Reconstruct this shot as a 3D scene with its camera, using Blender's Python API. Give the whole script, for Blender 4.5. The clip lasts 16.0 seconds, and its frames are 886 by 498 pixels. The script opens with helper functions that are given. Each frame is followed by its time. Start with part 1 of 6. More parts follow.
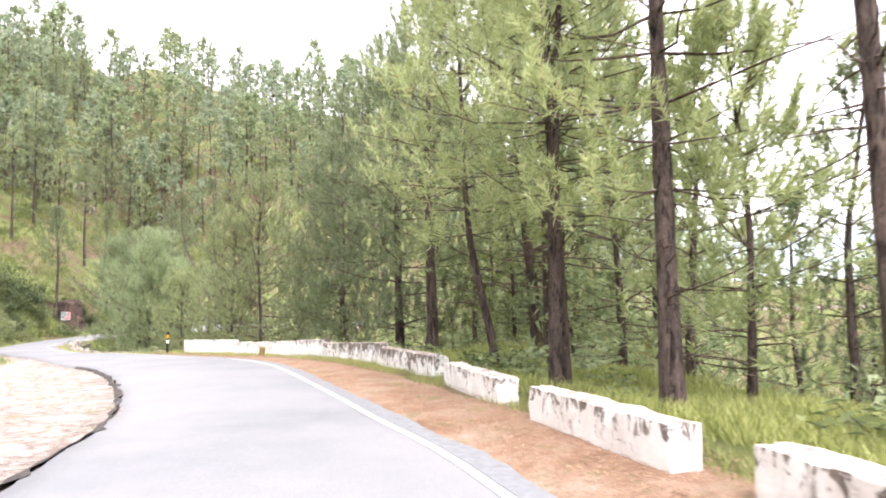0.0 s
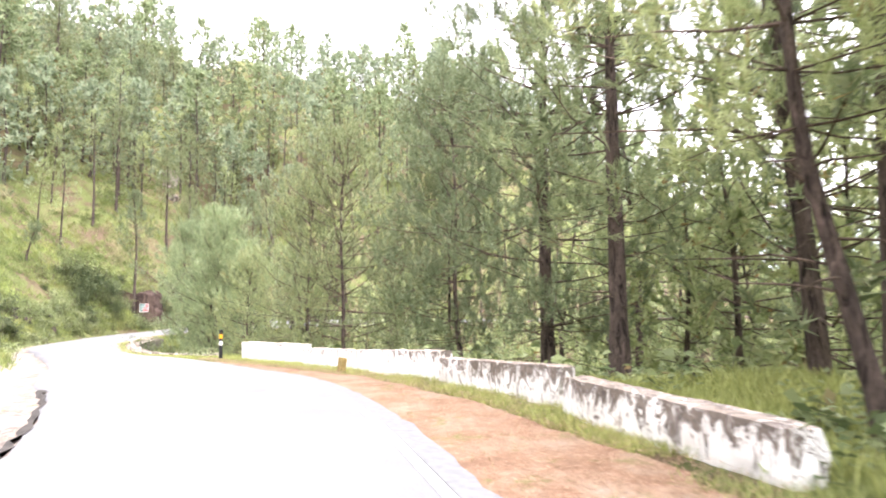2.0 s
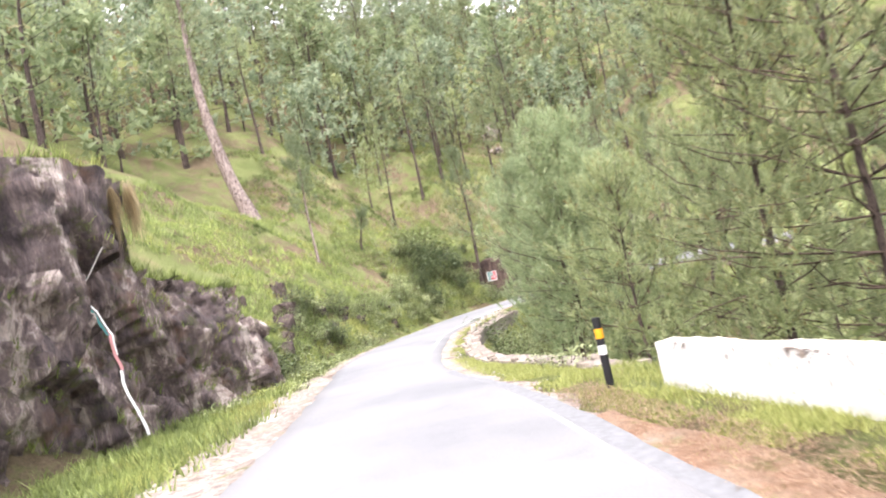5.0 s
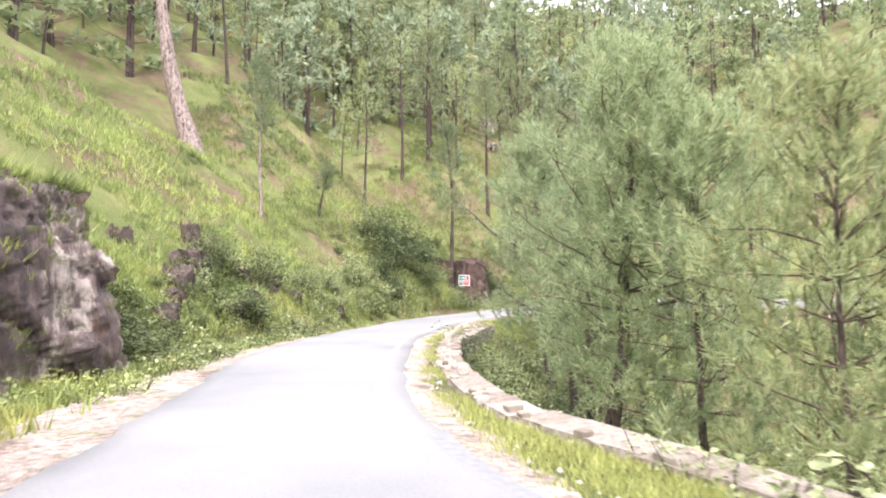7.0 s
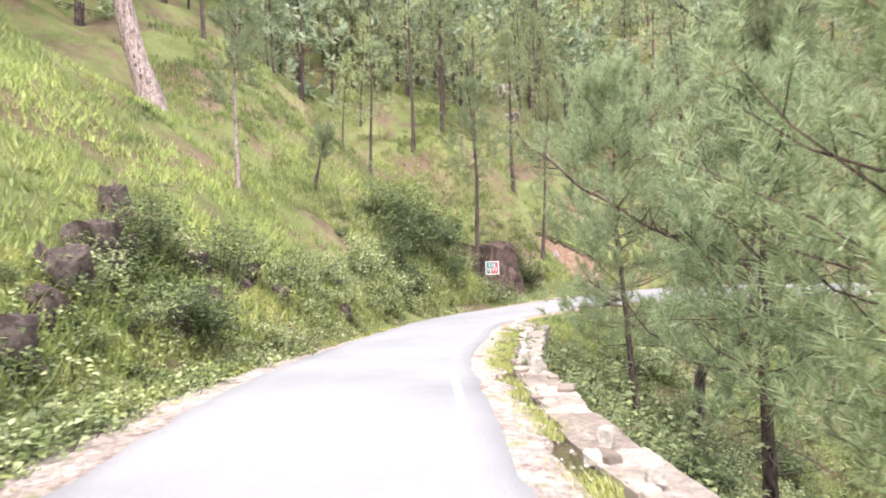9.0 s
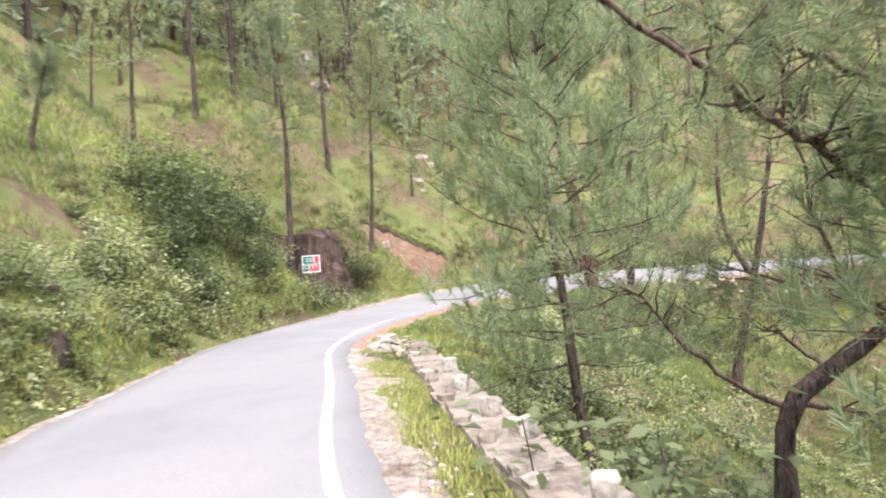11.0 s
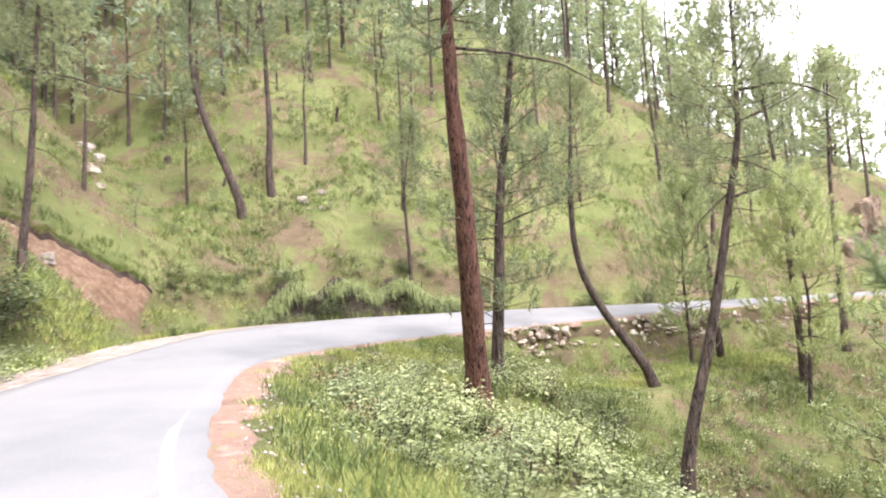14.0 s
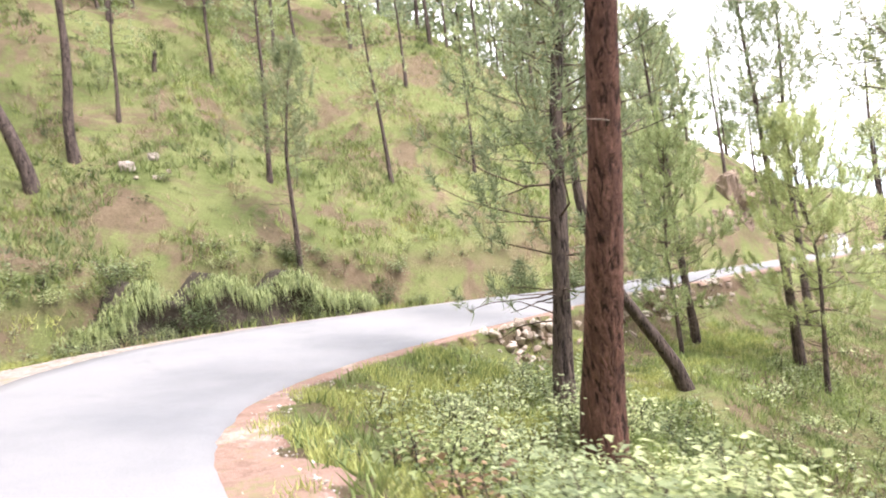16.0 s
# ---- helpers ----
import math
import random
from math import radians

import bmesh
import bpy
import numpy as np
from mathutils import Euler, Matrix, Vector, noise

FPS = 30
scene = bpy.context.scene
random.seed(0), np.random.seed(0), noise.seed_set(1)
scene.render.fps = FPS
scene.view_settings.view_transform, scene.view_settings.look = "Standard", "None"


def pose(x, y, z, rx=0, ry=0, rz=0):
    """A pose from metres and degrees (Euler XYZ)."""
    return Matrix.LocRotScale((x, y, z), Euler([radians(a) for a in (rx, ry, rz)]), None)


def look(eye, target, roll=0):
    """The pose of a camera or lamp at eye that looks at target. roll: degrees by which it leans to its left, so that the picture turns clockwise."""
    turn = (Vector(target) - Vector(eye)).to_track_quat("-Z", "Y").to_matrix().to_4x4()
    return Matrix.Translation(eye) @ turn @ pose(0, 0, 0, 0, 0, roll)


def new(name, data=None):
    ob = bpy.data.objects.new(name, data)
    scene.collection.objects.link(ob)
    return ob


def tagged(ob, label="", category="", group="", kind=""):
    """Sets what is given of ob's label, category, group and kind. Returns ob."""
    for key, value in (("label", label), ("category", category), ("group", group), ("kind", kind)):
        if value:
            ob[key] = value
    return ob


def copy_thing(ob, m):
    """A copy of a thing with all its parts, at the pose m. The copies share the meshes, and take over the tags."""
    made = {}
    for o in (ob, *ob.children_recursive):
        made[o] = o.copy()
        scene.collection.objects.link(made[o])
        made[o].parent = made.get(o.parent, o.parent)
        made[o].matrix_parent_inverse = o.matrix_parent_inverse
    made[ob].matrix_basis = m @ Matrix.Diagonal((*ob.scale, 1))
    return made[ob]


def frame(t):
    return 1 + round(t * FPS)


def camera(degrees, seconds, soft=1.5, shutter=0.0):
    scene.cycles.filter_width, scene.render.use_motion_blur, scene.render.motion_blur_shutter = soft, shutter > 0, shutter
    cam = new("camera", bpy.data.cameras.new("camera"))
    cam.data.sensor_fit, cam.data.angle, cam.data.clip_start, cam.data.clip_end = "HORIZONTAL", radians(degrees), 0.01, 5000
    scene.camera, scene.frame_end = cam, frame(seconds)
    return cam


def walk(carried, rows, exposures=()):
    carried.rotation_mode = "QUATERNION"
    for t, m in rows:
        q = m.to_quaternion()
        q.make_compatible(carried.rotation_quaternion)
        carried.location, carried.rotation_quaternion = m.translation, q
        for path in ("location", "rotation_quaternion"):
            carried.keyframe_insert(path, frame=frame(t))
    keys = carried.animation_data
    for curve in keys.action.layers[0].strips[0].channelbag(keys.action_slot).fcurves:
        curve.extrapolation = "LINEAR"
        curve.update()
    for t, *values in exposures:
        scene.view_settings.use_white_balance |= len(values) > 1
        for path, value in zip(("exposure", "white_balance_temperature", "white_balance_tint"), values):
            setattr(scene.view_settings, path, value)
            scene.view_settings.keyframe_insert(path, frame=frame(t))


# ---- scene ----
cam = camera(66.2, 16.0, 1.9, 0.3)
PATH = [
    (0, (0.005, 0.097, 1.611), (0.001, 2.09, 1.774), -1.5),
    (0.5, (-0.374, 2.181, 1.541), (-0.449, 4.171, 1.723), -1.7),
    (1, (-0.906, 4.762, 1.544), (-1.036, 6.751, 1.709), -1.1),
    (1.5, (-1.563, 7.17, 1.551), (-1.726, 9.159, 1.694), -1.4),
    (2, (-2.348, 9.678, 1.494), (-2.603, 11.655, 1.655), -0.7),
    (2.5, (-3.159, 12.068, 1.483), (-3.485, 14.033, 1.664), -0.8),
    (3, (-4.118, 14.454, 1.515), (-4.526, 16.404, 1.696), 0.2),
    (3.5, (-5.417, 16.966, 1.293), (-5.851, 18.907, 1.508), 2.6),
    (4, (-6.506, 19.352, 1.493), (-6.986, 21.286, 1.668), -0.0),
    (4.5, (-7.797, 21.512, 1.524), (-8.517, 23.368, 1.715), -2.7),
    (5, (-9.07, 23.56, 1.635), (-10.241, 25.178, 1.737), -12.2),
    (5.2, (-9.677, 24.569, 1.587), (-10.798, 26.222, 1.685), -7.0),
    (7.3, (-16.323, 31.899, 1.06), (-17.4, 33.58, 1.167), -0.6),
    (7.5, (-17.036, 32.693, 1.097), (-18.109, 34.378, 1.194), -1.6),
    (8, (-18.5, 34.226, 1.067), (-19.588, 35.901, 1.157), -1.9),
    (8.2, (-19.054, 34.795, 1.076), (-20.16, 36.459, 1.17), -1.8),
    (10.3, (-25.272, 43.166, 0.901), (-26.132, 44.97, 0.972), -2.7),
    (10.5, (-25.875, 44.006, 0.862), (-26.657, 45.844, 0.949), -3.4),
    (11, (-27.263, 46.036, 0.792), (-27.807, 47.96, 0.845), -4.4),
    (11.5, (-28.774, 48.167, 0.735), (-29.086, 50.14, 0.831), -1.5),
    (12, (-30.138, 50.1, 0.756), (-30.334, 52.084, 0.909), -1.0),
    (12.5, (-31.358, 52.288, 0.677), (-31.449, 54.28, 0.823), -1.3),
    (13, (-32.555, 54.488, 0.601), (-32.485, 56.481, 0.745), -2.3),
    (13.5, (-33.605, 56.779, 0.53), (-33.336, 58.756, 0.656), -2.8),
    (14, (-34.62, 59.205, 0.539), (-34.115, 61.135, 0.677), -2.7),
    (14.5, (-35.381, 61.691, 0.545), (-34.719, 63.576, 0.649), -5.3),
    (15, (-36.023, 64.16, 0.553), (-35.252, 66.001, 0.675), -5.0),
    (15.5, (-36.406, 66.785, 0.603), (-35.49, 68.559, 0.721), -5.7),
    (16, (-36.594, 69.478, 0.672), (-35.525, 71.167, 0.756), -6.0),
]
EXPOSURES = [(0, 2.05), (0.5, 2.18), (1, 2.36), (2, 2.4), (3, 2.22), (4, 2.14), (5.2, 2.2), (8, 2.22), (10.5, 2.18), (11, 2.02), (11.5, 2.04), (12.5, 2.17), (14, 2.17), (16, 2.22)]
walk(cam, [(t, look(eye, target, roll)) for t, eye, target, roll in PATH], [(t, stops, 6450, 19) for t, stops in EXPOSURES])

# ---- sky, sun, exposure ----
world = bpy.data.worlds.new("overcast_sky")
scene.world = world
world.use_nodes = True
wn, wl = world.node_tree.nodes, world.node_tree.links
wn.clear()
w_out, w_bg = wn.new("ShaderNodeOutputWorld"), wn.new("ShaderNodeBackground")
w_sky, w_mix, w_gain = wn.new("ShaderNodeTexSky"), wn.new("ShaderNodeMixRGB"), wn.new("ShaderNodeMixRGB")
w_sky.sky_type, w_sky.sun_disc = "NISHITA", False
SUN_UP, SUN_AZ = radians(58), radians(160)
w_sky.sun_elevation, w_sky.sun_rotation = SUN_UP, SUN_AZ
w_gain.blend_type, w_gain.inputs[0].default_value = "MULTIPLY", 1.0
w_gain.inputs[2].default_value = (0.1, 0.1, 0.1, 1)
w_mix.inputs[0].default_value = 0.82          # a closed cloud layer in front of the blue
w_mix.inputs[2].default_value = (1.0, 1.0, 1.01, 1)
wl.new(w_sky.outputs[0], w_gain.inputs[1])
wl.new(w_gain.outputs[0], w_mix.inputs[1])
wl.new(w_mix.outputs[0], w_bg.inputs[0])
w_bg.inputs[1].default_value = 1.0
wl.new(w_bg.outputs[0], w_out.inputs[0])

sun = new("sun", bpy.data.lights.new("sun", "SUN"))
sun.data.energy, sun.data.angle, sun.data.color = 1.2, radians(14), (1.0, 0.96, 0.9)
sun.matrix_world = look((math.sin(SUN_AZ) * math.cos(SUN_UP), math.cos(SUN_AZ) * math.cos(SUN_UP), math.sin(SUN_UP)), (0, 0, 0))


# ---- materials ----
class Mat:
    """A node material with short helpers for procedural colour."""

    def __init__(self, name, rough=0.85, spec=0.3):
        self.m = bpy.data.materials.new(name)
        self.m.use_nodes = True
        self.n, self.l = self.m.node_tree.nodes, self.m.node_tree.links
        self.b = self.n["Principled BSDF"]
        self.b.inputs["Roughness"].default_value = rough
        self.b.inputs["Specular IOR Level"].default_value = spec
        self.co = self.n.new("ShaderNodeNewGeometry").outputs["Position"]

    def local(self):
        self.co = self.n.new("ShaderNodeTexCoord").outputs["Object"]
        return self

    def noise(self, scale, detail=5, rough=0.6, stretch=None, warp=0.0):
        t = self.n.new("ShaderNodeTexNoise")
        t.inputs["Scale"].default_value, t.inputs["Detail"].default_value = scale, detail
        t.inputs["Roughness"].default_value, t.inputs["Distortion"].default_value = rough, warp
        co = self.co
        if stretch:
            v = self.n.new("ShaderNodeVectorMath")
            v.operation = "MULTIPLY"
            v.inputs[1].default_value = stretch
            self.l.new(co, v.inputs[0])
            co = v.outputs[0]
        self.l.new(co, t.inputs["Vector"])
        return t.outputs["Fac"]

    def cells(self, scale, what="Distance", feature="F1"):
        t = self.n.new("ShaderNodeTexVoronoi")
        t.feature = feature
        t.inputs["Scale"].default_value = scale
        self.l.new(self.co, t.inputs["Vector"])
        return t.outputs[what]

    def ramp(self, fac, stops):
        r = self.n.new("ShaderNodeValToRGB")
        while len(r.color_ramp.elements) < len(stops):
            r.color_ramp.elements.new(0.5)
        for e, (p, c) in zip(r.color_ramp.elements, stops):
            e.position = p
            e.color = (*c, 1) if isinstance(c, tuple) else (c, c, c, 1)
        self.l.new(fac, r.inputs[0])
        return r.outputs[0]

    def mix(self, fac, a, b, mode="MIX"):
        x = self.n.new("ShaderNodeMixRGB")
        x.blend_type = mode
        for sock, v in zip(x.inputs, (fac, a, b)):
            if isinstance(v, tuple):
                sock.default_value = (*v, 1)
            elif isinstance(v, (int, float)):
                sock.default_value = v
            else:
                self.l.new(v, sock)
        return x.outputs[0]

    def random(self):
        return self.n.new("ShaderNodeObjectInfo").outputs["Random"]

    def island(self):
        return self.n.new("ShaderNodeNewGeometry").outputs["Random Per Island"]

    def upward(self):
        s = self.n.new("ShaderNodeSeparateXYZ")
        self.l.new(self.n.new("ShaderNodeNewGeometry").outputs["Normal"], s.inputs[0])
        return s.outputs[2]

    def height(self):
        s = self.n.new("ShaderNodeSeparateXYZ")
        self.l.new(self.n.new("ShaderNodeTexCoord").outputs["Object"], s.inputs[0])
        return s.outputs[2]

    def colour(self, c):
        if isinstance(c, tuple):
            self.b.inputs["Base Color"].default_value = (*c, 1)
        else:
            self.l.new(c, self.b.inputs["Base Color"])
        return self

    def rough(self, c):
        self.l.new(c, self.b.inputs["Roughness"])
        return self

    def bump(self, h, strength=0.5, distance=0.02):
        b = self.n.new("ShaderNodeBump")
        b.inputs["Strength"].default_value, b.inputs["Distance"].default_value = strength, distance
        self.l.new(h, b.inputs["Height"])
        self.l.new(b.outputs[0], self.b.inputs["Normal"])
        return self

    def thin(self, amount, tint):
        """Lets part of the light through, as leaves do."""
        t = self.n.new("ShaderNodeBsdfTranslucent")
        if isinstance(tint, tuple):
            t.inputs[0].default_value = (*tint, 1)
        else:
            self.l.new(tint, t.inputs[0])
        s = self.n.new("ShaderNodeMixShader")
        s.inputs[0].default_value = amount
        self.l.new(self.b.outputs[0], s.inputs[1])
        self.l.new(t.outputs[0], s.inputs[2])
        self.l.new(s.outputs[0], self.n["Material Output"].inputs[0])
        return self


def plain(name, c, rough=0.7, vary=0.15, scale=9.0, spec=0.3):
    k = Mat(name, rough, spec)
    dark = tuple(v * (1 - vary) for v in c)
    light = tuple(min(1, v * (1 + vary)) for v in c)
    n = k.noise(scale)
    k.colour(k.ramp(n, [(0.3, dark), (0.7, light)])).bump(n, 0.2, 0.004)
    return k.m


def asphalt_material():
    k = Mat("bleached_asphalt", 0.8, 0.35)
    big = k.ramp(k.noise(0.22, 4, 0.6), [(0.3, (0.17, 0.175, 0.185)), (0.52, (0.225, 0.226, 0.232)), (0.75, (0.26, 0.257, 0.255))])
    grit = k.ramp(k.noise(55, 3, 0.7), [(0.3, 0.82), (0.7, 1.12)])
    c = k.mix(1.0, big, grit, "MULTIPLY")
    stain = k.ramp(k.noise(0.9, 6, 0.65, (1, 0.35, 1), 0.6), [(0.6, 0.0), (0.78, 0.55)])
    c = k.mix(stain, c, (0.15, 0.15, 0.155))
    return k.colour(c).bump(k.noise(70, 4, 0.7), 0.35, 0.008).m


def line_material():
    k = Mat("worn_road_paint", 0.7, 0.3)
    w = k.ramp(k.noise(7, 7, 0.75), [(0.36, 0.1), (0.54, 0.9)])
    return k.colour(k.mix(w, (0.225, 0.226, 0.232), (0.55, 0.55, 0.545))).bump(k.noise(60), 0.3, 0.005).m


def litter_material():
    k = Mat("needle_litter_and_dirt", 0.95, 0.1)
    a = k.ramp(k.noise(0.9, 8, 0.75), [(0.3, (0.20, 0.125, 0.085)), (0.46, (0.32, 0.20, 0.135)), (0.58, (0.36, 0.26, 0.19)), (0.7, (0.40, 0.345, 0.29))])
    fine = k.ramp(k.noise(24, 7, 0.8, (1, 1.8, 1)), [(0.34, 0.5), (0.66, 1.35)])
    c = k.mix(1.0, a, fine, "MULTIPLY")
    green = k.ramp(k.noise(1.3, 8, 0.8), [(0.55, 0.0), (0.62, 0.7)])
    c = k.mix(green, c, (0.17, 0.19, 0.07))
    return k.colour(c).bump(k.noise(35, 6, 0.75), 0.8, 0.03).m


def gravel_material():
    k = Mat("pale_gravel_and_dust", 0.95, 0.15)
    a = k.ramp(k.noise(1.1, 6, 0.6), [(0.32, (0.21, 0.16, 0.13)), (0.42, (0.40, 0.345, 0.31)), (0.52, (0.32, 0.26, 0.225)), (0.62, (0.50, 0.455, 0.42))])
    st = k.mix(1.0, k.ramp(k.noise(45, 6, 0.8), [(0.34, 0.65), (0.66, 1.25)]), k.ramp(k.noise(8, 11, 0.9), [(0.42, 0.45), (0.56, 1.25)]), "MULTIPLY")
    c = k.mix(1.0, a, st, "MULTIPLY")
    green = k.ramp(k.noise(1.7, 8, 0.8), [(0.55, 0.0), (0.62, 0.75)])
    c = k.mix(green, c, (0.17, 0.19, 0.07))
    return k.colour(c).bump(k.noise(50, 7, 0.8), 0.8, 0.02).m


def earth_material():
    k = Mat("reddish_dusty_earth", 0.95, 0.1)
    a = k.ramp(k.noise(0.8, 7, 0.7), [(0.32, (0.185, 0.115, 0.088)), (0.45, (0.31, 0.21, 0.168)), (0.55, (0.25, 0.165, 0.13)), (0.68, (0.42, 0.33, 0.285))])
    c = k.mix(1.0, a, k.ramp(k.noise(30, 7, 0.8), [(0.33, 0.7), (0.66, 1.2)]), "MULTIPLY")
    c = k.mix(k.ramp(k.noise(1.9, 8, 0.8), [(0.54, 0.0), (0.62, 0.7)]), c, (0.21, 0.215, 0.095))
    return k.colour(c).bump(k.noise(40, 7, 0.8), 0.8, 0.02).m


def ground_material():
    k = Mat("grassy_hillside_soil", 0.95, 0.1)
    grass = k.ramp(k.noise(0.35, 6, 0.65), [(0.28, (0.085, 0.105, 0.038)), (0.43, (0.155, 0.185, 0.066)), (0.6, (0.215, 0.235, 0.095)), (0.76, (0.28, 0.215, 0.13))])
    soil = k.ramp(k.noise(1.2, 6, 0.7), [(0.3, (0.12, 0.085, 0.06)), (0.7, (0.25, 0.175, 0.125))])
    patch = k.ramp(k.noise(0.22, 8, 0.75, None, 0.8), [(0.48, 0.0), (0.57, 0.85)])
    c = k.mix(patch, grass, soil)
    steep = k.ramp(k.upward(), [(0.45, 0.8), (0.62, 0.0)])
    c = k.mix(steep, c, soil)
    fine = k.ramp(k.noise(14, 6, 0.8), [(0.3, 0.55), (0.7, 1.3)])
    c = k.mix(1.0, c, fine, "MULTIPLY")
    return k.colour(c).bump(k.noise(6, 8, 0.8), 1.0, 0.15).m


def whitewash_material(name="weathered_whitewash", dirt=0.0):
    """dirt: how far the stains have spread."""
    k = Mat(name, 0.9, 0.15)
    base = k.ramp(k.noise(2.0, 6, 0.6), [(0.3, (0.66, 0.63, 0.60)), (0.6, (0.82, 0.81, 0.79))])
    # weather stains: black specks, thickest towards the coping where rain stands
    high = k.ramp(k.height(), [(0.0, 0.0), (0.5, 0.16)])
    spots = k.mix(1.0, k.noise(5.0, 10, 0.8, (1, 1, 0.6), 1.0), high, "ADD")
    worn = k.ramp(spots, [(0.625 - dirt, 0.0), (0.65 - dirt, 0.95)])
    c = k.mix(worn, base, k.ramp(k.noise(13, 6, 0.75), [(0.3, (0.04, 0.036, 0.034)), (0.7, (0.26, 0.21, 0.175))]))
    bare = k.ramp(k.noise(1.7, 9, 0.8), [(0.62, 0.0), (0.64, 0.8)])
    c = k.mix(bare, c, (0.42, 0.34, 0.28))
    top = k.ramp(k.upward(), [(0.6, 0.0), (0.9, 1.0)])
    moss = k.ramp(k.noise(6, 8, 0.8), [(0.44, 0.0), (0.54, 0.75)])
    c = k.mix(k.mix(1.0, top, moss, "MULTIPLY"), c, (0.45, 0.365, 0.31))
    runs = k.ramp(k.noise(7, 8, 0.8, (1, 1, 0.10)), [(0.58 - 0.6 * dirt, 0.0), (0.64 - 0.6 * dirt, 0.6)])
    c = k.mix(runs, c, (0.15, 0.13, 0.12))
    return k.colour(c).bump(k.noise(7, 7, 0.7), 0.6, 0.03).m


def rock_material(name="dark_wet_rock", pale=0.57):
    k = Mat(name, 0.75, 0.35)
    a = k.ramp(k.noise(1.1, 9, 0.75, (1, 1, 0.4), 0.9), [(0.3, (0.032, 0.026, 0.03)), (0.43, (0.125, 0.096, 0.096)), (pale - 0.04, (0.26, 0.20, 0.185)), (pale + 0.01, (0.56, 0.48, 0.43))])
    fine = k.ramp(k.noise(9, 8, 0.8, (1, 1, 0.5)), [(0.3, 0.45), (0.7, 1.4)])
    c = k.mix(1.0, a, fine, "MULTIPLY")
    rust = k.ramp(k.noise(0.8, 6, 0.7), [(0.55, 0.0), (0.7, 0.6)])
    c = k.mix(rust, c, (0.20, 0.105, 0.055))
    m = k.ramp(k.noise(2.2, 7, 0.75), [(0.53, 0.0), (0.64, 0.75)])
    c = k.mix(m, c, (0.105, 0.12, 0.035))
    return k.colour(c).bump(k.noise(4.5, 9, 0.8, (1, 1, 0.45)), 1.0, 0.16).m


def stone_material():
    k = Mat("pale_field_stone", 0.9, 0.2)
    tone = k.ramp(k.random(), [(0.0, (0.20, 0.165, 0.135)), (0.5, (0.31, 0.265, 0.22)), (1.0, (0.44, 0.40, 0.35))])
    n = k.ramp(k.noise(6, 7, 0.7), [(0.3, 0.62), (0.7, 1.15)])
    return k.colour(k.mix(1.0, tone, n, "MULTIPLY")).bump(k.noise(9, 7, 0.7), 0.7, 0.03).m


def bark_material(name, dark, mid, red):
    """Long plates with dark fissures between them."""
    k = Mat(name, 0.9, 0.15).local()
    long = k.noise(5, 8, 0.75, (1.6, 1.6, 0.35), 0.5)
    a = k.ramp(long, [(0.3, dark), (0.5, mid), (0.72, red)])
    fine = k.ramp(k.noise(26, 5, 0.7, (1, 1, 0.5)), [(0.3, 0.6), (0.7, 1.35)])
    a = k.mix(1.0, a, fine, "MULTIPLY")
    fis = k.noise(11, 3, 0.6, (1, 1, 0.22), 1.2)
    gap = k.ramp(fis, [(0.38, 0.9), (0.47, 0.0)])
    c = k.mix(gap, a, tuple(v * 0.35 for v in dark))
    return k.colour(c).bump(fis, 1.0, 0.06).m


def needle_material(name, dark, mid, light):
    k = Mat(name, 0.55, 0.3)
    i = k.ramp(k.island(), [(0.0, dark), (0.45, mid), (0.93, light), (1.0, (0.30, 0.20, 0.09))])
    o = k.ramp(k.random(), [(0.0, (0.82, 0.85, 0.85)), (1.0, (1.15, 1.1, 1.0))])
    c = k.mix(1.0, i, o, "MULTIPLY")
    k.colour(c)
    k.thin(0.48, c)
    return k.m


def leaf_material(name, dark, light, patch=None):
    """Leaf by leaf and bush by bush uneven; patch: size of the drifts in which grass yellows, dries or stays dark."""
    k = Mat(name, 0.5, 0.35)
    c = k.mix(1.0, k.ramp(k.island(), [(0.0, dark), (0.6, light), (1.0, tuple(min(1, v * 1.35) for v in light))]),
              k.ramp(k.random(), [(0.0, (0.72, 0.76, 0.78)), (1.0, (1.18, 1.15, 1.12))]), "MULTIPLY")
    if patch:
        c = k.mix(1.0, c, k.ramp(k.noise(patch, 6, 0.7), [(0.33, (0.34, 0.36, 0.36)), (0.43, (0.72, 0.74, 0.70)), (0.53, (1.02, 1.02, 0.95)), (0.66, (1.1, 0.9, 0.84))]), "MULTIPLY")
        c = k.mix(1.0, c, k.ramp(k.noise(patch * 0.3, 3, 0.5), [(0.38, (0.74, 0.76, 0.74)), (0.6, (1.1, 1.1, 1.02))]), "MULTIPLY")
    k.colour(c)
    k.thin(0.35, c)
    return k.m


CRUMBLED = plain("crumbled_dark_asphalt", (0.065, 0.058, 0.053), 0.95, 0.5, 8.0)
ROUGH_ASPHALT = plain("rough_edge_asphalt", (0.195, 0.199, 0.207), 0.9, 0.16, 9.0)
ASPHALT, LINE, LITTER, GRAVEL, GROUND = asphalt_material(), line_material(), litter_material(), gravel_material(), ground_material()
EARTH = earth_material()


def brown_rock_material():
    k = Mat("dark_brown_rock", 0.85, 0.25)
    a = k.ramp(k.noise(1.6, 8, 0.7, (1, 1, 0.5), 0.6), [(0.3, (0.022, 0.014, 0.012)), (0.48, (0.062, 0.041, 0.034)), (0.66, (0.15, 0.105, 0.085))])
    return k.colour(a).bump(k.noise(4, 9, 0.75), 1.0, 0.1).m


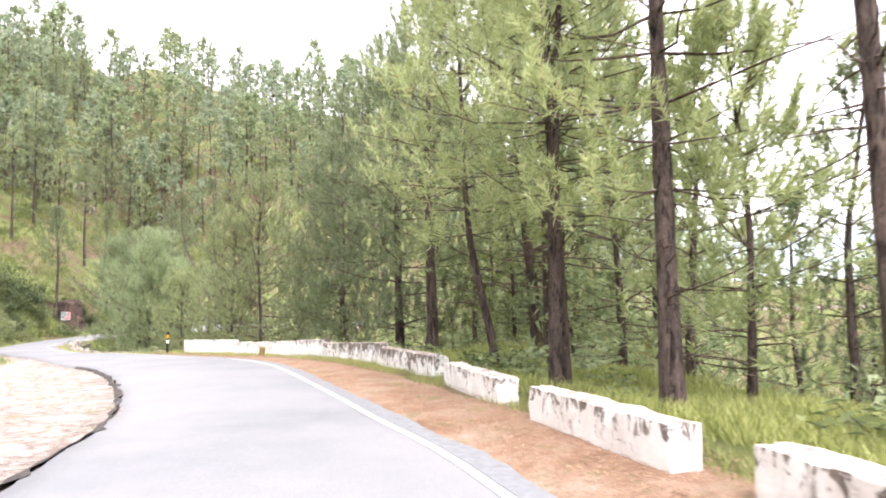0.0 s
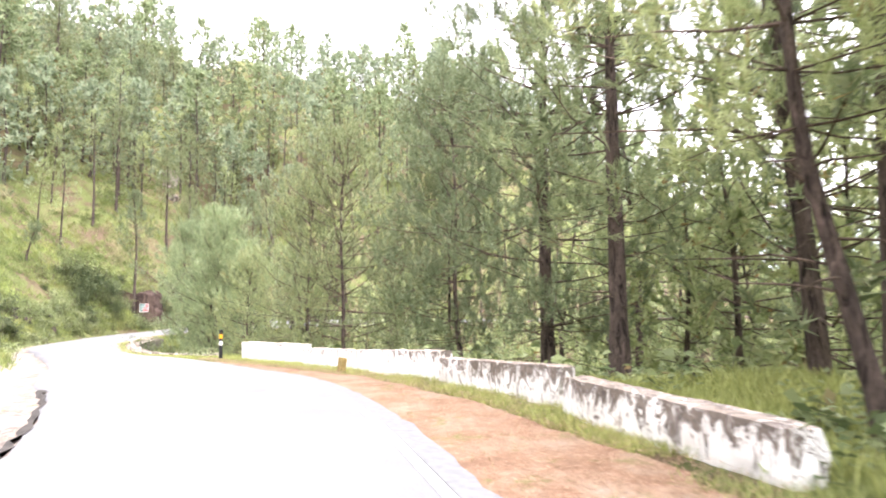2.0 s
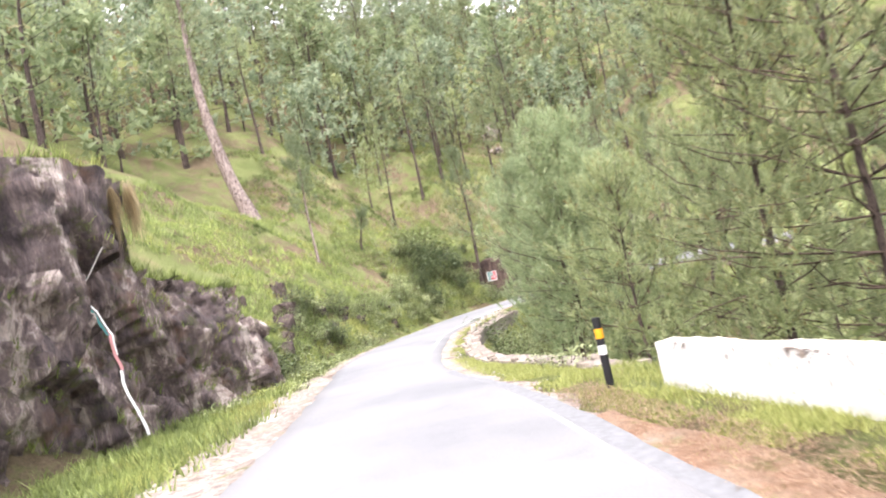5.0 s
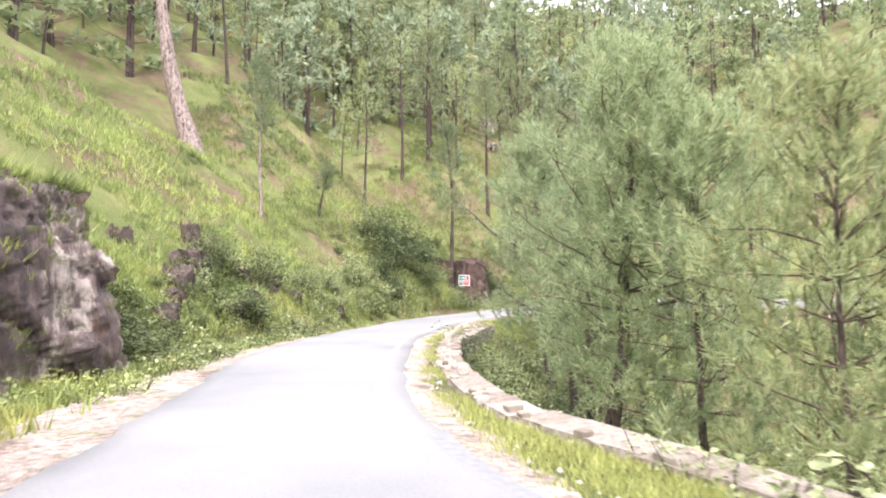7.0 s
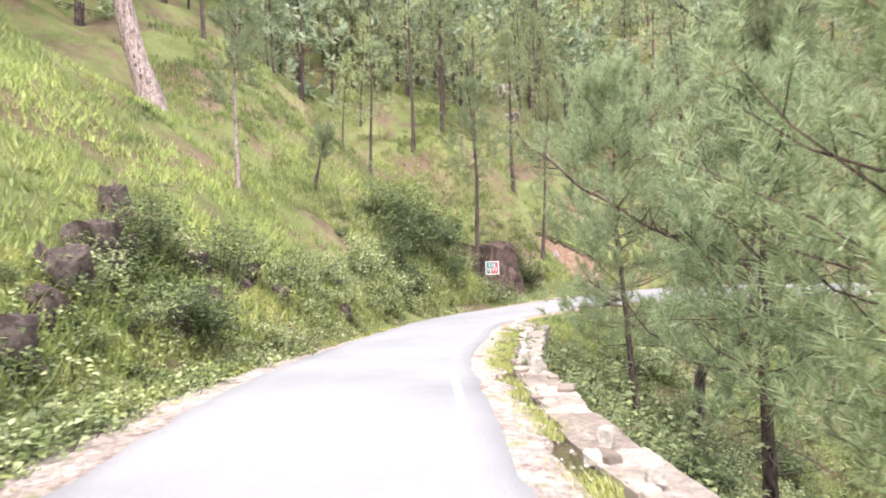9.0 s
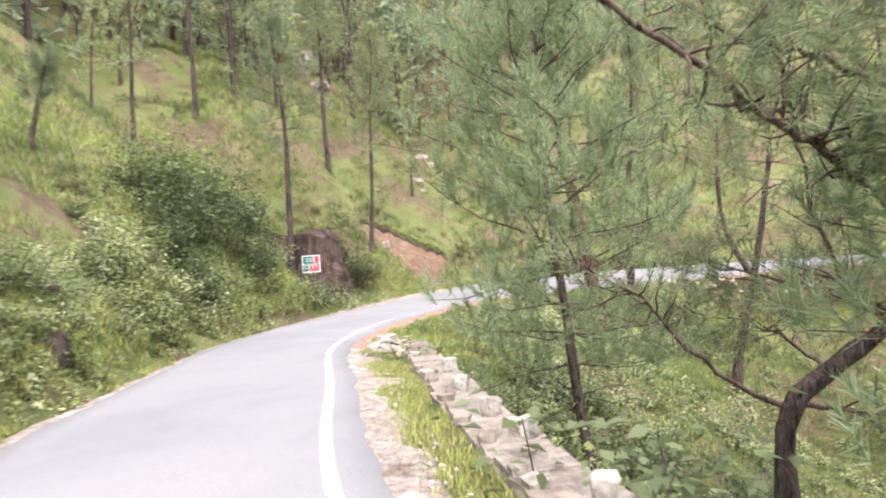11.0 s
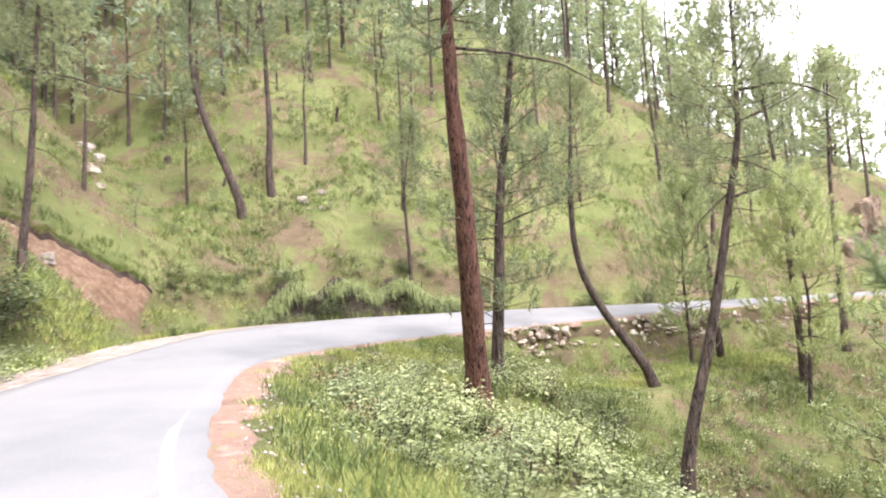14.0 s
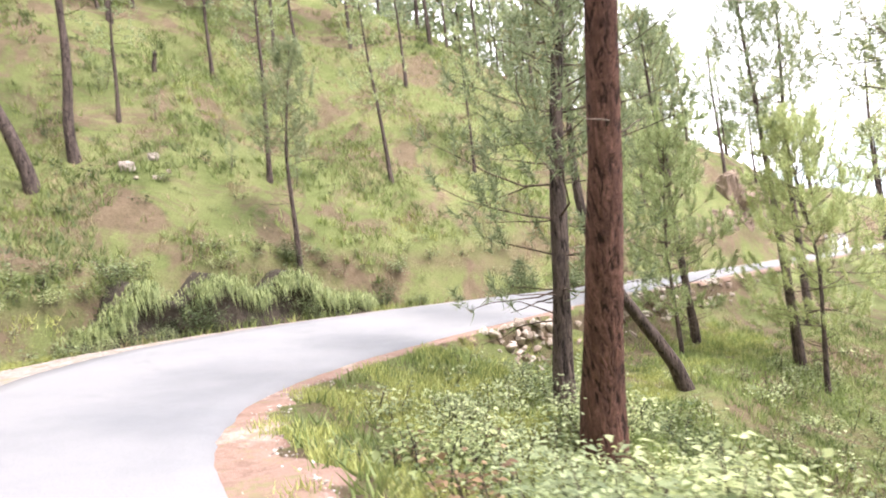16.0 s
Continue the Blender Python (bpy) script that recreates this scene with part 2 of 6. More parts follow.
BROWN_ROCK = brown_rock_material()
STAINED = whitewash_material("stained_whitewash", 0.045)
WHITEWASH, ROCK, PALE_ROCK, STONE = whitewash_material(), rock_material(), rock_material("pale_broken_rock", 0.45), stone_material()
BARK = bark_material("dark_pine_bark", (0.032, 0.026, 0.024), (0.092, 0.07, 0.061), (0.18, 0.135, 0.115))
TWIG = bark_material("pine_twigs", (0.06, 0.045, 0.038), (0.13, 0.095, 0.075), (0.22, 0.165, 0.13))
RED_BARK = bark_material("red_brown_plated_bark", (0.045, 0.026, 0.022), (0.125, 0.064, 0.05), (0.25, 0.135, 0.105))
GREY_BARK = bark_material("pale_grey_bark", (0.10, 0.07, 0.06), (0.30, 0.235, 0.21), (0.52, 0.45, 0.42))
NEEDLES = needle_material("pine_needles", (0.13, 0.168, 0.088), (0.25, 0.30, 0.165), (0.37, 0.415, 0.255))
# lit copy of the needles above: skylight on the crowns put into the colour
LIT_NEEDLES = needle_material("light_pine_needles", (0.25, 0.31, 0.145), (0.46, 0.53, 0.27), (0.60, 0.66, 0.39))
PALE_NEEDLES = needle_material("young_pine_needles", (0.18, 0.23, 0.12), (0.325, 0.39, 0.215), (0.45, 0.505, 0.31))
# another lit copy, for the wood: sunlight put into the needle colour
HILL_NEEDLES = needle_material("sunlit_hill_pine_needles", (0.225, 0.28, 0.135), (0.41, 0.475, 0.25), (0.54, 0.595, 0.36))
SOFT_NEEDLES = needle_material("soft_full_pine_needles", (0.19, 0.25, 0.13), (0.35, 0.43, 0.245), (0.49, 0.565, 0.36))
# paler and bluer than the rest: haze of the distance put into the colour
HAZE_NEEDLES = needle_material("hill_wood_needles", (0.22, 0.28, 0.185), (0.36, 0.425, 0.285), (0.48, 0.535, 0.38))
LEAF = leaf_material("broad_green_leaves", (0.095, 0.135, 0.05), (0.25, 0.29, 0.125))
GREY_LEAF = leaf_material("grey_green_shrub_leaves", (0.17, 0.21, 0.10), (0.41, 0.455, 0.24))
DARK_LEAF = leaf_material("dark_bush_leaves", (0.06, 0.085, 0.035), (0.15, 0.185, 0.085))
BROWN_LEAF = leaf_material("withered_weeds", (0.12, 0.07, 0.04), (0.30, 0.20, 0.12))
GRASS = leaf_material("hill_grass", (0.135, 0.175, 0.062), (0.29, 0.345, 0.135), 0.45)
WEED_LEAF = leaf_material("pale_weed_leaves", (0.235, 0.29, 0.12), (0.52, 0.57, 0.28))
BANK_GRASS = leaf_material("lush_bank_grass", (0.155, 0.21, 0.073), (0.34, 0.40, 0.155), 0.45)
VERGE = leaf_material("verge_grass", (0.21, 0.25, 0.07), (0.42, 0.44, 0.16))
DRY_GRASS = leaf_material("dry_grass", (0.23, 0.18, 0.095), (0.38, 0.31, 0.18))
FALLEN = leaf_material("fallen_pine_needles", (0.20, 0.10, 0.05), (0.52, 0.34, 0.22))
BLACK, YELLOW, WHITE = plain("black_paint", (0.02, 0.02, 0.022), 0.5), plain("yellow_paint", (0.75, 0.36, 0.02), 0.5), plain("white_paint", (0.8, 0.8, 0.78), 0.5)
RED, TEAL = plain("red_paint", (0.50, 0.07, 0.08), 0.6), plain("teal_paint", (0.03, 0.15, 0.14), 0.6)


# ---- mesh helpers ----
def np_mesh(name, verts, faces, mat, smooth=False):
    """A mesh of triangles or quads from arrays."""
    verts, faces = np.asarray(verts, np.float32).reshape(-1, 3), np.asarray(faces, np.int32)
    n, k = faces.shape
    me = bpy.data.meshes.new(name)
    me.vertices.add(len(verts))
    me.vertices.foreach_set("co", verts.ravel())
    me.loops.add(n * k)
    me.loops.foreach_set("vertex_index", faces.ravel())
    me.polygons.add(n)
    me.polygons.foreach_set("loop_start", np.arange(0, n * k, k, dtype=np.int32))
    me.polygons.foreach_set("loop_total", np.full(n, k, np.int32))
    if smooth:
        me.polygons.foreach_set("use_smooth", np.ones(n, bool))
    me.materials.append(mat)
    me.update()
    return me


def joined(name, pieces, mats):
    """One mesh of triangles from pieces (vertices, faces, material number)."""
    vs, fs, ms, n = [], [], [], 0
    for v, f, k in pieces:
        f = np.asarray(f)
        if f.shape[1] == 4:
            f = np.vstack([f[:, [0, 1, 2]], f[:, [0, 2, 3]]])
        vs.append(v)
        fs.append(f + n)
        ms.append(np.full(len(f), k, np.int32))
        n += len(v)
    me = np_mesh(name, np.vstack(vs), np.vstack(fs), mats[0])
    for m in mats[1:]:
        me.materials.append(m)
    me.polygons.foreach_set("material_index", np.concatenate(ms))
    me.update()
    return me


def hold(name, mesh, parent=None, label=""):
    ob = new(name, mesh)
    if parent is not None:
        ob.parent = parent
    return tagged(ob, label)


def part(name, bm, mat, parent, label="", smooth=False, sharp=()):
    me = bpy.data.meshes.new(name)
    for e in sharp:
        e.smooth = False
    for f in bm.faces:
        f.smooth = smooth
    bm.to_mesh(me)
    bm.free()
    me.materials.append(mat)
    return hold(name, me, parent, label)


def empty(name, x, y, z, rz=0.0):
    ob = new(name)
    ob.empty_display_size = 0.2
    ob.matrix_basis = pose(x, y, z, 0, 0, rz)
    return ob


def spline(rows, per):
    """Catmull-Rom through the rows, per points to a stretch."""
    p = np.asarray(rows, float)
    p = np.vstack([2 * p[0] - p[1], p, 2 * p[-1] - p[-2]])
    out = []
    for i in range(1, len(p) - 2):
        a, b, c, d = p[i - 1 : i + 3]
        for t in np.arange(per) / per:
            out.append(0.5 * (2 * b + (c - a) * t + (2 * a - 5 * b + 4 * c - d) * t**2 + (3 * b - a - 3 * c + d) * t**3))
    out.append(p[-2])
    return np.array(out)


def wob(x, y, s, seed=0.0):
    return noise.noise(Vector((x * s, y * s, seed)))


# ---- the road: left and right edge, cross-section by cross-section ----
SECTIONS = [  # left x, y, z; right x, y, z
    ((1.2, -30, 0), (5.6, -30, 0)),
    ((-0.4, -12, 0), (3.9, -11, 0)),
    ((-2.0, -1, 0), (2.3, 0, 0)),
    ((-4.1, 6.3, 0), (0.65, 6.6, 0)),
    ((-5.1, 10.5, 0), (-0.8, 10.4, 0)),
    ((-6.98, 14.75, 0), (-2.6, 15.0, 0)),
    ((-10.0, 19.7, 0), (-4.7, 20.0, -0.02)),
    ((-13.75, 24.2, -0.13), (-7.2, 24.6, -0.14)),
    ((-16.6, 28.4, -0.27), (-10.6, 28.6, -0.26)),
    ((-20.1, 32.65, -0.38), (-14.85, 33.2, -0.38)),
    ((-24.2, 37.4, -0.50), (-19.5, 37.2, -0.49)),
    ((-28.2, 42.1, -0.59), (-23.0, 41.4, -0.58)),
    ((-31.3, 46.85, -0.68), (-26.1, 46.0, -0.66)),
    ((-34.0, 51.9, -0.78), (-29.15, 50.7, -0.77)),
    ((-36.4, 57.05, -0.88), (-31.6, 55.8, -0.87)),
    ((-38.6, 62.2, -0.93), (-34.0, 61.0, -0.94)),
    ((-39.6, 67.5, -0.90), (-35.2, 66.2, -0.94)),
    ((-39.7, 73.0, -0.80), (-35.4, 71.5, -0.92)),
    ((-39.3, 79.0, -0.65), (-35.1, 76.3, -0.90)),
    ((-38.2, 84.5, -0.48), (-33.8, 79.8, -0.90)),
    ((-35.8, 88.6, -0.35), (-31.4, 82.4, -0.90)),
    ((-32.0, 91.2, -0.28), (-28.2, 84.4, -0.88)),
    ((-27.0, 92.4, -0.28), (-24.2, 86.2, -0.85)),
    ((-21.0, 93.0, -0.32), (-19.2, 88.0, -0.78)),
    ((-14.0, 93.6, -0.40), (-12.8, 89.6, -0.70)),
    ((-5.0, 94.6, -0.45), (-4.2, 90.8, -0.60)),
    ((6.0, 96.0, -0.45), (7.0, 92.4, -0.50)),
    ((20.0, 97.5, -0.30), (21.0, 93.6, -0.35)),
    ((36.0, 96.0, -0.1), (35.0, 92.0, -0.15)),
    ((52.0, 88.0, 0.1), (49.0, 84.5, 0.1)),
    ((62.0, 74.0, 0.2), (58.0, 72.0, 0.2)),
]
LEFT, RIGHT = (spline([s[k] for s in SECTIONS], 14) for k in (0, 1))
MID = (LEFT + RIGHT) / 2
ALONG = np.r_[0, np.cumsum(np.linalg.norm(np.diff(MID[:, :2], axis=0), axis=1))]
RUN = np.gradient(MID[:, :2], axis=0)
RUN /= np.linalg.norm(RUN, axis=1)[:, None]
OUT = np.stack([RUN[:, 1], -RUN[:, 0]], 1)  # towards the valley


def near(pts, line):
    """For each point the distance to a polyline's samples, and the nearest sample."""
    best, at = np.full(len(pts), 1e9), np.zeros(len(pts), int)
    for lo in range(0, len(pts), 4000):
        d = ((pts[lo : lo + 4000, None] - line[None, :, :2]) ** 2).sum(-1)
        at[lo : lo + 4000] = d.argmin(1)
        best[lo : lo + 4000] = np.sqrt(d.min(1))
    return best, at


CAP_X, CAP_Z = (-80, -45, -25, -14, 0, 6, 12, 25, 60), (104, 74, 66, 58, 40, 29, 19, 7.0, 2.0)
# the low retaining wall, flush with the road
LOW = spline([(-13.5, 34.6), (-16.5, 37.2), (-19.4, 39.2), (-21.9, 41.9), (-24.4, 45.3), (-26.9, 49.3), (-28.4, 52.1), (-29.9, 55.5), (-31.2, 58.4), (-33.1, 63.2)], 8)
LOW_WAY = np.gradient(LOW, axis=0)
LOW_WAY /= np.linalg.norm(LOW_WAY, axis=1)[:, None]
LOW_OUT = np.stack([LOW_WAY[:, 1], -LOW_WAY[:, 0]], 1)
FAR_WALL = [int(np.argmin(np.hypot(RIGHT[:, 0] - a, RIGHT[:, 1] - b))) for a, b in ((-27.0, 85.0), (-4.0, 91.0))]
ROCK_LINE = np.array([(-21.5, 26.0), (-24.4, 31.2), (-26.4, 35.0), (-28.4, 38.2), (-30.6, 39.6), (-32.2, 40.0), (-34.0, 39.0)])


def ground_at(pts):
    """Height of the land for points (n, 2), and the signed way past the road's edges (left: minus)."""
    pts = np.asarray(pts, float).reshape(-1, 2)
    dm, im = near(pts, MID)
    dl, il = near(pts, LEFT)
    dr, ir = near(pts, RIGHT)
    span = RIGHT[im, :2] - LEFT[im, :2]
    wide = np.linalg.norm(span, axis=1)
    u = ((pts - LEFT[im, :2]) * span).sum(1) / wide
    f = np.clip(u / wide, 0, 1)
    z = LEFT[im, 2] * (1 - f) + RIGHT[im, 2] * f - 0.17
    right = (((pts - RIGHT[ir, :2]) * OUT[ir]).sum(1) > 0) & (dr < dl)
    left = (((pts - LEFT[il, :2]) * OUT[il]).sum(1) < 0) & (dl < dr)
    x, y = pts.T
    # the hill: a foot of bank, then the slope, with a gully in the bend
    foot = np.interp(LEFT[il, 1], (0, 20, 28, 34, 38, 41, 43, 50, 60, 72.5, 74.5, 79, 81.5, 86), (6, 6, 5, 4.8, 4.8, 4.6, 2.2, 1.0, 0.8, 0.9, 3.0, 3.2, 1.2, 2.0))
    e = np.maximum(dl - foot, 0)
    slope = np.interp(y, (30, 60, 70, 90), (0.80, 0.80, 0.98, 0.95)) + 0.16 * np.clip((x + 26) / 16, 0, 1) * np.clip((y - 84) / 6, 0, 1)
    step = np.interp(LEFT[il, 1], (80, 88), (0.9, 1.7))
    rise = slope * e + step * (1 - np.exp(-e / np.interp(LEFT[il, 1], (80, 88), (0.7, 0.35))))
    ax, ay = np.array((-35.0, 92.0)), np.array((-0.53, 0.85))
    s, off = (x + 35) * -0.53 + (y - 92) * 0.85, (x + 35) * 0.85 + (y - 92) * 0.53
    rise -= np.where(s > 0, np.minimum(0.42 * s, 12), 0) * np.exp(-((off / 6.5) ** 2))
    rough = np.array([0.9 * wob(a, b, 0.07) + 0.35 * wob(a, b, 0.3, 3) + 0.12 * wob(a, b, 1.1, 7) for a, b in pts])
    cap = np.interp(x, CAP_X, CAP_Z) + 5 * np.array([wob(a, b, 0.03, 9) for a, b in pts])
    rise = np.where(rise > 0, cap * (1 - np.exp(-(rise + 0.25 * rise**2 / cap) / cap)), rise)
    hill = LEFT[il, 2] - 0.12 + rise + rough * np.clip(e / 3, 0.0, 2.2)
    # the valley: shoulder, then falling ground
    flat = np.interp(RIGHT[ir, 1], (0, 24, 33, 40, 60, 66, 76), (3.4, 3.4, 2.0, 1.5, 1.5, 1.2, 1.0))
    g = np.maximum(dr - flat, 0)
    first = np.interp(RIGHT[ir, 1], (20, 30, 37, 60, 67, 74, 82, 86), (0.2, 0.3, 0.75, 0.75, 0.4, 0.22, 0.24, 0.6))
    fall = first * np.minimum(g, 4) + 0.60 * np.clip(g - 4, 0, 30) + 0.3 * np.clip(g - 34, 0, 120)
    valley = RIGHT[ir, 2] - 0.05 - np.interp(RIGHT[ir, 1], (33, 38), (0.0, 0.12)) * np.minimum(dr, flat) - fall + rough * np.clip(g / 3, 0, 1.6)
    # the drop behind the low wall, and below the rubble wall of the far road
    _, iw = near(pts, LOW)
    s = ((pts - LOW[iw]) * LOW_OUT[iw]).sum(1)
    drop = np.clip((s - 0.12) / 0.5, 0, 1) * np.interp(iw, (0, 12, 60, len(LOW) - 1), (0, 0.9, 1.1, 0.2)) * np.clip((6 - s) / 4, 0, 1)
    drop = np.where((iw > 0) & (iw < len(LOW) - 1), drop, 0)
    drop += np.clip((dr - 0.4) / 0.7, 0, 1) * np.clip((5.5 - dr) / 3.5, 0, 1) * np.interp(ir, (FAR_WALL[0] - 6, FAR_WALL[0] + 8, FAR_WALL[1] - 8, FAR_WALL[1] + 8), (0, 1.5, 1.5, 0))
    z = np.where(left, hill, np.where(right, valley - drop, z))
    return z, np.where(left, -dl, np.where(right, dr, 0.0))


def ground_z(x, y):
    return float(ground_at([(x, y)])[0][0])


def land():
    """One sheet of ground, fine round the road and coarse to the horizon."""
    def axis(a, b, far):
        core = np.arange(a, b + 0.01, 0.8)
        out = [np.cumsum(0.8 * 1.16 ** np.arange(1, 49))]
        step = out[0][out[0] < far]
        return np.r_[(a - step)[::-1], core, b + step]

    xs, ys = axis(-72, 32, 2500), axis(-6, 126, 2500)
    gx, gy = np.meshgrid(xs, ys)
    pts = np.stack([gx.ravel(), gy.ravel()], 1)
    z, _ = ground_at(pts)
    away = np.hypot(np.maximum(np.abs(pts[:, 0] + 10) - 110, 0), np.maximum(np.abs(pts[:, 1] - 60) - 110, 0))
    z = np.where(away > 0, z * np.exp(-away / 400), z)
    n, m = len(ys), len(xs)
    i = (np.arange(n - 1)[:, None] * m + np.arange(m - 1)[None]).ravel()
    ob = hold("ground", np_mesh("ground", np.c_[pts, z], np.stack([i, i + 1, i + m + 1, i + m], 1), GROUND, True))
    return tagged(ob, "grassy hillside soil falling from the road to a valley", "ground", "", "structure")


def strip(name, cols, mat, label, category):
    """A sheet from columns of points along the road."""
    c = np.stack(cols, 1)
    n, m = c.shape[:2]
    i = (np.arange(n - 1)[:, None] * m + np.arange(m - 1)[None]).ravel()
    ob = hold(name, np_mesh(name, c.reshape(-1, 3), np.stack([i + m, i + m + 1, i + 1, i], 1), mat, True))
    return tagged(ob, label, category, "", "structure")


def offset(line, d, dz=0.0, lo=0, hi=None):
    d = np.broadcast_to(d, len(line))
    p = line.copy()
    p[:, :2] += OUT * d[:, None]
    p[:, 2] += dz
    return p[lo:hi]


def jag(amount, scale, seed):
    return np.array([amount * (wob(s, 0, scale, seed) + 0.6 * wob(s, 0, scale * 4, seed + 5)) for s in ALONG])


# in and past the bend the asphalt stops short of the bank and leaves a sandy strip
SAND = np.interp(np.arange(len(LEFT)), (14 * 16, 14 * 18.5, 14 * 22, 14 * 26), (0.0, 1.1, 1.3, 0.7))


def road():
    kerb = offset(LEFT, SAND)
    le, re = offset(kerb, jag(0.14, 0.7, 1)), offset(RIGHT, jag(0.10, 0.7, 2))
    cols = [offset(kerb, jag(0.14, 0.7, 1) - 0.05, -0.16), le]
    for f in (0.1, 0.3, 0.5, 0.7, 0.9):
        q = kerb * (1 - f) + RIGHT * f
        q[:, 2] += 0.05 * (1 - (2 * f - 1) ** 2)
        cols.append(q)
    cols += [re, offset(RIGHT, jag(0.10, 0.7, 2) + 0.05, -0.12)]
    strip("road", cols, ASPHALT, "pale bleached asphalt hill road with broken edges", "road")
    a = int(np.argmin(np.hypot(RIGHT[:, 0] + 19.5, RIGHT[:, 1] - 37.2)))
    wide = near(RIGHT[:, :2], kerb)[0]
    inner = offset(RIGHT, -0.44, 0.079 / wide + 0.006)
    outer = offset(RIGHT, -0.32, 0.058 / wide + 0.006)
    strip("road_edge_line", [inner, outer], LINE, "worn white painted edge line along the asphalt", "road marking")
    j = jag(0.10, 0.7, 2)
    cols = [offset(RIGHT, -0.30, 0.054 / wide + 0.004, 0, a), offset(RIGHT, -0.15, 0.027 / wide + 0.006, 0, a), offset(RIGHT, j + 0.01, 0.006, 0, a)]
    strip("road_edge_strip", cols, ROUGH_ASPHALT, "rough bluish grey asphalt strip along the road edge", "road")
    n = int(6.5 * 14)
    cols = [offset(LEFT, -0.16 + jag(0.16, 1.4, 51), -0.09, 0, n), offset(LEFT, -0.08 + jag(0.1, 1.9, 53), 0.004, 0, n), offset(LEFT, -0.02 + jag(0.16, 1.9, 52), 0.011, 0, n)]
    strip("road_edge_strip", cols, CRUMBLED, "dark crumbled asphalt along the hill-side edge", "road")


def shoulders():
    """Needle litter along the parapet, gravel further on, dust on the hill side."""
    k = int(8.7 * 14)
    y = RIGHT[:, 1]
    wide = np.interp(y, (0, 14, 20, 26, 31, 34), (2.3, 2.3, 1.8, 1.1, 0.55, 0.3)) + jag(0.35, 0.5, 11)
    cols = [offset(RIGHT, wide * f, -0.03 + 0.035 * math.sin(3 * f) * (f > 0) + jag(0.012, 2.0, 20 + f), 0, k) for f in (0, 0.06, 0.25, 0.5, 0.75)]
    cols.insert(0, offset(RIGHT, -0.3, -0.045, 0, k))
    cols.append(offset(RIGHT, wide, -0.12, 0, k))
    strip("shoulder", cols, LITTER, "dirt shoulder covered with fallen orange pine needles", "shoulder")
    wide = np.interp(y, (30, 36, 60, 66, 71, 76, 80), (0.35, 0.6, 0.5, 0.55, 0.7, 1.0, 0.5)) + jag(0.5, 0.9, 15)
    cols = [offset(RIGHT, np.maximum(wide, 0.1) * f, -0.05 + 0.02 * math.sin(3 * f) * (f > 0) - 0.06 * f + jag(0.012, 2.0, 25 + f), k - 8) for f in (0, 0.08, 0.3, 0.6, 0.85)]
    cols.insert(0, offset(RIGHT, -0.3, -0.06, k - 8))
    cols.append(offset(RIGHT, np.maximum(wide, 0.1), -0.24, k - 8))
    m = 14 * 15 - (k - 8)
    strip("shoulder", [c[: m + 1] for c in cols], GRAVEL, "crumbling gravel shoulder beside the asphalt edge", "shoulder")
    strip("shoulder", [c[m:] for c in cols], EARTH, "bare reddish earth shoulder round the inside of the bend", "shoulder")
    y = LEFT[:, 1]
    wide = np.interp(y, (0, 20, 34, 38, 44, 52, 60, 68, 76, 92), (3.6, 3.4, 2.2, 1.9, 1.3, 0.6, 0.4, 0.6, 1.2, 1.4)) + jag(0.35, 0.6, 31)
    cols = [offset(LEFT, -wide * f, -0.05 - 0.03 * f + jag(0.02, 2.0, 40 + f)) for f in (1, 0.75, 0.5, 0.25, 0)]
    cols.append(offset(LEFT, SAND * 0.9, -0.02))
    cols.append(offset(LEFT, SAND + 0.35, -0.035))
    cols[0][:, 2] -= 0.1
    strip("shoulder", cols, GRAVEL, "pale dusty gravel shoulder beside the asphalt", "shoulder")


land()
road()
shoulders()


# ---- trees and plants ----
def tube(path, radii, sides):
    """Ring by ring round a path: vertices and quads."""
    path, radii = np.asarray(path, float), np.asarray(radii, float)
    along = np.gradient(path, axis=0)
    along /= np.linalg.norm(along, axis=1)[:, None] + 1e-9
    a = np.zeros_like(path)
    side = np.cross(along[0], (1.0, 0, 0) if abs(along[0, 2]) > 0.9 else (0, 0, 1.0))
    for i, d in enumerate(along):  # carried from ring to ring, so that the tube never twists
        side = side - d * (side @ d)
        side = side / (math.sqrt(side @ side) + 1e-9)
        a[i] = side
    b = np.cross(along, a)
    t = np.arange(sides) * 2 * math.pi / sides
    v = path[:, None] + radii[:, None, None] * (np.cos(t)[None, :, None] * a[:, None] + np.sin(t)[None, :, None] * b[:, None])
    n = len(path)
    i, j = np.meshgrid(np.arange(n - 1), np.arange(sides), indexing="ij")
    k = (j + 1) % sides
    f = np.stack([i * sides + j, i * sides + k, (i + 1) * sides + k, (i + 1) * sides + j], -1).reshape(-1, 4)
    return v.reshape(-1, 3), f


class Pile:
    """Collects vertices and faces."""

    def __init__(self):
        self.v, self.f, self.n = [], [], 0

    def add(self, vf):
        v, f = vf
        self.v.append(v)
        self.f.append(f + self.n)
        self.n += len(v)

    def mesh(self, name, mat, smooth=False):
        return np_mesh(name, np.vstack(self.v), np.vstack(self.f), mat, smooth)


def unit(v):
    return v / (np.linalg.norm(v, axis=-1, keepdims=True) + 1e-9)


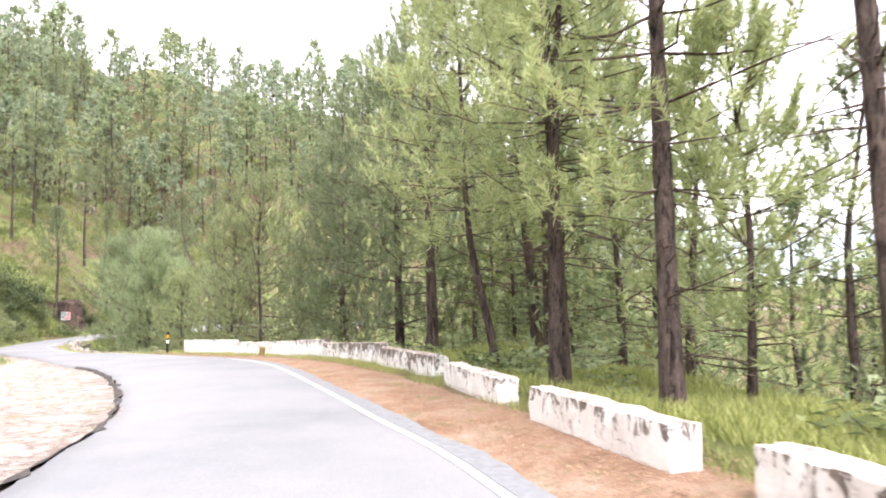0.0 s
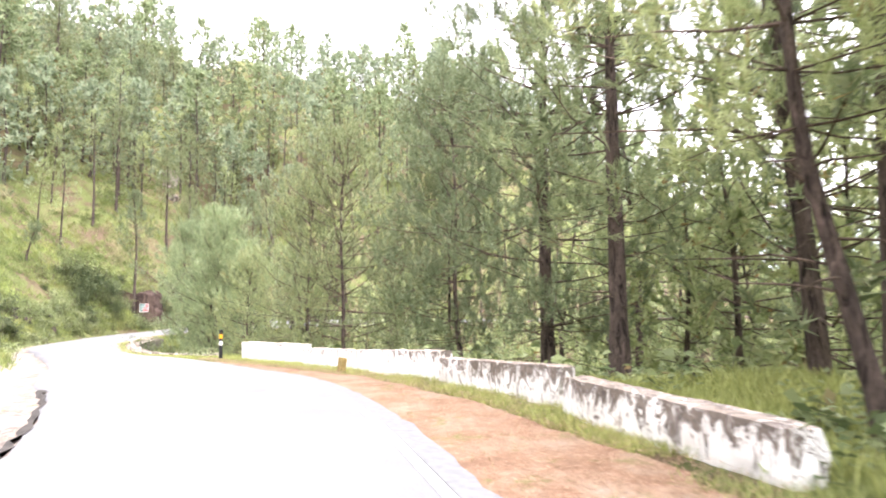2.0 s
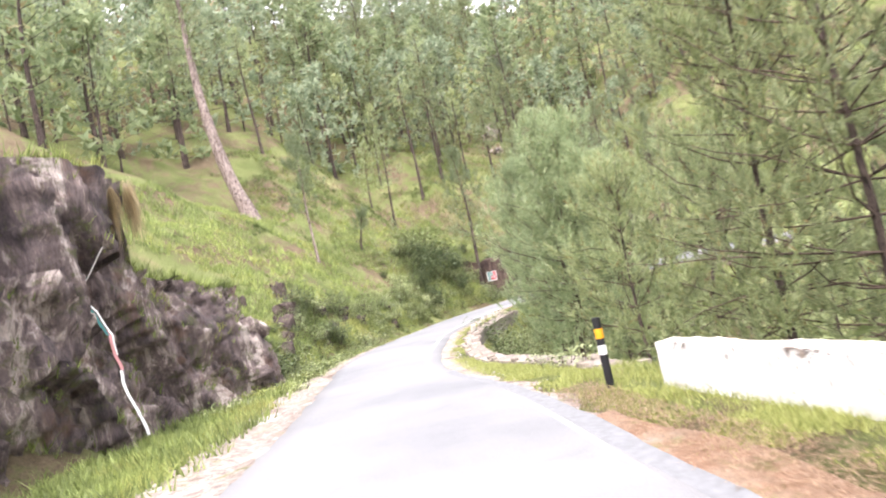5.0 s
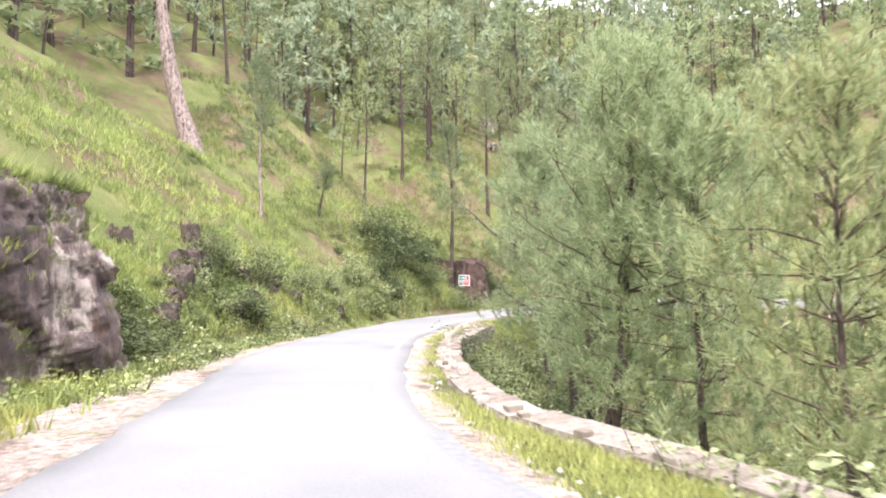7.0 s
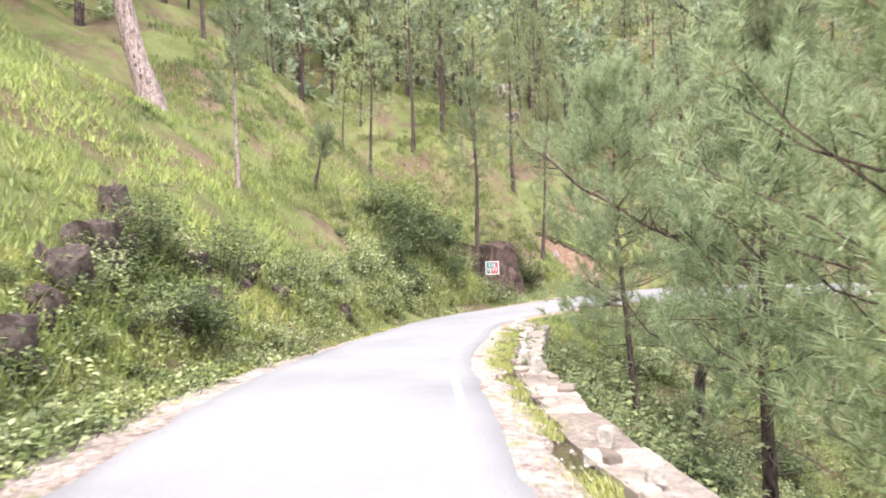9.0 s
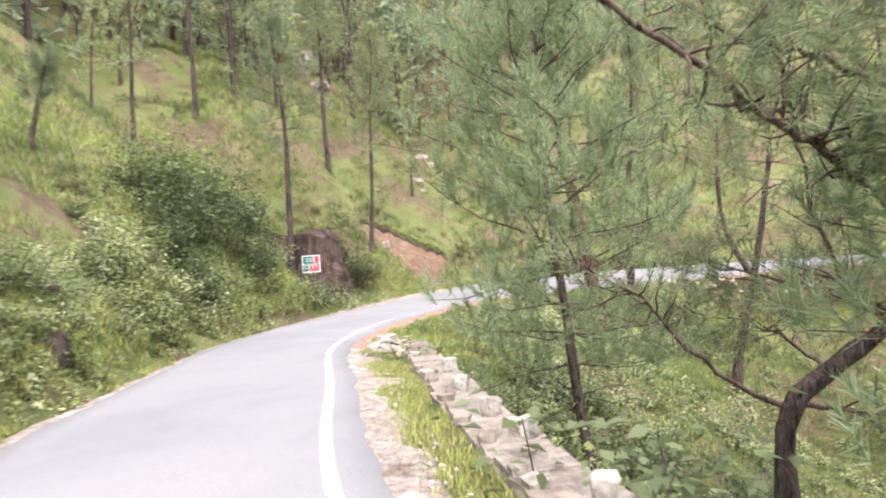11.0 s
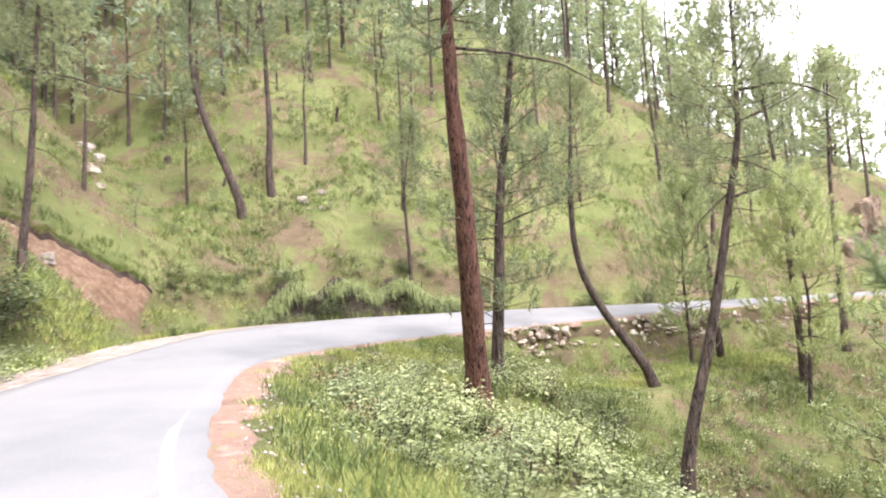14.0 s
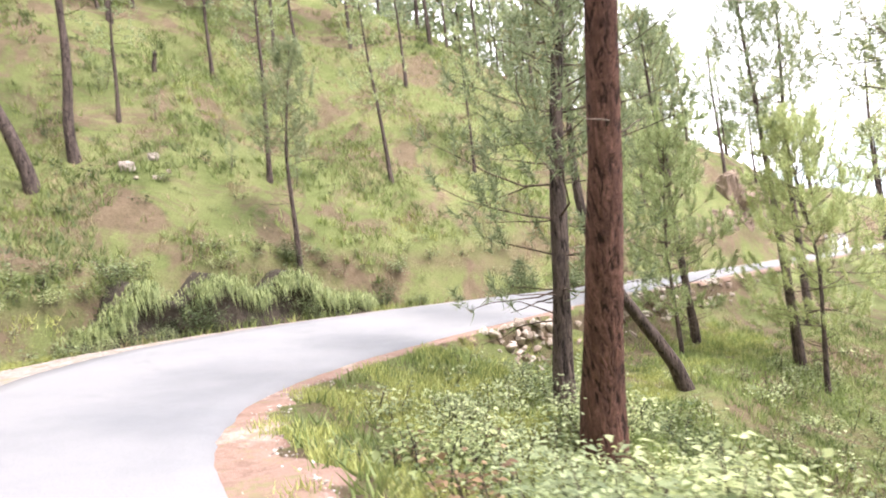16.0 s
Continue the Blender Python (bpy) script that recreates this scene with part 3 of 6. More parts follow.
def brush(rng, spots, ways, count, length, width, shoot=0.4, flare=0.85):
    """Shoots of needles: slim triangles, fanned all round an upturned twig end like a bottle brush."""
    n = len(spots)
    way = np.repeat(ways, count, 0)
    g = rng.random((n * count, 1))
    base = np.repeat(spots, count, 0) + way * (g * shoot - 0.25 * shoot)
    out = unit(rng.normal(size=(n * count, 3)))
    d = unit(way * (0.35 + 0.7 * g) + out * flare)
    ln = length * rng.uniform(0.65, 1.1, (n * count, 1))
    tip = base + d * ln - np.array([0, 0, 0.12]) * ln
    side = unit(np.cross(d, rng.normal(size=(n * count, 3)))) * width / 2
    v = np.stack([base - side, base + side, tip], 1).reshape(-1, 3)
    return v, np.arange(n * count * 3).reshape(-1, 3)


def pine_geo(rng, height, radius, crown, reach, gap=0.55, ring=5, twigs=6, needles=18, nlen=0.26, nwid=0.03, bend=(),
             stubs=6, sides=9, segs=4, lsides=4, fill=1.0, shoot=0.4, round_top=0.7, droop=0.0, sprigs=True, flare=0.85):
    """A pine as three piles: tapered trunk, whorls of limbs that turn up at the tip, brushes of long needles. bend: rows of share of height, dx, dy."""
    f = np.linspace(0, 1, 18)
    knots = [(0, 0, 0), *bend] if bend else [(0, 0, 0), (0.5, rng.uniform(-0.2, 0.2), rng.uniform(-0.2, 0.2)), (1, rng.uniform(-0.4, 0.4), rng.uniform(-0.4, 0.4))]
    kf, kx, ky = zip(*knots)
    wave = 0.010 * height * np.sin(f * rng.uniform(5, 9) + rng.uniform(0, 6)) * f
    px, py = np.interp(f, kf, kx) + wave, np.interp(f, kf, ky) + wave * 0.6
    px[1:-1] = (px[:-2] + 2 * px[1:-1] + px[2:]) / 4
    py[1:-1] = (py[:-2] + 2 * py[1:-1] + py[2:]) / 4
    path = np.stack([px, py, f * height - 0.5 * (f == 0)], 1)
    rad = radius * (1 - 0.86 * f**1.1) * (1 + 0.35 * np.exp(-f * height / 0.5))
    v, q = tube(path, rad, sides)
    v += rng.normal(size=v.shape) * radius * 0.05
    trunk, limbs, spots, ways = (v, q), Pile(), [], []
    up = np.array([0, 0, 1.0])

    def at(s):
        return np.array([np.interp(s, f, path[:, k]) for k in range(3)])

    z, whorl = crown * height, 0
    while z < height * 0.985:
        s = z / height
        c = (s - crown) / (1 - crown)
        shape = (0.55 + 0.45 * min(1, c / 0.22)) * (1 - c) ** round_top + 0.10
        for k in range(ring):
            if rng.random() > fill:
                continue
            az = 2 * math.pi * (k + rng.uniform(-0.35, 0.35)) / ring + whorl * 0.9
            ln = reach * shape * rng.uniform(0.6, 1.2)
            lift = math.radians(-8 + 52 * c + rng.uniform(-12, 14) - droop)
            pts, d = [at(s)], np.array([math.cos(az) * math.cos(lift), math.sin(az) * math.cos(lift), math.sin(lift)])
            for _ in range(segs):
                d = unit(d + np.array([*rng.normal(0, 0.2, 2), 0.09 + rng.normal(0, 0.13)]))
                pts.append(pts[-1] + d * ln / segs)
            pts = np.array(pts)
            r0 = min(0.26 * radius, 0.007 + 0.0075 * ln)
            limbs.add(tube(pts, r0 * np.linspace(1, 0.25, segs + 1), lsides))
            spots.append(pts[-1])
            ways.append(unit(d * 0.6 + up * 0.8))
            for _ in range(max(2, int(twigs * (0.35 + 0.65 * ln / reach)))):
                g = rng.uniform(0.25, 0.97)
                root = np.array([np.interp(g * segs, np.arange(segs + 1), pts[:, a]) for a in range(3)])
                td = unit(d * 0.6 + rng.normal(0, 0.6, 3) + up * 0.35)
                tip = root + td * rng.uniform(0.25, 0.6) * (0.45 + 0.2 * ln)
                w = unit(np.cross(td, up + 0.1)) * max(0.3 * r0, 0.006)
                if sprigs:
                    limbs.add((np.array([root - w, root + w, tip + w * 0.4, tip - w * 0.4]), np.array([[0, 1, 2, 3]])))
                spots.append(tip)
                ways.append(unit(td * 0.55 + up * 0.75 + rng.normal(0, 0.15, 3)))
        whorl += 1
        z += gap * rng.uniform(0.75, 1.3) * (1.15 - 0.5 * c)
    spots.append(path[-1])
    ways.append(up)
    for _ in range(stubs):  # dead snags below the crown
        s = crown * rng.uniform(0.45, 1.0)
        az, ln = rng.uniform(0, 6.28), rng.uniform(0.4, 1.0) * min(reach, 1.9)
        d, pts = np.array([math.cos(az), math.sin(az), rng.uniform(-0.3, 0.3)]), [at(s)]
        for _ in range(4):
            d = unit(d + rng.normal(0, 0.16, 3))
            pts.append(pts[-1] + d * ln / 4)
        limbs.add(tube(np.array(pts), np.linspace(0.022, 0.006, 5), lsides))
    leaf = brush(rng, np.array(spots), np.array(ways), needles, nlen, nwid, shoot, flare)
    return trunk, (np.vstack(limbs.v), np.vstack(limbs.f)), leaf


def pine(rng, bark, green, *args, **kw):
    trunk, limbs, leaf = pine_geo(rng, *args, **kw)
    tree = new("pine_tree")
    tree.empty_display_size = 0.3
    hold("trunk", np_mesh("trunk", *trunk, bark, True), tree)
    tagged(hold("branch_work", np_mesh("branch_work", *limbs, TWIG, True), tree), kind="stuff")
    tagged(hold("crown", np_mesh("crown", *leaf, green), tree), kind="stuff")
    return tree


def plant(tree, x, y, turn=0.0, size=1.0, sink=0.0):
    """Puts a first tree at its place."""
    tree.matrix_basis = pose(x, y, ground_z(x, y) - sink, 0, 0, turn) @ Matrix.Scale(size, 4)
    return tree


rng = np.random.default_rng(7)

# pines that stand by themselves: x, y, height, radius, crown start, reach, bend
TREES = [
    # behind the parapet
    (3.3, 10.2, 13.0, 0.24, 0.36, 3.0, (), "tall dark-barked pine behind the whitewashed parapet"),
    (4.8, 7.3, 12.0, 0.2, 0.8, 3.4, (), "dark-barked pine with long bare lower limbs"),
    (5.1, 11.7, 6.4, 0.11, 0.3, 1.9, (), "slim young pine in full leaf behind the parapet"),
    (2.0, 13.0, 12.0, 0.16, 0.5, 2.5, ((0.4, 0.25, 0.1), (1, 0.6, 0.2)), "dark pine close behind the parapet gap"),
    (2.3, 13.4, 11.0, 0.15, 0.5, 2.4, (), "slim pine behind the parapet gap"),
    (3.1, 20.9, 14.0, 0.22, 0.42, 3.0, (), "tall pine with dark plated trunk on the slope"),
    (2.6, 16.9, 13.0, 0.19, 0.45, 2.8, ((0.5, 0.2, 0.1), (1, 0.9, 0.2)), "dark pine leaning a little over the parapet"),
    (1.3, 17.3, 11.0, 0.15, 0.45, 2.4, ((0.3, -0.6, 0.3), (1, -1.0, 0.4)), "leaning slim pine close behind the parapet"),
    (-0.5, 24.7, 13.0, 0.22, 0.38, 2.8, (), "dark straight pine close behind the parapet"),
    (-1.95, 28.5, 13.0, 0.20, 0.18, 3.4, (), "pine with long drooping limbs behind the parapet"),
    (-4.7, 33.4, 11.5, 0.17, 0.30, 2.8, ((0.4, -0.35, 0.2), (1, -0.3, 0.2)), "pine with slightly crooked trunk on the slope"),
    (-5.4, 35.8, 10.5, 0.13, 0.3, 2.6, (), "slim pine on the slope below the road"),
    (-9.9, 36.6, 10.4, 0.16, 0.16, 3.8, (), "dense young pine with a broad pointed crown"),
    (-11.6, 37.2, 8.5, 0.14, 0.2, 2.7, (), "dense young pine at the roadside bend"),
    (-9.0, 42.7, 11.0, 0.15, 0.18, 2.9, (), "dense young pine on the slope"),
    (-15.6, 40.5, 6.8, 0.12, 0.1, 2.3, (), "small full pine beside the low roadside wall"),
    (-13.4, 41.5, 8.0, 0.14, 0.12, 2.6, (), "full young pine on the slope"),
    (-21.0, 46.8, 9.6, 0.31, 0.28, 3.0, ((0.3, 0.5, 0.3), (1, 0.7, 0.5)), "bushy pine with a dark leaning trunk below the wall"),
    (-23.4, 52.4, 9.0, 0.26, 0.5, 2.5, (), "bushy pine below the low wall"),
    (-18.6, 46.6, 8.0, 0.16, 0.2, 2.6, (), "bushy pine on the slope below the low wall"),
    (-16.4, 86.0, 8.0, 0.14, 0.3, 2.3, (), "pale young pine below the far road"),
    (-13.4, 82.6, 9.0, 0.15, 0.35, 2.4, (), "pale young pine below the far road"),
    (-28.5, 60.6, 11.5, 0.19, 0.3, 3.1, ((0.2, -0.25, 0), (0.5, -0.45, 0), (1, -0.5, 0)), "pine with soft full crown below the bend"),
]
for x, y, h, r, c, reach, bend, label in TREES:
    full = h < 11.2
    near_wall = y < 34
    candle = full and 30 < y < 46
    soft = 44 < y < 66
    # the needle tone also carries how brightly each stand is lit
    t = pine(rng, BARK, LIT_NEEDLES if y < 22 or y > 80 else PALE_NEEDLES if (candle and x < -10.5) or 22 < y < 26 else SOFT_NEEDLES if soft else NEEDLES, h, (0.98 if 22 < y < 30 else 0.75 if y < 22 else 0.62) * r, 0.72 * c, reach * (1.3 if 26 < y < 34 else 1.15 if 22 < y < 34 else 1.08 if near_wall else 1.12), 0.6 if near_wall else 0.55, 5 if near_wall else 6, 10 if soft or 26 < y < 34 else 9 if candle or 22 < y < 34 else 6, 40 if candle else 84 if y > 55 else 54, 0.22 if candle else 0.30 if soft else 0.27, 0.026 if y < 44 else 0.019 if soft and y > 55 else 0.025,
             bend, 16 if c > 0.7 else 10, 9, 4, 3, droop=0 if full else 6, shoot=0.38 if candle else 0.52, round_top=0.42, flare=0.5 if candle else 0.66)
    tagged(plant(t, x, y), label, "pine tree", "pines below the road")


def crooked_pine():
    """A pine whose trunk lies over, then rises, with long bare limbs that carry thin sprays of needles."""
    r = np.random.default_rng(41)
    trunk = spline([(-25.62, 56.27, -4.2), (-25.55, 56.28, -2.7), (-25.42, 56.31, -1.55), (-24.65, 56.55, -0.9), (-23.9, 56.75, -0.3), (-23.52, 56.87, 1.2), (-23.47, 56.87, 2.7), (-23.5, 56.87, 4.1), (-23.3, 56.9, 7.4)], 4)
    f = np.linspace(0, 1, len(trunk))
    body = tube(trunk, 0.165 * (1 - 0.7 * f), 10)
    body = (body[0] + r.normal(0, 0.014, body[0].shape), body[1])
    long_limbs = [
        ([(-25.42, 56.31, -1.5), (-26.3, 56.06, -0.98), (-27.25, 55.8, 0.1), (-28.1, 55.57, 0.72)], 0.045, 0.25),
        ([(-25.3, 56.35, -1.45), (-24.5, 56.6, -1.6), (-23.5, 56.85, -1.8)], 0.045, 0.3),
        ([(-23.52, 56.87, 0.9), (-24.6, 54.9, 1.3), (-25.4, 53.9, 1.75), (-26.1, 53.4, 2.25), (-27.34, 52.6, 3.2), (-28.67, 52.3, 4.5)], 0.07, 0.4),
        ([(-23.9, 56.75, -0.4), (-24.45, 56.6, -0.05), (-24.85, 56.5, 1.1), (-25.1, 56.4, 3.0)], 0.05, 0.25),
        ([(-23.5, 56.87, 2.6), (-24.6, 56.3, 3.2), (-25.6, 55.9, 3.5), (-26.6, 55.6, 4.2)], 0.05, 0.6),
        ([(-23.48, 56.87, 3.4), (-23.2, 55.4, 3.7), (-23.6, 54.0, 4.0)], 0.05, 1.0),
        ([(-23.9, 56.75, -0.3), (-24.9, 57.6, 0.1), (-26.3, 58.4, 0.6)], 0.045, 0.8),
        ([(-24.9, 56.45, -1.0), (-25.3, 57.4, -0.6), (-26.2, 58.6, -0.3)], 0.03, 0.4),
    ]
    for z in np.arange(4.0, 7.4, 0.34):
        az = r.uniform(0, 6.28)
        p = np.array([np.interp(z, trunk[:, 2], trunk[:, k]) for k in range(3)])
        d = np.array([math.cos(az), math.sin(az), 0.3])
        ln = r.uniform(1.6, 3.4)
        long_limbs.append(([p, p + d * ln * 0.5 + (0, 0, -0.1), p + d * ln], 0.04, 1.0))
    limbs, spots, ways = Pile(), [], []
    for pts, wide, green in long_limbs:
        line = spline([tuple(q) for q in pts], 5)
        line = line + np.r_[np.zeros((1, 3)), r.normal(0, 0.03, (len(line) - 1, 3))]
        g = np.linspace(0, 1, len(line))
        limbs.add(tube(line, wide * (1 - 0.72 * g), 6))
        ln = float(np.linalg.norm(np.diff(line, axis=0), axis=1).sum())
        run = unit(line[-1] - line[0])
        for _ in range(int(6.5 * ln)):  # side branches, each with its own twigs
            u = r.uniform(0.18, 1.0)
            root = np.array([np.interp(u, g, line[:, k]) for k in range(3)])
            d = unit(run * 0.55 + r.normal(0, 0.75, 3) * (1, 1, 0.6))
            sub = [root]
            size = r.uniform(0.35, 1.25) * (1.15 - 0.5 * u)
            for _ in range(4):
                d = unit(d + r.normal(0, 0.24, 3) + (0, 0, 0.06))
                sub.append(sub[-1] + d * size / 4)
            sub = np.array(sub)
            limbs.add(tube(sub, np.linspace(0.3 * wide + 0.004, 0.004, 5), 4))
            for j in range(2, 5):
                for _ in range(3):
                    if r.random() > green:
                        continue
                    td = unit(d * 0.7 + r.normal(0, 0.6, 3))
                    tip = sub[j] + td * r.uniform(0.15, 0.45)
                    w = unit(np.cross(td, (0.1, 0.1, 1.0))) * 0.005
                    limbs.add((np.array([sub[j] - w, sub[j] + w, tip + w * 0.4, tip - w * 0.4]), np.array([[0, 1, 2, 3]])))
                    spots.append(tip)
                    ways.append(unit(td * 0.7 + (0, 0, 0.35) + r.normal(0, 0.2, 3)))
    tree = new("pine_tree")
    tree.empty_display_size = 0.3
    hold("trunk", np_mesh("trunk", *body, BARK, True), tree)
    tagged(hold("branch_work", np_mesh("branch_work", np.vstack(limbs.v), np.vstack(limbs.f), TWIG, True), tree), kind="stuff")
    tagged(hold("crown", np_mesh("crown", *brush(r, np.array(spots), np.array(ways), 24, 0.27, 0.016, 0.28), NEEDLES), tree), kind="stuff")
    base = np.array((-25.62, 56.27, ground_z(-25.62, 56.27)))
    for o in tree.children:
        o.matrix_basis = Matrix.Translation(-Vector(base))
    tree.location = base
    tagged(tree, "crooked dark pine with long bare limbs and thin needles", "pine tree", "pines below the road")


crooked_pine()

# the bare-trunked pines of the bend
BEND = [
    (-29.04, 77.42, 15.0, 0.33, 0.62, 2.6, ((0.33, -0.56, -1.36), (0.55, -0.9, -2.1), (1, -1.2, -2.9)), RED_BARK, "thick red-barked pine trunk below the bend"),
    (-27.7, 79.72, 14.0, 0.2, 0.17, 2.5, ((0.4, 0.34, -0.3), (0.7, 0.7, -0.65), (1, 1.0, -0.9)), BARK, "slim dark pine beside the thick red one"),
    (-20.1, 82.8, 12.5, 0.20, 0.58, 2.4, ((0.1, -0.75, 0.2), (0.22, -1.8, 0.5), (0.36, -2.6, 0.8), (0.5, -2.8, 0.9), (1, -2.6, 0.9)), BARK, "pine with a strongly leaning curved trunk"),
    (-23.8, 75.8, 14.0, 0.19, 0.6, 2.4, ((0.1, 0.15, -0.05), (0.33, 0.95, -0.35), (0.59, 1.62, -0.62), (0.68, 1.95, -0.75), (0.85, 2.0, -0.8), (1, 2.0, -0.8)), BARK, "pine with snapped side limbs and a bent trunk"),
    (-14.0, 87.2, 13.0, 0.17, 0.55, 2.2, ((0.4, -0.3, 0.2), (1, -0.9, 0.3)), BARK, "slim pine at the far stone wall"),
    (-12.1, 84.2, 14.0, 0.19, 0.6, 2.2, ((0.4, -0.2, 0.1), (1, -0.9, 0.2)), BARK, "tall slim pine on the valley slope"),
    (-8.0, 86.0, 14.0, 0.18, 0.6, 2.2, (), BARK, "tall slim pine on the valley slope"),
    (-42.0, 82.9, 13.0, 0.13, 0.5, 1.8, ((0.5, 0.5, 0.1), (1, 0.7, 0.2)), BARK, "thin straight pine on the grassy bank"),
    (-43.4, 75.8, 13.0, 0.18, 0.55, 2.2, (), BARK, "straight dark pine above the painted rock"),
    (-46.4, 87.4, 13.0, 0.17, 0.5, 2.2, (), BARK, "straight pine on the hillside"),
    (-35.7, 99.0, 13.0, 0.26, 0.55, 2.4, ((0.15, -0.6, 0), (0.4, -2.0, 0), (0.6, -2.6, 0), (1, -2.7, 0)), BARK, "pine with a curved leaning trunk on the hillside"),
    (-34.1, 101.0, 14.0, 0.23, 0.55, 2.3, ((0.06, -0.25, 0), (0.3, 0, 0), (1, -0.6, 0)), BARK, "pine with a curved foot on the hillside"),
    (-27.1, 95.0, 9.0, 0.11, 0.5, 1.7, (), BARK, "slim young pine on the road bank"),
    (-51.8, 58.4, 20.0, 0.56, 0.6, 3.2, ((0.1, -0.7, -0.4), (0.25, -1.35, -0.75), (0.4, -1.7, -1.0), (1, -2.4, -1.5)), GREY_BARK, "thick pale-barked pine leaning off the hillside"),
    (-44.0, 57.0, 9.0, 0.10, 0.5, 1.6, (), GREY_BARK, "thin pale sapling on the grassy slope"),
    (-46.4, 64.1, 3.2, 0.09, 0.55, 0.7, ((0.5, 0.5, 0), (1, 1.0, 0)), BARK, "short crooked sapling on the grassy slope"),
]
# broken limbs that stand out on the bare trunks: tree, thickness, way
DEAD_LIMBS = [
    (-29.04, 77.42, 0.045, [(-29.9, 75.3, 6.78), (-28.74, 75.25, 6.7), (-27.67, 75.25, 6.56), (-26.88, 75.25, 6.4), (-25.93, 75.25, 5.97)]),
    (-23.8, 75.8, 0.06, [(-22.25, 75.2, 2.9), (-21.7, 75.05, 3.02), (-21.18, 74.93, 3.18)]),
    (-23.8, 75.8, 0.028, [(-22.5, 75.28, 3.31), (-22.1, 75.16, 2.94), (-21.81, 75.1, 1.95)]),
    (-23.8, 75.8, 0.035, [(-22.22, 75.2, 3.0), (-23.02, 75.42, 2.29), (-23.13, 75.44, 1.67)]),
    (-23.8, 75.8, 0.05, [(-21.8, 75.08, 5.9), (-20.32, 74.71, 5.99), (-19.17, 74.41, 5.53)]),
    (-42.0, 82.9, 0.035, [(-41.7, 82.9, 8.3), (-40.4, 82.4, 7.95), (-39.14, 82.15, 7.51), (-38.11, 81.88, 7.24)]),
]
for x, y, h, r, c, reach, bend, bark, label in BEND:
    t = pine(rng, bark, NEEDLES, h, r, c, reach * 1.1, 0.5, 5, 7, 34, 0.28, 0.026, bend, 5, 12 if r > 0.25 else 9, 4, 3, fill=0.85, shoot=0.45)
    tagged(plant(t, x, y), label, "pine tree", "pines round the bend")
    for at_x, at_y, wide, pts in DEAD_LIMBS:
        if (at_x, at_y) == (x, y):
            line = spline(pts, 4) - np.array(t.matrix_basis.translation)
            line[1:] += rng.normal(0, 0.015, (len(line) - 1, 3))
            hold("dead_limb", np_mesh("dead_limb", *tube(line, wide * np.linspace(1, 0.3, len(line)), 6), GREY_BARK if wide < 0.03 else BARK, True), t)


# the wood on the hill and in the valley: a few kinds, each standing many times
def kinds(specs, needles=18, wide=0.065):
    return [pine(rng, BARK, mat, h, r, c, reach, gap, ring, tw, needles, 0.34, wide, (), 2, 7, 3, 3, 0.9, 0.4) for h, r, c, reach, gap, ring, tw, mat in specs]


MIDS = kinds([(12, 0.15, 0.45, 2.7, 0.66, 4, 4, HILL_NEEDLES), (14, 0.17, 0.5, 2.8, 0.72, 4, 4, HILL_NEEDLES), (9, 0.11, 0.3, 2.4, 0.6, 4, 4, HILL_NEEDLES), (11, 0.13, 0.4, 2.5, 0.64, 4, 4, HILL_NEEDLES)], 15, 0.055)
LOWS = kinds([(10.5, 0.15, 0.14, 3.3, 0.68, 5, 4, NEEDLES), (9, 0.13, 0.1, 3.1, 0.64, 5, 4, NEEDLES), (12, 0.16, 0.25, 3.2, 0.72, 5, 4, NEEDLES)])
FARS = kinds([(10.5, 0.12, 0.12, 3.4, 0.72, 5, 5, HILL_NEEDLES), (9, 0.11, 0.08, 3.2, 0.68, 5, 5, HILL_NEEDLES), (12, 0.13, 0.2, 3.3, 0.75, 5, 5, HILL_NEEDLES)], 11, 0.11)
PICK = random.Random(5)
TAKEN = [(t[0], t[1]) for t in TREES] + [(t[0], t[1]) for t in BEND]
USED = set()


def stand(kinds_here, x, y, label, group, lo=0.8, hi=1.2):
    k = PICK.choice(kinds_here)
    m = pose(x, y, ground_z(x, y) - 0.1, PICK.uniform(-4, 4), PICK.uniform(-4, 4), PICK.uniform(0, 360)) @ Matrix.Scale(PICK.uniform(lo, hi), 4)
    if k.name not in USED:
        USED.add(k.name)
        k.matrix_basis = m
    else:
        k = copy_thing(k, m)
    tagged(k, label, "pine tree", group)
    TAKEN.append((x, y))


def wood(count, xs, ys, keep, gap, kinds_here, label, group, lo=0.8, hi=1.2):
    made = tries = 0
    while made < count and tries < count * 60:
        tries += 1
        x, y = PICK.uniform(*xs), PICK.uniform(*ys)
        if not keep(x, y) or any((x - a) ** 2 + (y - b) ** 2 < gap * gap for a, b in TAKEN):
            continue
        stand(kinds_here, x, y, label, group, lo, hi)
        made += 1


def past(x, y):
    return float(ground_at([(x, y)])[1][0])


wood(30, (-58, -4), (70, 118), lambda x, y: -34 < past(x, y) < -7, 4.2, MIDS, "slender pine with bare trunk on the grassy hillside", "pines on the hillside")
wood(24, (-70, -42), (44, 84), lambda x, y: -34 < past(x, y) < (-20 if y < 72 else -14), 4.4, MIDS, "green pine on the steep grassy hillside", "pines on the hillside")
wood(34, (-84, -47), (80, 130), lambda x, y: -50 < past(x, y) < -13, 3.4, LOWS, "full green pine on the steep hillside", "pines on the hillside", 0.9, 1.3)
wood(92, (-18, 32), (8, 76), lambda x, y: (14 if 32 < y < 62 else 7) < past(x, y) < 27 and (x < 0.36 * y or x > 0.62 * y or y > 45), 2.9, FARS, "full green pine in the wood below the road", "pines of the valley wood")
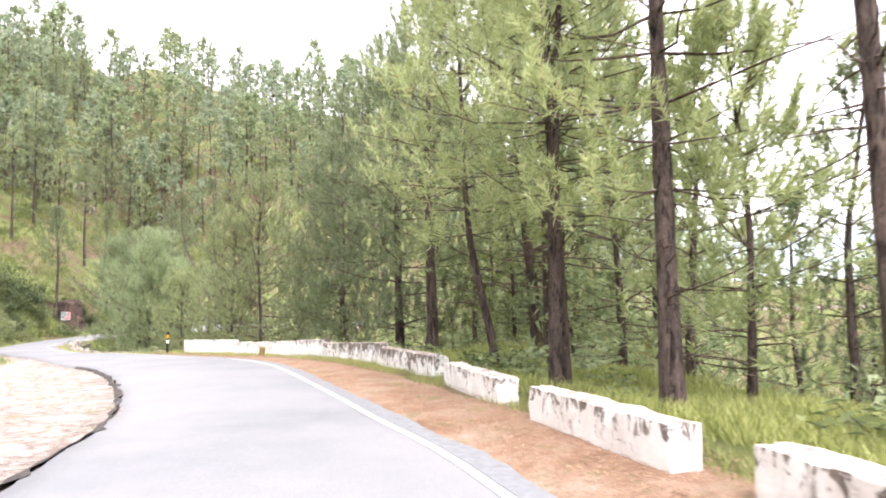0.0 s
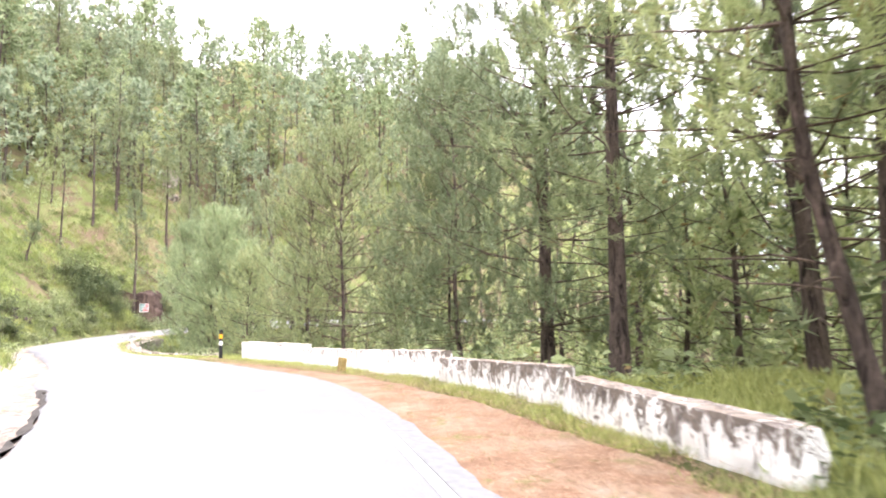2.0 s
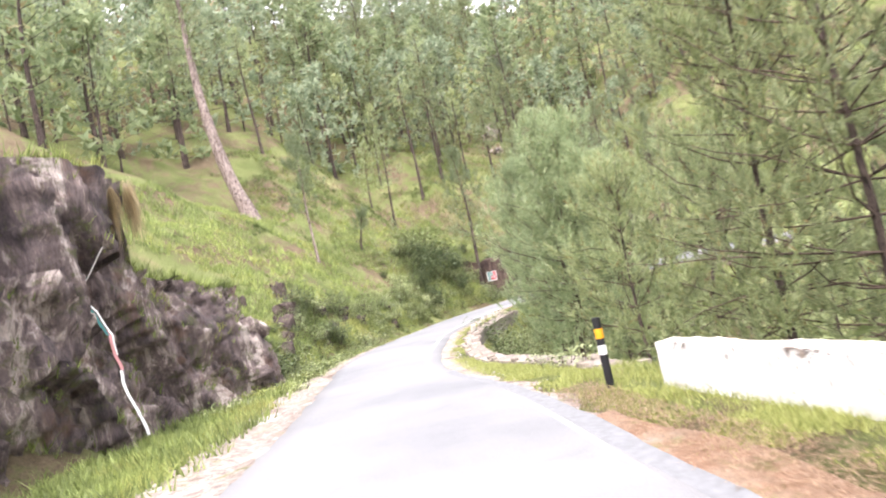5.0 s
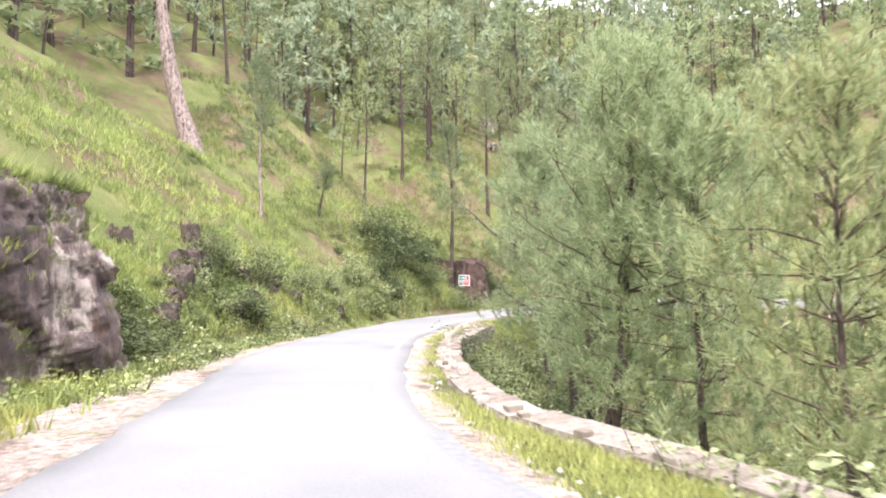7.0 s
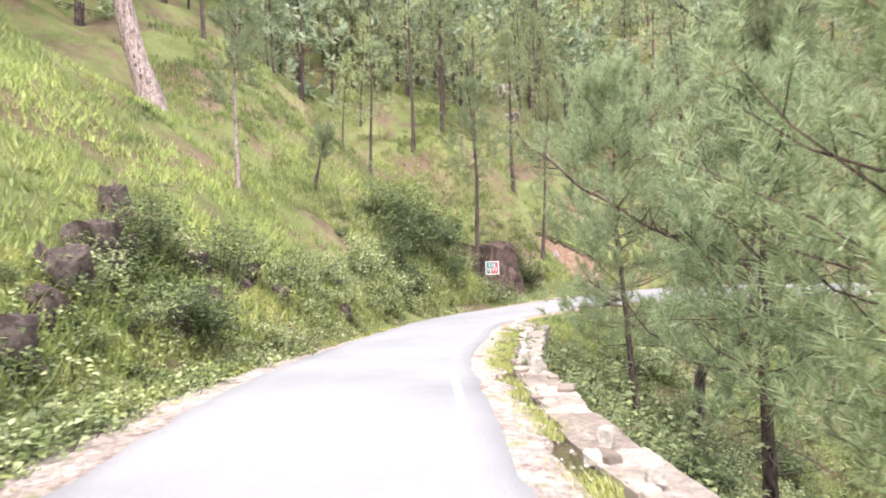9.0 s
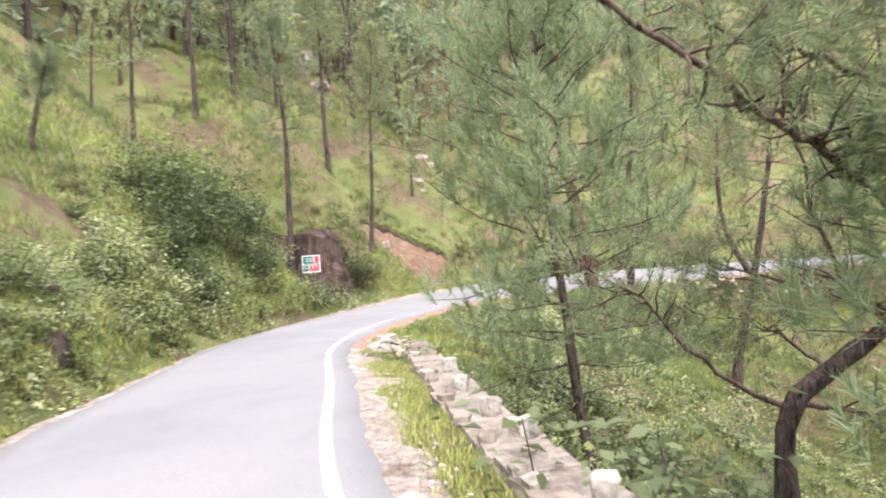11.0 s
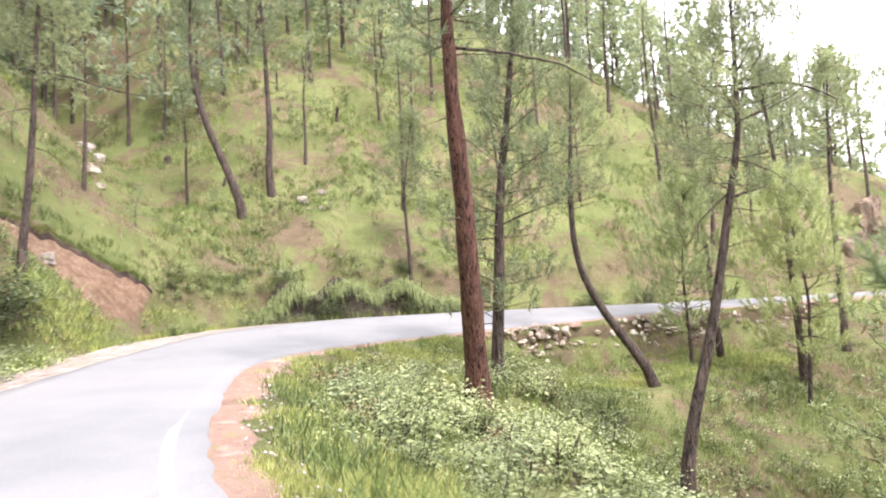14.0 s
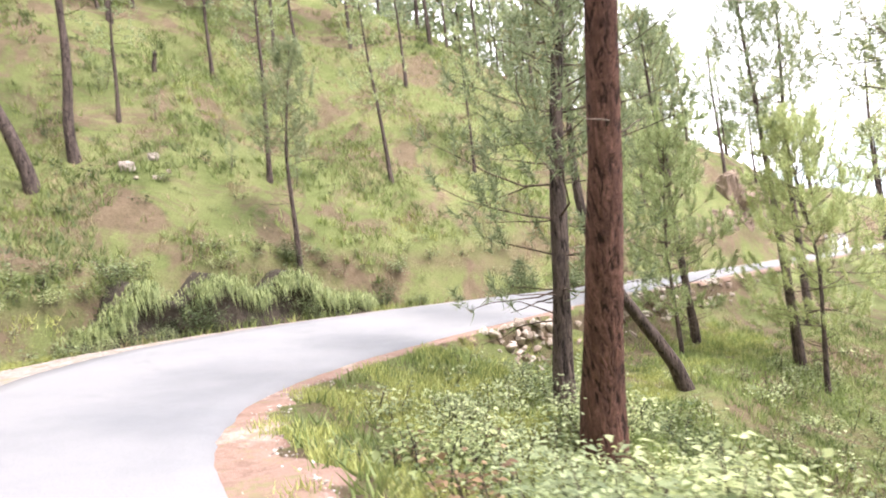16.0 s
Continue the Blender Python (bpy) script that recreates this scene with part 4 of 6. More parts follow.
wood(15, (1, 24), (4, 42), lambda x, y: (12 if y > 32 else 6) < past(x, y) < 18 and x < 0.36 * y, 2.3, FARS + LOWS[:1], "full green pine on the slope behind the parapet", "pines of the valley wood", 1.0, 1.35)
wood(22, (-6, 44), (74, 104), lambda x, y: (2.5 < past(x, y) < 20) or (-14 < past(x, y) < -3.5), 2.8, MIDS, "slender pine beside the far road", "pines on the hillside", 0.9, 1.3)
wood(20, (-16, 26), (97, 118), lambda x, y: -22 < past(x, y) < -4, 3.2, MIDS, "slender pine above the far road", "pines on the hillside", 0.9, 1.3)
wood(14, (-5, 30), (70, 92), lambda x, y: 3 < past(x, y) < 24, 3.4, MIDS, "tall slender pine on the valley slope", "pines of the valley slope")


for i, x, y in ((1, 8.6, 16.5), (0, 13.0, 21.5), (1, 17.5, 30.0), (1, 6.8, 11.6)):
    stand(LOWS[i : i + 1], x, y, "pale young pine in the open below the parapet", "pines of the valley wood", 0.72, 0.85)


def far_wood(name, count, xs, ys, keep, gap, mats, label, seed):
    """Woods too far to tell tree from tree, in one mesh."""
    r = np.random.default_rng(seed)
    protos = [pine_geo(r, h, 0.16, c, reach, 1.0, 4, 3, 7, 0.65, 0.30, (), 0, 4, 2, 3, 0.95, 0.7, sprigs=False) for h, c, reach in ((12, 0.2, 3.7), (14, 0.28, 3.6), (9, 0.1, 3.4), (11, 0.15, 3.8), (8, 0.06, 3.2))]
    pts = np.stack([r.uniform(*xs, count * 30), r.uniform(*ys, count * 30)], 1)
    z, e = ground_at(pts)
    pieces, had = [], np.zeros((0, 2))
    for (x, y), zz, ee in zip(pts, z, e):
        if len(had) >= count or not keep(x, y, ee) or (len(had) and ((had - (x, y)) ** 2).sum(1).min() < gap * gap):
            continue
        had = np.vstack([had, (x, y)])
        a, k = r.uniform(0, 6.28), r.uniform(0.85, 1.45)
        turn = np.array([[math.cos(a), -math.sin(a), 0], [math.sin(a), math.cos(a), 0], [0, 0, 1]]) * k
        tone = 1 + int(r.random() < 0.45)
        for (v, f), m in zip(protos[r.integers(len(protos))], (0, 0, tone)):
            pieces.append((v @ turn.T + (x, y, zz - 0.1), f, m))
    ob = hold(name, joined(name, pieces, mats))
    tagged(ob, label, "wood", "", "stuff")


# both needle tones are pale in place of haze before the far woods
far_wood("hill_wood", 340, (-120, 40), (40, 180), lambda x, y, e: -80 < e < -19, 3.5, (BARK, HAZE_NEEDLES, PALE_NEEDLES), "dense hazy pine wood covering the upper hillside", 21)
far_wood("valley_wood", 80, (8, 130), (-30, 90), lambda x, y, e: e > 26, 4.8, (BARK, HAZE_NEEDLES, PALE_NEEDLES), "dense pine wood on the lower valley slope", 22)


# ---- masonry and rock ----
def lumpy(bm, amount, scale, seed):
    for v in bm.verts:
        p = v.co * scale
        v.co += Vector((noise.noise(p + Vector((seed, 0, 0))), noise.noise(p + Vector((0, seed, 9))), noise.noise(p + Vector((5, 0, seed))))) * amount


def boulder(name, size, mat, parent, x, y, z, seed, cuts=3, amount=0.22, turn=0.0, label=""):
    """A broken stone with flat faces and blunt corners."""
    bm = bmesh.new()
    bmesh.ops.create_cube(bm, size=1.0)
    bmesh.ops.subdivide_edges(bm, edges=bm.edges, cuts=cuts, use_grid_fill=True)
    r = random.Random(seed)
    for v in bm.verts:
        v.co *= 0.86 + 0.14 * (0.87 / max(v.co.length, 0.5))
    lumpy(bm, amount, 1.7, r.uniform(0, 50))
    lumpy(bm, amount * 0.35, 5.0, r.uniform(0, 50))
    bmesh.ops.scale(bm, vec=size, verts=bm.verts)
    ob = part(name, bm, mat, parent, label)
    ob.matrix_basis = pose(x, y, z, r.uniform(-6, 6), r.uniform(-6, 6), turn)
    return ob


def wall_block(a, b, za, zb, thick, seed, label, rough=0.03, wash=WHITEWASH, chips=0.07):
    """A length of roadside parapet from a to b (road face), with worn edges and an uneven top."""
    a, b = Vector((*a, 0)), Vector((*b, 0))
    way = b - a
    ln = way.length
    side = Vector((way.y, -way.x, 0)).normalized()
    if side.dot(Vector((1, 0.4, 0))) < 0:
        side.negate()
    n, m, k = max(8, int(ln / 0.16)), 5, 7
    bm = bmesh.new()
    bmesh.ops.create_grid(bm, x_segments=2, y_segments=2, size=0.1)
    bm.clear()
    grid = {}

    def spot(i, j, l):
        key = (i, j, l)
        if key not in grid:
            p = a + way * (i / n) + side * thick * (j / m)
            foot = ground_z(p.x, p.y)
            edge = sum((i in (0, n), j in (0, m), l == k))
            chip = max(0.0, noise.noise(Vector((i * 0.9 + seed, j * 1.7, l * 1.3))) - 0.15)
            pull = 0.004 * max(0, edge - 1) + (chips if i > n - 3 else 0.07) * chip * (edge > 1)
            top = za + (zb - za) * i / n + 0.022 * noise.noise(Vector((i * 0.21, seed, j * 0.3))) + 0.012 * noise.noise(Vector((i * 0.9, seed + 3, j * 0.9)))
            z = foot - 0.35 + (top - foot + 0.35) * l / k - pull
            q = Vector((p.x, p.y, z))
            q += (a + way * 0.5 + side * thick * 0.5 - Vector((p.x, p.y, 0))).normalized() * pull
            w = Vector((q.x * 4, q.y * 4, q.z * 4 + seed))
            q += (side * noise.noise(w) + way.normalized() * noise.noise(w + Vector((9, 0, 0)))) * rough
            q += side * noise.noise(w * 3.1) * rough * 0.5
            grid[key] = bm.verts.new(q)
        return grid[key]

    for i in range(n):
        for j in range(m):
            bm.faces.new([spot(i, j, k), spot(i + 1, j, k), spot(i + 1, j + 1, k), spot(i, j + 1, k)])
    for l in range(k):
        for i in range(n):
            bm.faces.new([spot(i, 0, l), spot(i + 1, 0, l), spot(i + 1, 0, l + 1), spot(i, 0, l + 1)])
            bm.faces.new([spot(i + 1, m, l), spot(i, m, l), spot(i, m, l + 1), spot(i + 1, m, l + 1)])
        for j in range(m):
            bm.faces.new([spot(0, j + 1, l), spot(0, j, l), spot(0, j, l + 1), spot(0, j + 1, l + 1)])
            bm.faces.new([spot(n, j, l), spot(n, j + 1, l), spot(n, j + 1, l + 1), spot(n, j, l + 1)])
    bmesh.ops.recalc_face_normals(bm, faces=bm.faces)
    bm.normal_update()
    sharp = [e for e in bm.edges if e.calc_face_angle(0) > 0.45]
    ob = part("parapet_wall", bm, wash, None, smooth=True, sharp=sharp)
    return tagged(ob, label, "wall", "whitewashed parapet blocks")


PARAPETS = [  # far end, near end, height of the top at both ends
    ((-12.55, 32.8), (-9.42, 30.05), 0.24, 0.30, "clean whitewashed parapet block at the end of the row"),
    ((-9.2, 29.6), (-6.86, 27.12), 0.22, 0.31, "whitewashed parapet block with dark peeling top"),
    ((-6.72, 26.85), (-4.33, 23.92), 0.34, 0.52, "bright whitewashed parapet block beside the dirt shoulder"),
    ((-4.22, 23.33), (-2.0, 20.02), 0.42, 0.55, "whitewashed parapet block with black weather stains"),
    ((-1.96, 19.17), (-0.27, 15.6), 0.49, 0.45, "whitewashed parapet block with black weather stains"),
    ((-0.08, 14.45), (0.8, 11.15), 0.41, 0.40, "whitewashed parapet block with chipped end"),
    ((1.12, 9.65), (2.02, 6.5), 0.46, 0.45, "whitewashed parapet block with peeling patches"),
    ((2.42, 5.6), (3.05, 1.6), 0.45, 0.45, "whitewashed parapet block with reddish worn top"),
    ((3.1, 0.9), (3.7, -3.0), 0.45, 0.45, "whitewashed parapet block beside the road"),
    ((17.5, 98.4), (21.0, 98.8), 0.9, 0.9, "bright whitewashed wall at the far end of the road"),
]
for i, (a, b, za, zb, label) in enumerate(PARAPETS):
    wall_block(a, b, za, zb, 0.36, 10.0 * i, label, 0.04 if i in (1, 3, 4) else 0.025, STAINED if i in (1, 3, 4) else WHITEWASH, 0.16 if i == 5 else 0.07)


def delineator(x, y):
    """A roadside marker post, black with a yellow and a white band."""
    post = empty("marker_post", x, y, ground_z(x, y))
    def band(name, mat, z0, z1, r):
        bm = bmesh.new()
        bmesh.ops.create_cone(bm, cap_ends=True, segments=16, radius1=r, radius2=r, depth=z1 - z0)
        bmesh.ops.bevel(bm, geom=[e for e in bm.edges if e.calc_face_angle(0) > 1], offset=0.006, segments=2, affect="EDGES")
        bmesh.ops.translate(bm, vec=(0, 0, (z0 + z1) / 2), verts=bm.verts)
        part(name, bm, mat, post)
    band("shaft", BLACK, -0.15, 1.08, 0.062)
    band("yellow_band", YELLOW, 0.76, 0.92, 0.0645)
    band("white_band", WHITE, 0.52, 0.67, 0.0645)
    tagged(post, "black marker post with yellow and white bands in grass", "marker post")


delineator(-13.45, 33.05)


def marker_stone(x, y, turn):
    """A short square stone with yellowed paint, leaning on the parapet's foot."""
    bm = bmesh.new()
    bmesh.ops.create_cube(bm, size=1.0)
    bmesh.ops.subdivide_edges(bm, edges=bm.edges, cuts=2, use_grid_fill=True)
    lumpy(bm, 0.07, 2.0, 4.0)
    bmesh.ops.scale(bm, vec=(0.24, 0.12, 0.5), verts=bm.verts)
    ob = part("marker_stone", bm, plain("yellowed_paint", (0.24, 0.18, 0.07), 0.9, 0.45, 14.0), None)
    ob.matrix_basis = pose(x, y, ground_z(x, y) + 0.13, -6, 3, turn)
    tagged(ob, "short yellowed marker stone at the parapet foot", "marker stone")


marker_stone(-7.2, 26.75, -45)


MORTAR = plain("weathered_mortar", (0.20, 0.175, 0.155), 0.95, 0.4, 3.2)


def cap_material():
    """Old cement over flagstones: pale, stained and chipped, slab by slab uneven."""
    k = Mat("stained_pale_cement", 0.92, 0.15)
    tone = k.ramp(k.random(), [(0.0, (0.23, 0.19, 0.16)), (0.5, (0.30, 0.255, 0.22)), (1.0, (0.38, 0.335, 0.295))])
    c = k.mix(1.0, tone, k.ramp(k.noise(7, 10, 0.85), [(0.36, 0.45), (0.62, 1.3)]), "MULTIPLY")
    c = k.mix(k.ramp(k.noise(2.4, 9, 0.8), [(0.59, 0.0), (0.65, 0.8)]), c, (0.46, 0.42, 0.375))
    c = k.mix(k.ramp(k.noise(3.3, 8, 0.8, None, 0.7), [(0.58, 0.0), (0.66, 0.7)]), c, (0.11, 0.09, 0.075))
    return k.colour(c).bump(k.noise(16, 8, 0.8), 0.9, 0.025).m


CAP_STONE = cap_material()


def low_wall():
    way, out = LOW_WAY, LOW_OUT
    zr = np.array([RIGHT[near(p[None], RIGHT)[1][0], 2] for p in LOW])
    cols = []
    for d, dz in ((-0.36, -0.5), (-0.33, -0.16), (-0.12, -0.13), (0.08, -0.135), (0.28, -0.155), (0.31, -0.23), (0.4, -2.4)):
        jig = np.array([0.02 * wob(p[0], p[1], 1.3, d * 7) for p in LOW])
        cols.append(np.c_[LOW + out * (d + jig)[:, None], zr + dz + jig])
    ob = strip("retaining_wall", cols, MORTAR, "low mortared stone retaining wall flush with the road", "retaining wall")
    r = random.Random(3)
    meshes = []
    for k in range(7):
        bm = bmesh.new()
        bmesh.ops.create_cube(bm, size=1.0)
        bmesh.ops.bevel(bm, geom=bm.edges, offset=0.12, segments=1, affect="EDGES")
        lumpy(bm, 0.16, 1.9, 11.0 * k)
        me = bpy.data.meshes.new("stone")
        bm.to_mesh(me)
        bm.free()
        me.materials.append(STONE)
        meshes.append(me)
    # cement and flagstone cap, slab by slab
    caps = []
    for k in range(6):
        bm = bmesh.new()
        bmesh.ops.create_cube(bm, size=1.0)
        bmesh.ops.subdivide_edges(bm, edges=[e for e in bm.edges if abs((e.verts[0].co - e.verts[1].co).z) < 0.1], cuts=1, use_grid_fill=True)
        lumpy(bm, 0.08, 2.6, 17.0 * k + 3)
        me = bpy.data.meshes.new("slab")
        bm.to_mesh(me)
        bm.free()
        me.materials.append(CAP_STONE)
        caps.append(me)
    far = np.r_[0, np.cumsum(np.linalg.norm(np.diff(LOW, axis=0), axis=1))]
    at = 0.4
    while at < far[-1] - 1.0:
        ln = r.uniform(0.45, 1.0)
        q = at + ln / 2
        p, w, z = (np.array([np.interp(q, far, a) for a in v.T]) for v in (LOW, way, zr[:, None]))
        o = np.array((w[1], -w[0]))
        wide = r.uniform(0.58, 0.68)
        c = p + o * (r.uniform(-0.03, 0.05) - 0.02)
        b = hold("slab", r.choice(caps), ob)
        b.matrix_basis = pose(c[0], c[1], z[0] - 0.145 + r.uniform(-0.015, 0.012), r.uniform(-1.2, 1.2), r.uniform(-1.0, 1.0), math.degrees(math.atan2(w[1], w[0])) + r.uniform(-4, 4)) @ Matrix.Diagonal((ln * 1.1, wide, 0.11, 1))
        at += ln + r.uniform(0.0, 0.05)
    for i in range(len(LOW)):
        for d in (-0.27, -0.2, 0.24):
            if r.random() < (0.9 if d > 0 else 0.72):
                continue
            p = LOW[i] + out[i] * (d + r.uniform(-0.06, 0.06)) + way[i] * r.uniform(-0.1, 0.1)
            s = hold("stone", r.choice(meshes), ob)
            big = r.uniform(0.5, 1.0)
            s.matrix_basis = pose(p[0], p[1], zr[i] - 0.075, r.uniform(-5, 5), r.uniform(-5, 5), math.degrees(math.atan2(way[i][1], way[i][0])) + r.uniform(-14, 14)) @ Matrix.Diagonal((0.36 * big, 0.24 * big, 0.16 * big, 1))


low_wall()


def rough_stone(name, dark, light):
    k = Mat(name, 0.9, 0.2)
    a = k.ramp(k.noise(4.5, 9, 0.8, (1, 1, 0.6), 0.5), [(0.34, dark), (0.6, light)])
    fine = k.ramp(k.noise(22, 6, 0.75), [(0.3, 0.6), (0.7, 1.25)])
    return k.colour(k.mix(1.0, a, fine, "MULTIPLY")).bump(k.noise(9, 9, 0.8), 1.0, 0.06).m


def rubble_material():
    k = Mat("cream_rubble_stone", 0.9, 0.2)
    tone = k.ramp(k.random(), [(0.0, (0.26, 0.19, 0.15)), (0.5, (0.46, 0.38, 0.31)), (1.0, (0.66, 0.59, 0.51))])
    n = k.ramp(k.noise(8, 7, 0.7), [(0.3, 0.65), (0.7, 1.1)])
    return k.colour(k.mix(1.0, tone, n, "MULTIPLY")).bump(k.noise(11, 7, 0.7), 0.7, 0.03).m


RUBBLE = rubble_material()
CREAM_STONE = rough_stone("broken_cream_stone", (0.34, 0.25, 0.18), (0.62, 0.55, 0.46))
EARTH_ROCK = rough_stone("broken_brown_rock", (0.10, 0.07, 0.05), (0.34, 0.26, 0.20))
CRAG = rough_stone("dark_crumbling_rock", (0.022, 0.017, 0.017), (0.15, 0.115, 0.10))
# stones that stand on the wall and the rubble at its end


WHITE_STONE = rough_stone("lime_spattered_stone", (0.42, 0.37, 0.31), (0.74, 0.70, 0.63))
for i, (x, y, w, h) in enumerate([(-23.7, 44.15, 0.16, 0.2), (-22.95, 43.1, 0.17, 0.18), (-22.2, 42.3, 0.18, 0.17), (-26.6, 48.74, 0.17, 0.27), (-27.55, 50.2, 0.2, 0.2), (-28.3, 51.75, 0.24, 0.18), (-28.75, 52.55, 0.2, 0.2), (-29.4, 53.95, 0.2, 0.19), (-29.95, 55.4, 0.22, 0.2)]):
    ob = boulder("kerb_stone", (0.85 * w, 0.75 * w, 0.85 * h), WHITE_STONE, None, x, y, -0.63 + 0.3 * h - 0.03 * (y > 47), 200 + i, 3, 0.16, 25 * i)
    tagged(ob, "small lime-spattered stone standing on the low wall", "stone", "stones on the low wall")


def rubble_heap(x, y):
    """The broken end of the low wall: angular cream stones thrown together."""
    r = random.Random(14)
    z0 = ground_z(x, y)
    heap = empty("rubble_heap", x, y, z0)
    for i in range(46):
        u, v = r.gauss(0, 0.22), r.gauss(0, 0.4)
        up = max(0.0, 0.42 - 0.4 * math.hypot(u / 0.35, v / 0.65)) * r.uniform(0.4, 1.0)
        big = r.uniform(0.09, 0.24) * (1.3 if i < 8 else 0.85)
        dx, dy = 0.93 * u - 0.36 * v, 0.36 * u + 0.93 * v
        boulder("stone", (big * 1.25, big, big * 0.75), WHITE_STONE if i % 3 else CREAM_STONE, heap, dx, dy, ground_z(x + dx, y + dy) - z0 + up + 0.06, 300 + i, 2, 0.26, r.uniform(0, 360))
    tagged(heap, "heap of broken cream stones ending the low wall", "rubble")


rubble_heap(-33.05, 61.2)


PINK = plain("faded_pink_paint", (0.55, 0.25, 0.25), 0.7)


def plates(s, z, count, seed, lean, amount, tilt):
    """Broken plates over a face: each has its own depth and tilt, with a step to the next."""
    r = np.random.default_rng(seed)
    ks, kz = r.uniform(s.min(), s.max(), count), r.uniform(z.min(), z.max(), count)
    d, g1, g2 = r.uniform(-1, 1, count) * amount, r.uniform(-1, 1, count) * tilt, r.uniform(-0.6, 0.9, count) * tilt
    at = np.argmin((s[..., None] + lean * z[..., None] - ks - lean * kz) ** 2 + (0.55 * (z[..., None] - kz)) ** 2, -1)
    return d[at] + np.clip(g1[at] * (s - ks[at]) + g2[at] * (z - kz[at]), -0.6, 0.6)


def cliff():
    """The cut rock face beside the road: broken tilted plates with open seams, a grassy cap behind."""
    base = spline(ROCK_LINE, 44)
    way = np.gradient(base, axis=0)
    way /= np.linalg.norm(way, axis=1)[:, None]
    back = np.stack([-way[:, 1], way[:, 0]], 1)
    n = len(base)
    crest = np.interp(np.arange(n) / (n - 1), (0, 0.1, 0.18, 0.22, 0.272, 0.287, 0.333, 0.45, 0.6, 0.67, 0.8, 1), (6.1, 6.5, 6.4, 6.05, 5.95, 4.0, 3.5, 3.3, 3.1, 2.9, 1.9, 0.4))
    up = np.r_[np.linspace(-0.08, 1, 60), np.ones(14)]
    deep = np.r_[np.zeros(60), np.linspace(0.15, 6.5, 14)]
    short = np.interp(np.arange(n) / (n - 1), (0, 0.6, 0.66, 1), (1, 1, 0.1, 0.05))[:, None]
    foot = np.minimum(ground_at(base)[0], np.interp(np.arange(n) / (n - 1), (0, 0.5, 1), (0.1, -0.3, -0.6)))
    high = crest - foot
    m = len(up)
    along = np.r_[0, np.cumsum(np.linalg.norm(np.diff(base, axis=0), axis=1))]
    s = np.repeat(along[:, None], m, 1)
    z = foot[:, None] + up[None] * high[:, None]
    chip = plates(s, z, 46, 1, 0.25, 0.42, 0.5) + plates(s, z, 330, 2, 0.35, 0.16, 0.4) + plates(s, z, 1500, 3, 0.2, 0.05, 0.3)
    chip += np.array([[0.45 * noise.noise(Vector((a * 0.35, b * 0.3, 5))) + 0.10 * noise.noise(Vector((a * 3, b * 3, 1))) for a, b in zip(x, y)] for x, y in zip(s, z)])
    chip *= np.clip(1 - deep / 3, 0, 1)[None]
    off = deep[None] * short + 0.13 * high[:, None] * np.maximum(up, 0)[None] - chip
    v = np.zeros((n, m, 3))
    v[:, :, :2] = base[:, None] + back[:, None] * off[..., None]
    v[:, :, 2] = z + 0.25 * chip * (deep > 0)[None] + 0.15 * chip * (up > 0.02)[None]
    hill = ground_at(v[:, 60:, :2].reshape(-1, 2))[0].reshape(n, 14)
    f = np.linspace(0.02, 1, 14)[None]
    v[:, 60:, 2] = np.maximum(v[:, 60:, 2] * (1 - f) + (hill - 0.15) * f + 0.5 * np.sin(3.14 * f) * short, hill - 0.15)

    def sheet(g):
        a, b = g.shape[:2]
        k = (np.arange(a - 1)[:, None] * b + np.arange(b - 1)[None]).ravel()
        return g.reshape(-1, 3), np.stack([k, k + 1, k + b + 1, k + b], 1)

    ob = hold("rock_face", np_mesh("rock_face", *sheet(v[:, :60]), ROCK))
    tagged(ob, "dark wet cut rock face with pale slabs beside the road", "rock face", "", "structure")
    ob = hold("rock_cap", np_mesh("rock_cap", *sheet(v[:, 59:]), GROUND, True))
    tagged(ob, "grassy soil sloping up behind the cut rock face", "bank", "", "structure")
    # grass on the cap and on the ledges of the face
    r = np.random.default_rng(31)
    for name, lo, hi, count, length, mat, label in (("bank_grass", 59, 72, 9000, 0.36, GRASS, "long grass growing over the rock face"), ("ledge_grass", 8, 58, 2600, 0.2, GRASS, "green tufts growing in seams of the rock face")):
        i, j = r.integers(0, n - 1, count), r.integers(lo, hi, count)
        ok = np.array([noise.noise(Vector((along[a] * 0.7, b * 0.13, 3.3))) for a, b in zip(i, j)]) > (-0.5 if lo == 59 else 0.12)
        i, j = np.repeat(i[ok], 5), np.repeat(j[ok], 5)
        f, g = r.random((len(i), 1)), r.random((len(i), 1))
        p = v[i, j] * (1 - f) * (1 - g) + v[i + 1, j] * f * (1 - g) + v[i, j + 1] * (1 - f) * g + v[i + 1, j + 1] * f * g
        h = length * r.uniform(0.5, 1.3, (len(i), 1))
        tip = p + np.c_[-back[i] * 0.35, np.full(len(i), 0.8)] * h + r.normal(0, 0.3, (len(i), 3)) * h
        az = r.uniform(0, 6.28, len(i))
        w = np.c_[np.cos(az), np.sin(az), 0 * az] * 0.02
        tagged(hold(name, np_mesh(name, np.stack([p - w, p + w, tip], 1).reshape(-1, 3), np.arange(3 * len(i)).reshape(-1, 3), mat)), label, "grass", "", "stuff")
    # dry roots and grass hanging from the step of the rock
    i = r.integers(int(0.243 * n), int(0.274 * n), 420)
    p = v[i, 56 + r.integers(0, 4, 420)] - np.c_[back[i] * r.uniform(0.05, 0.3, (420, 1)), r.uniform(-0.1, 0.3, 420)]
    ln = r.uniform(0.3, 1.5, (420, 1))
    mid = p + np.c_[-back[i] * 0.12 + r.normal(0, 0.05, (420, 2)), 0 * i] - np.array([0, 0, 0.5]) * ln
    tip = mid + r.normal(0, 0.06, (420, 3)) - np.array([0, 0, 0.5]) * ln
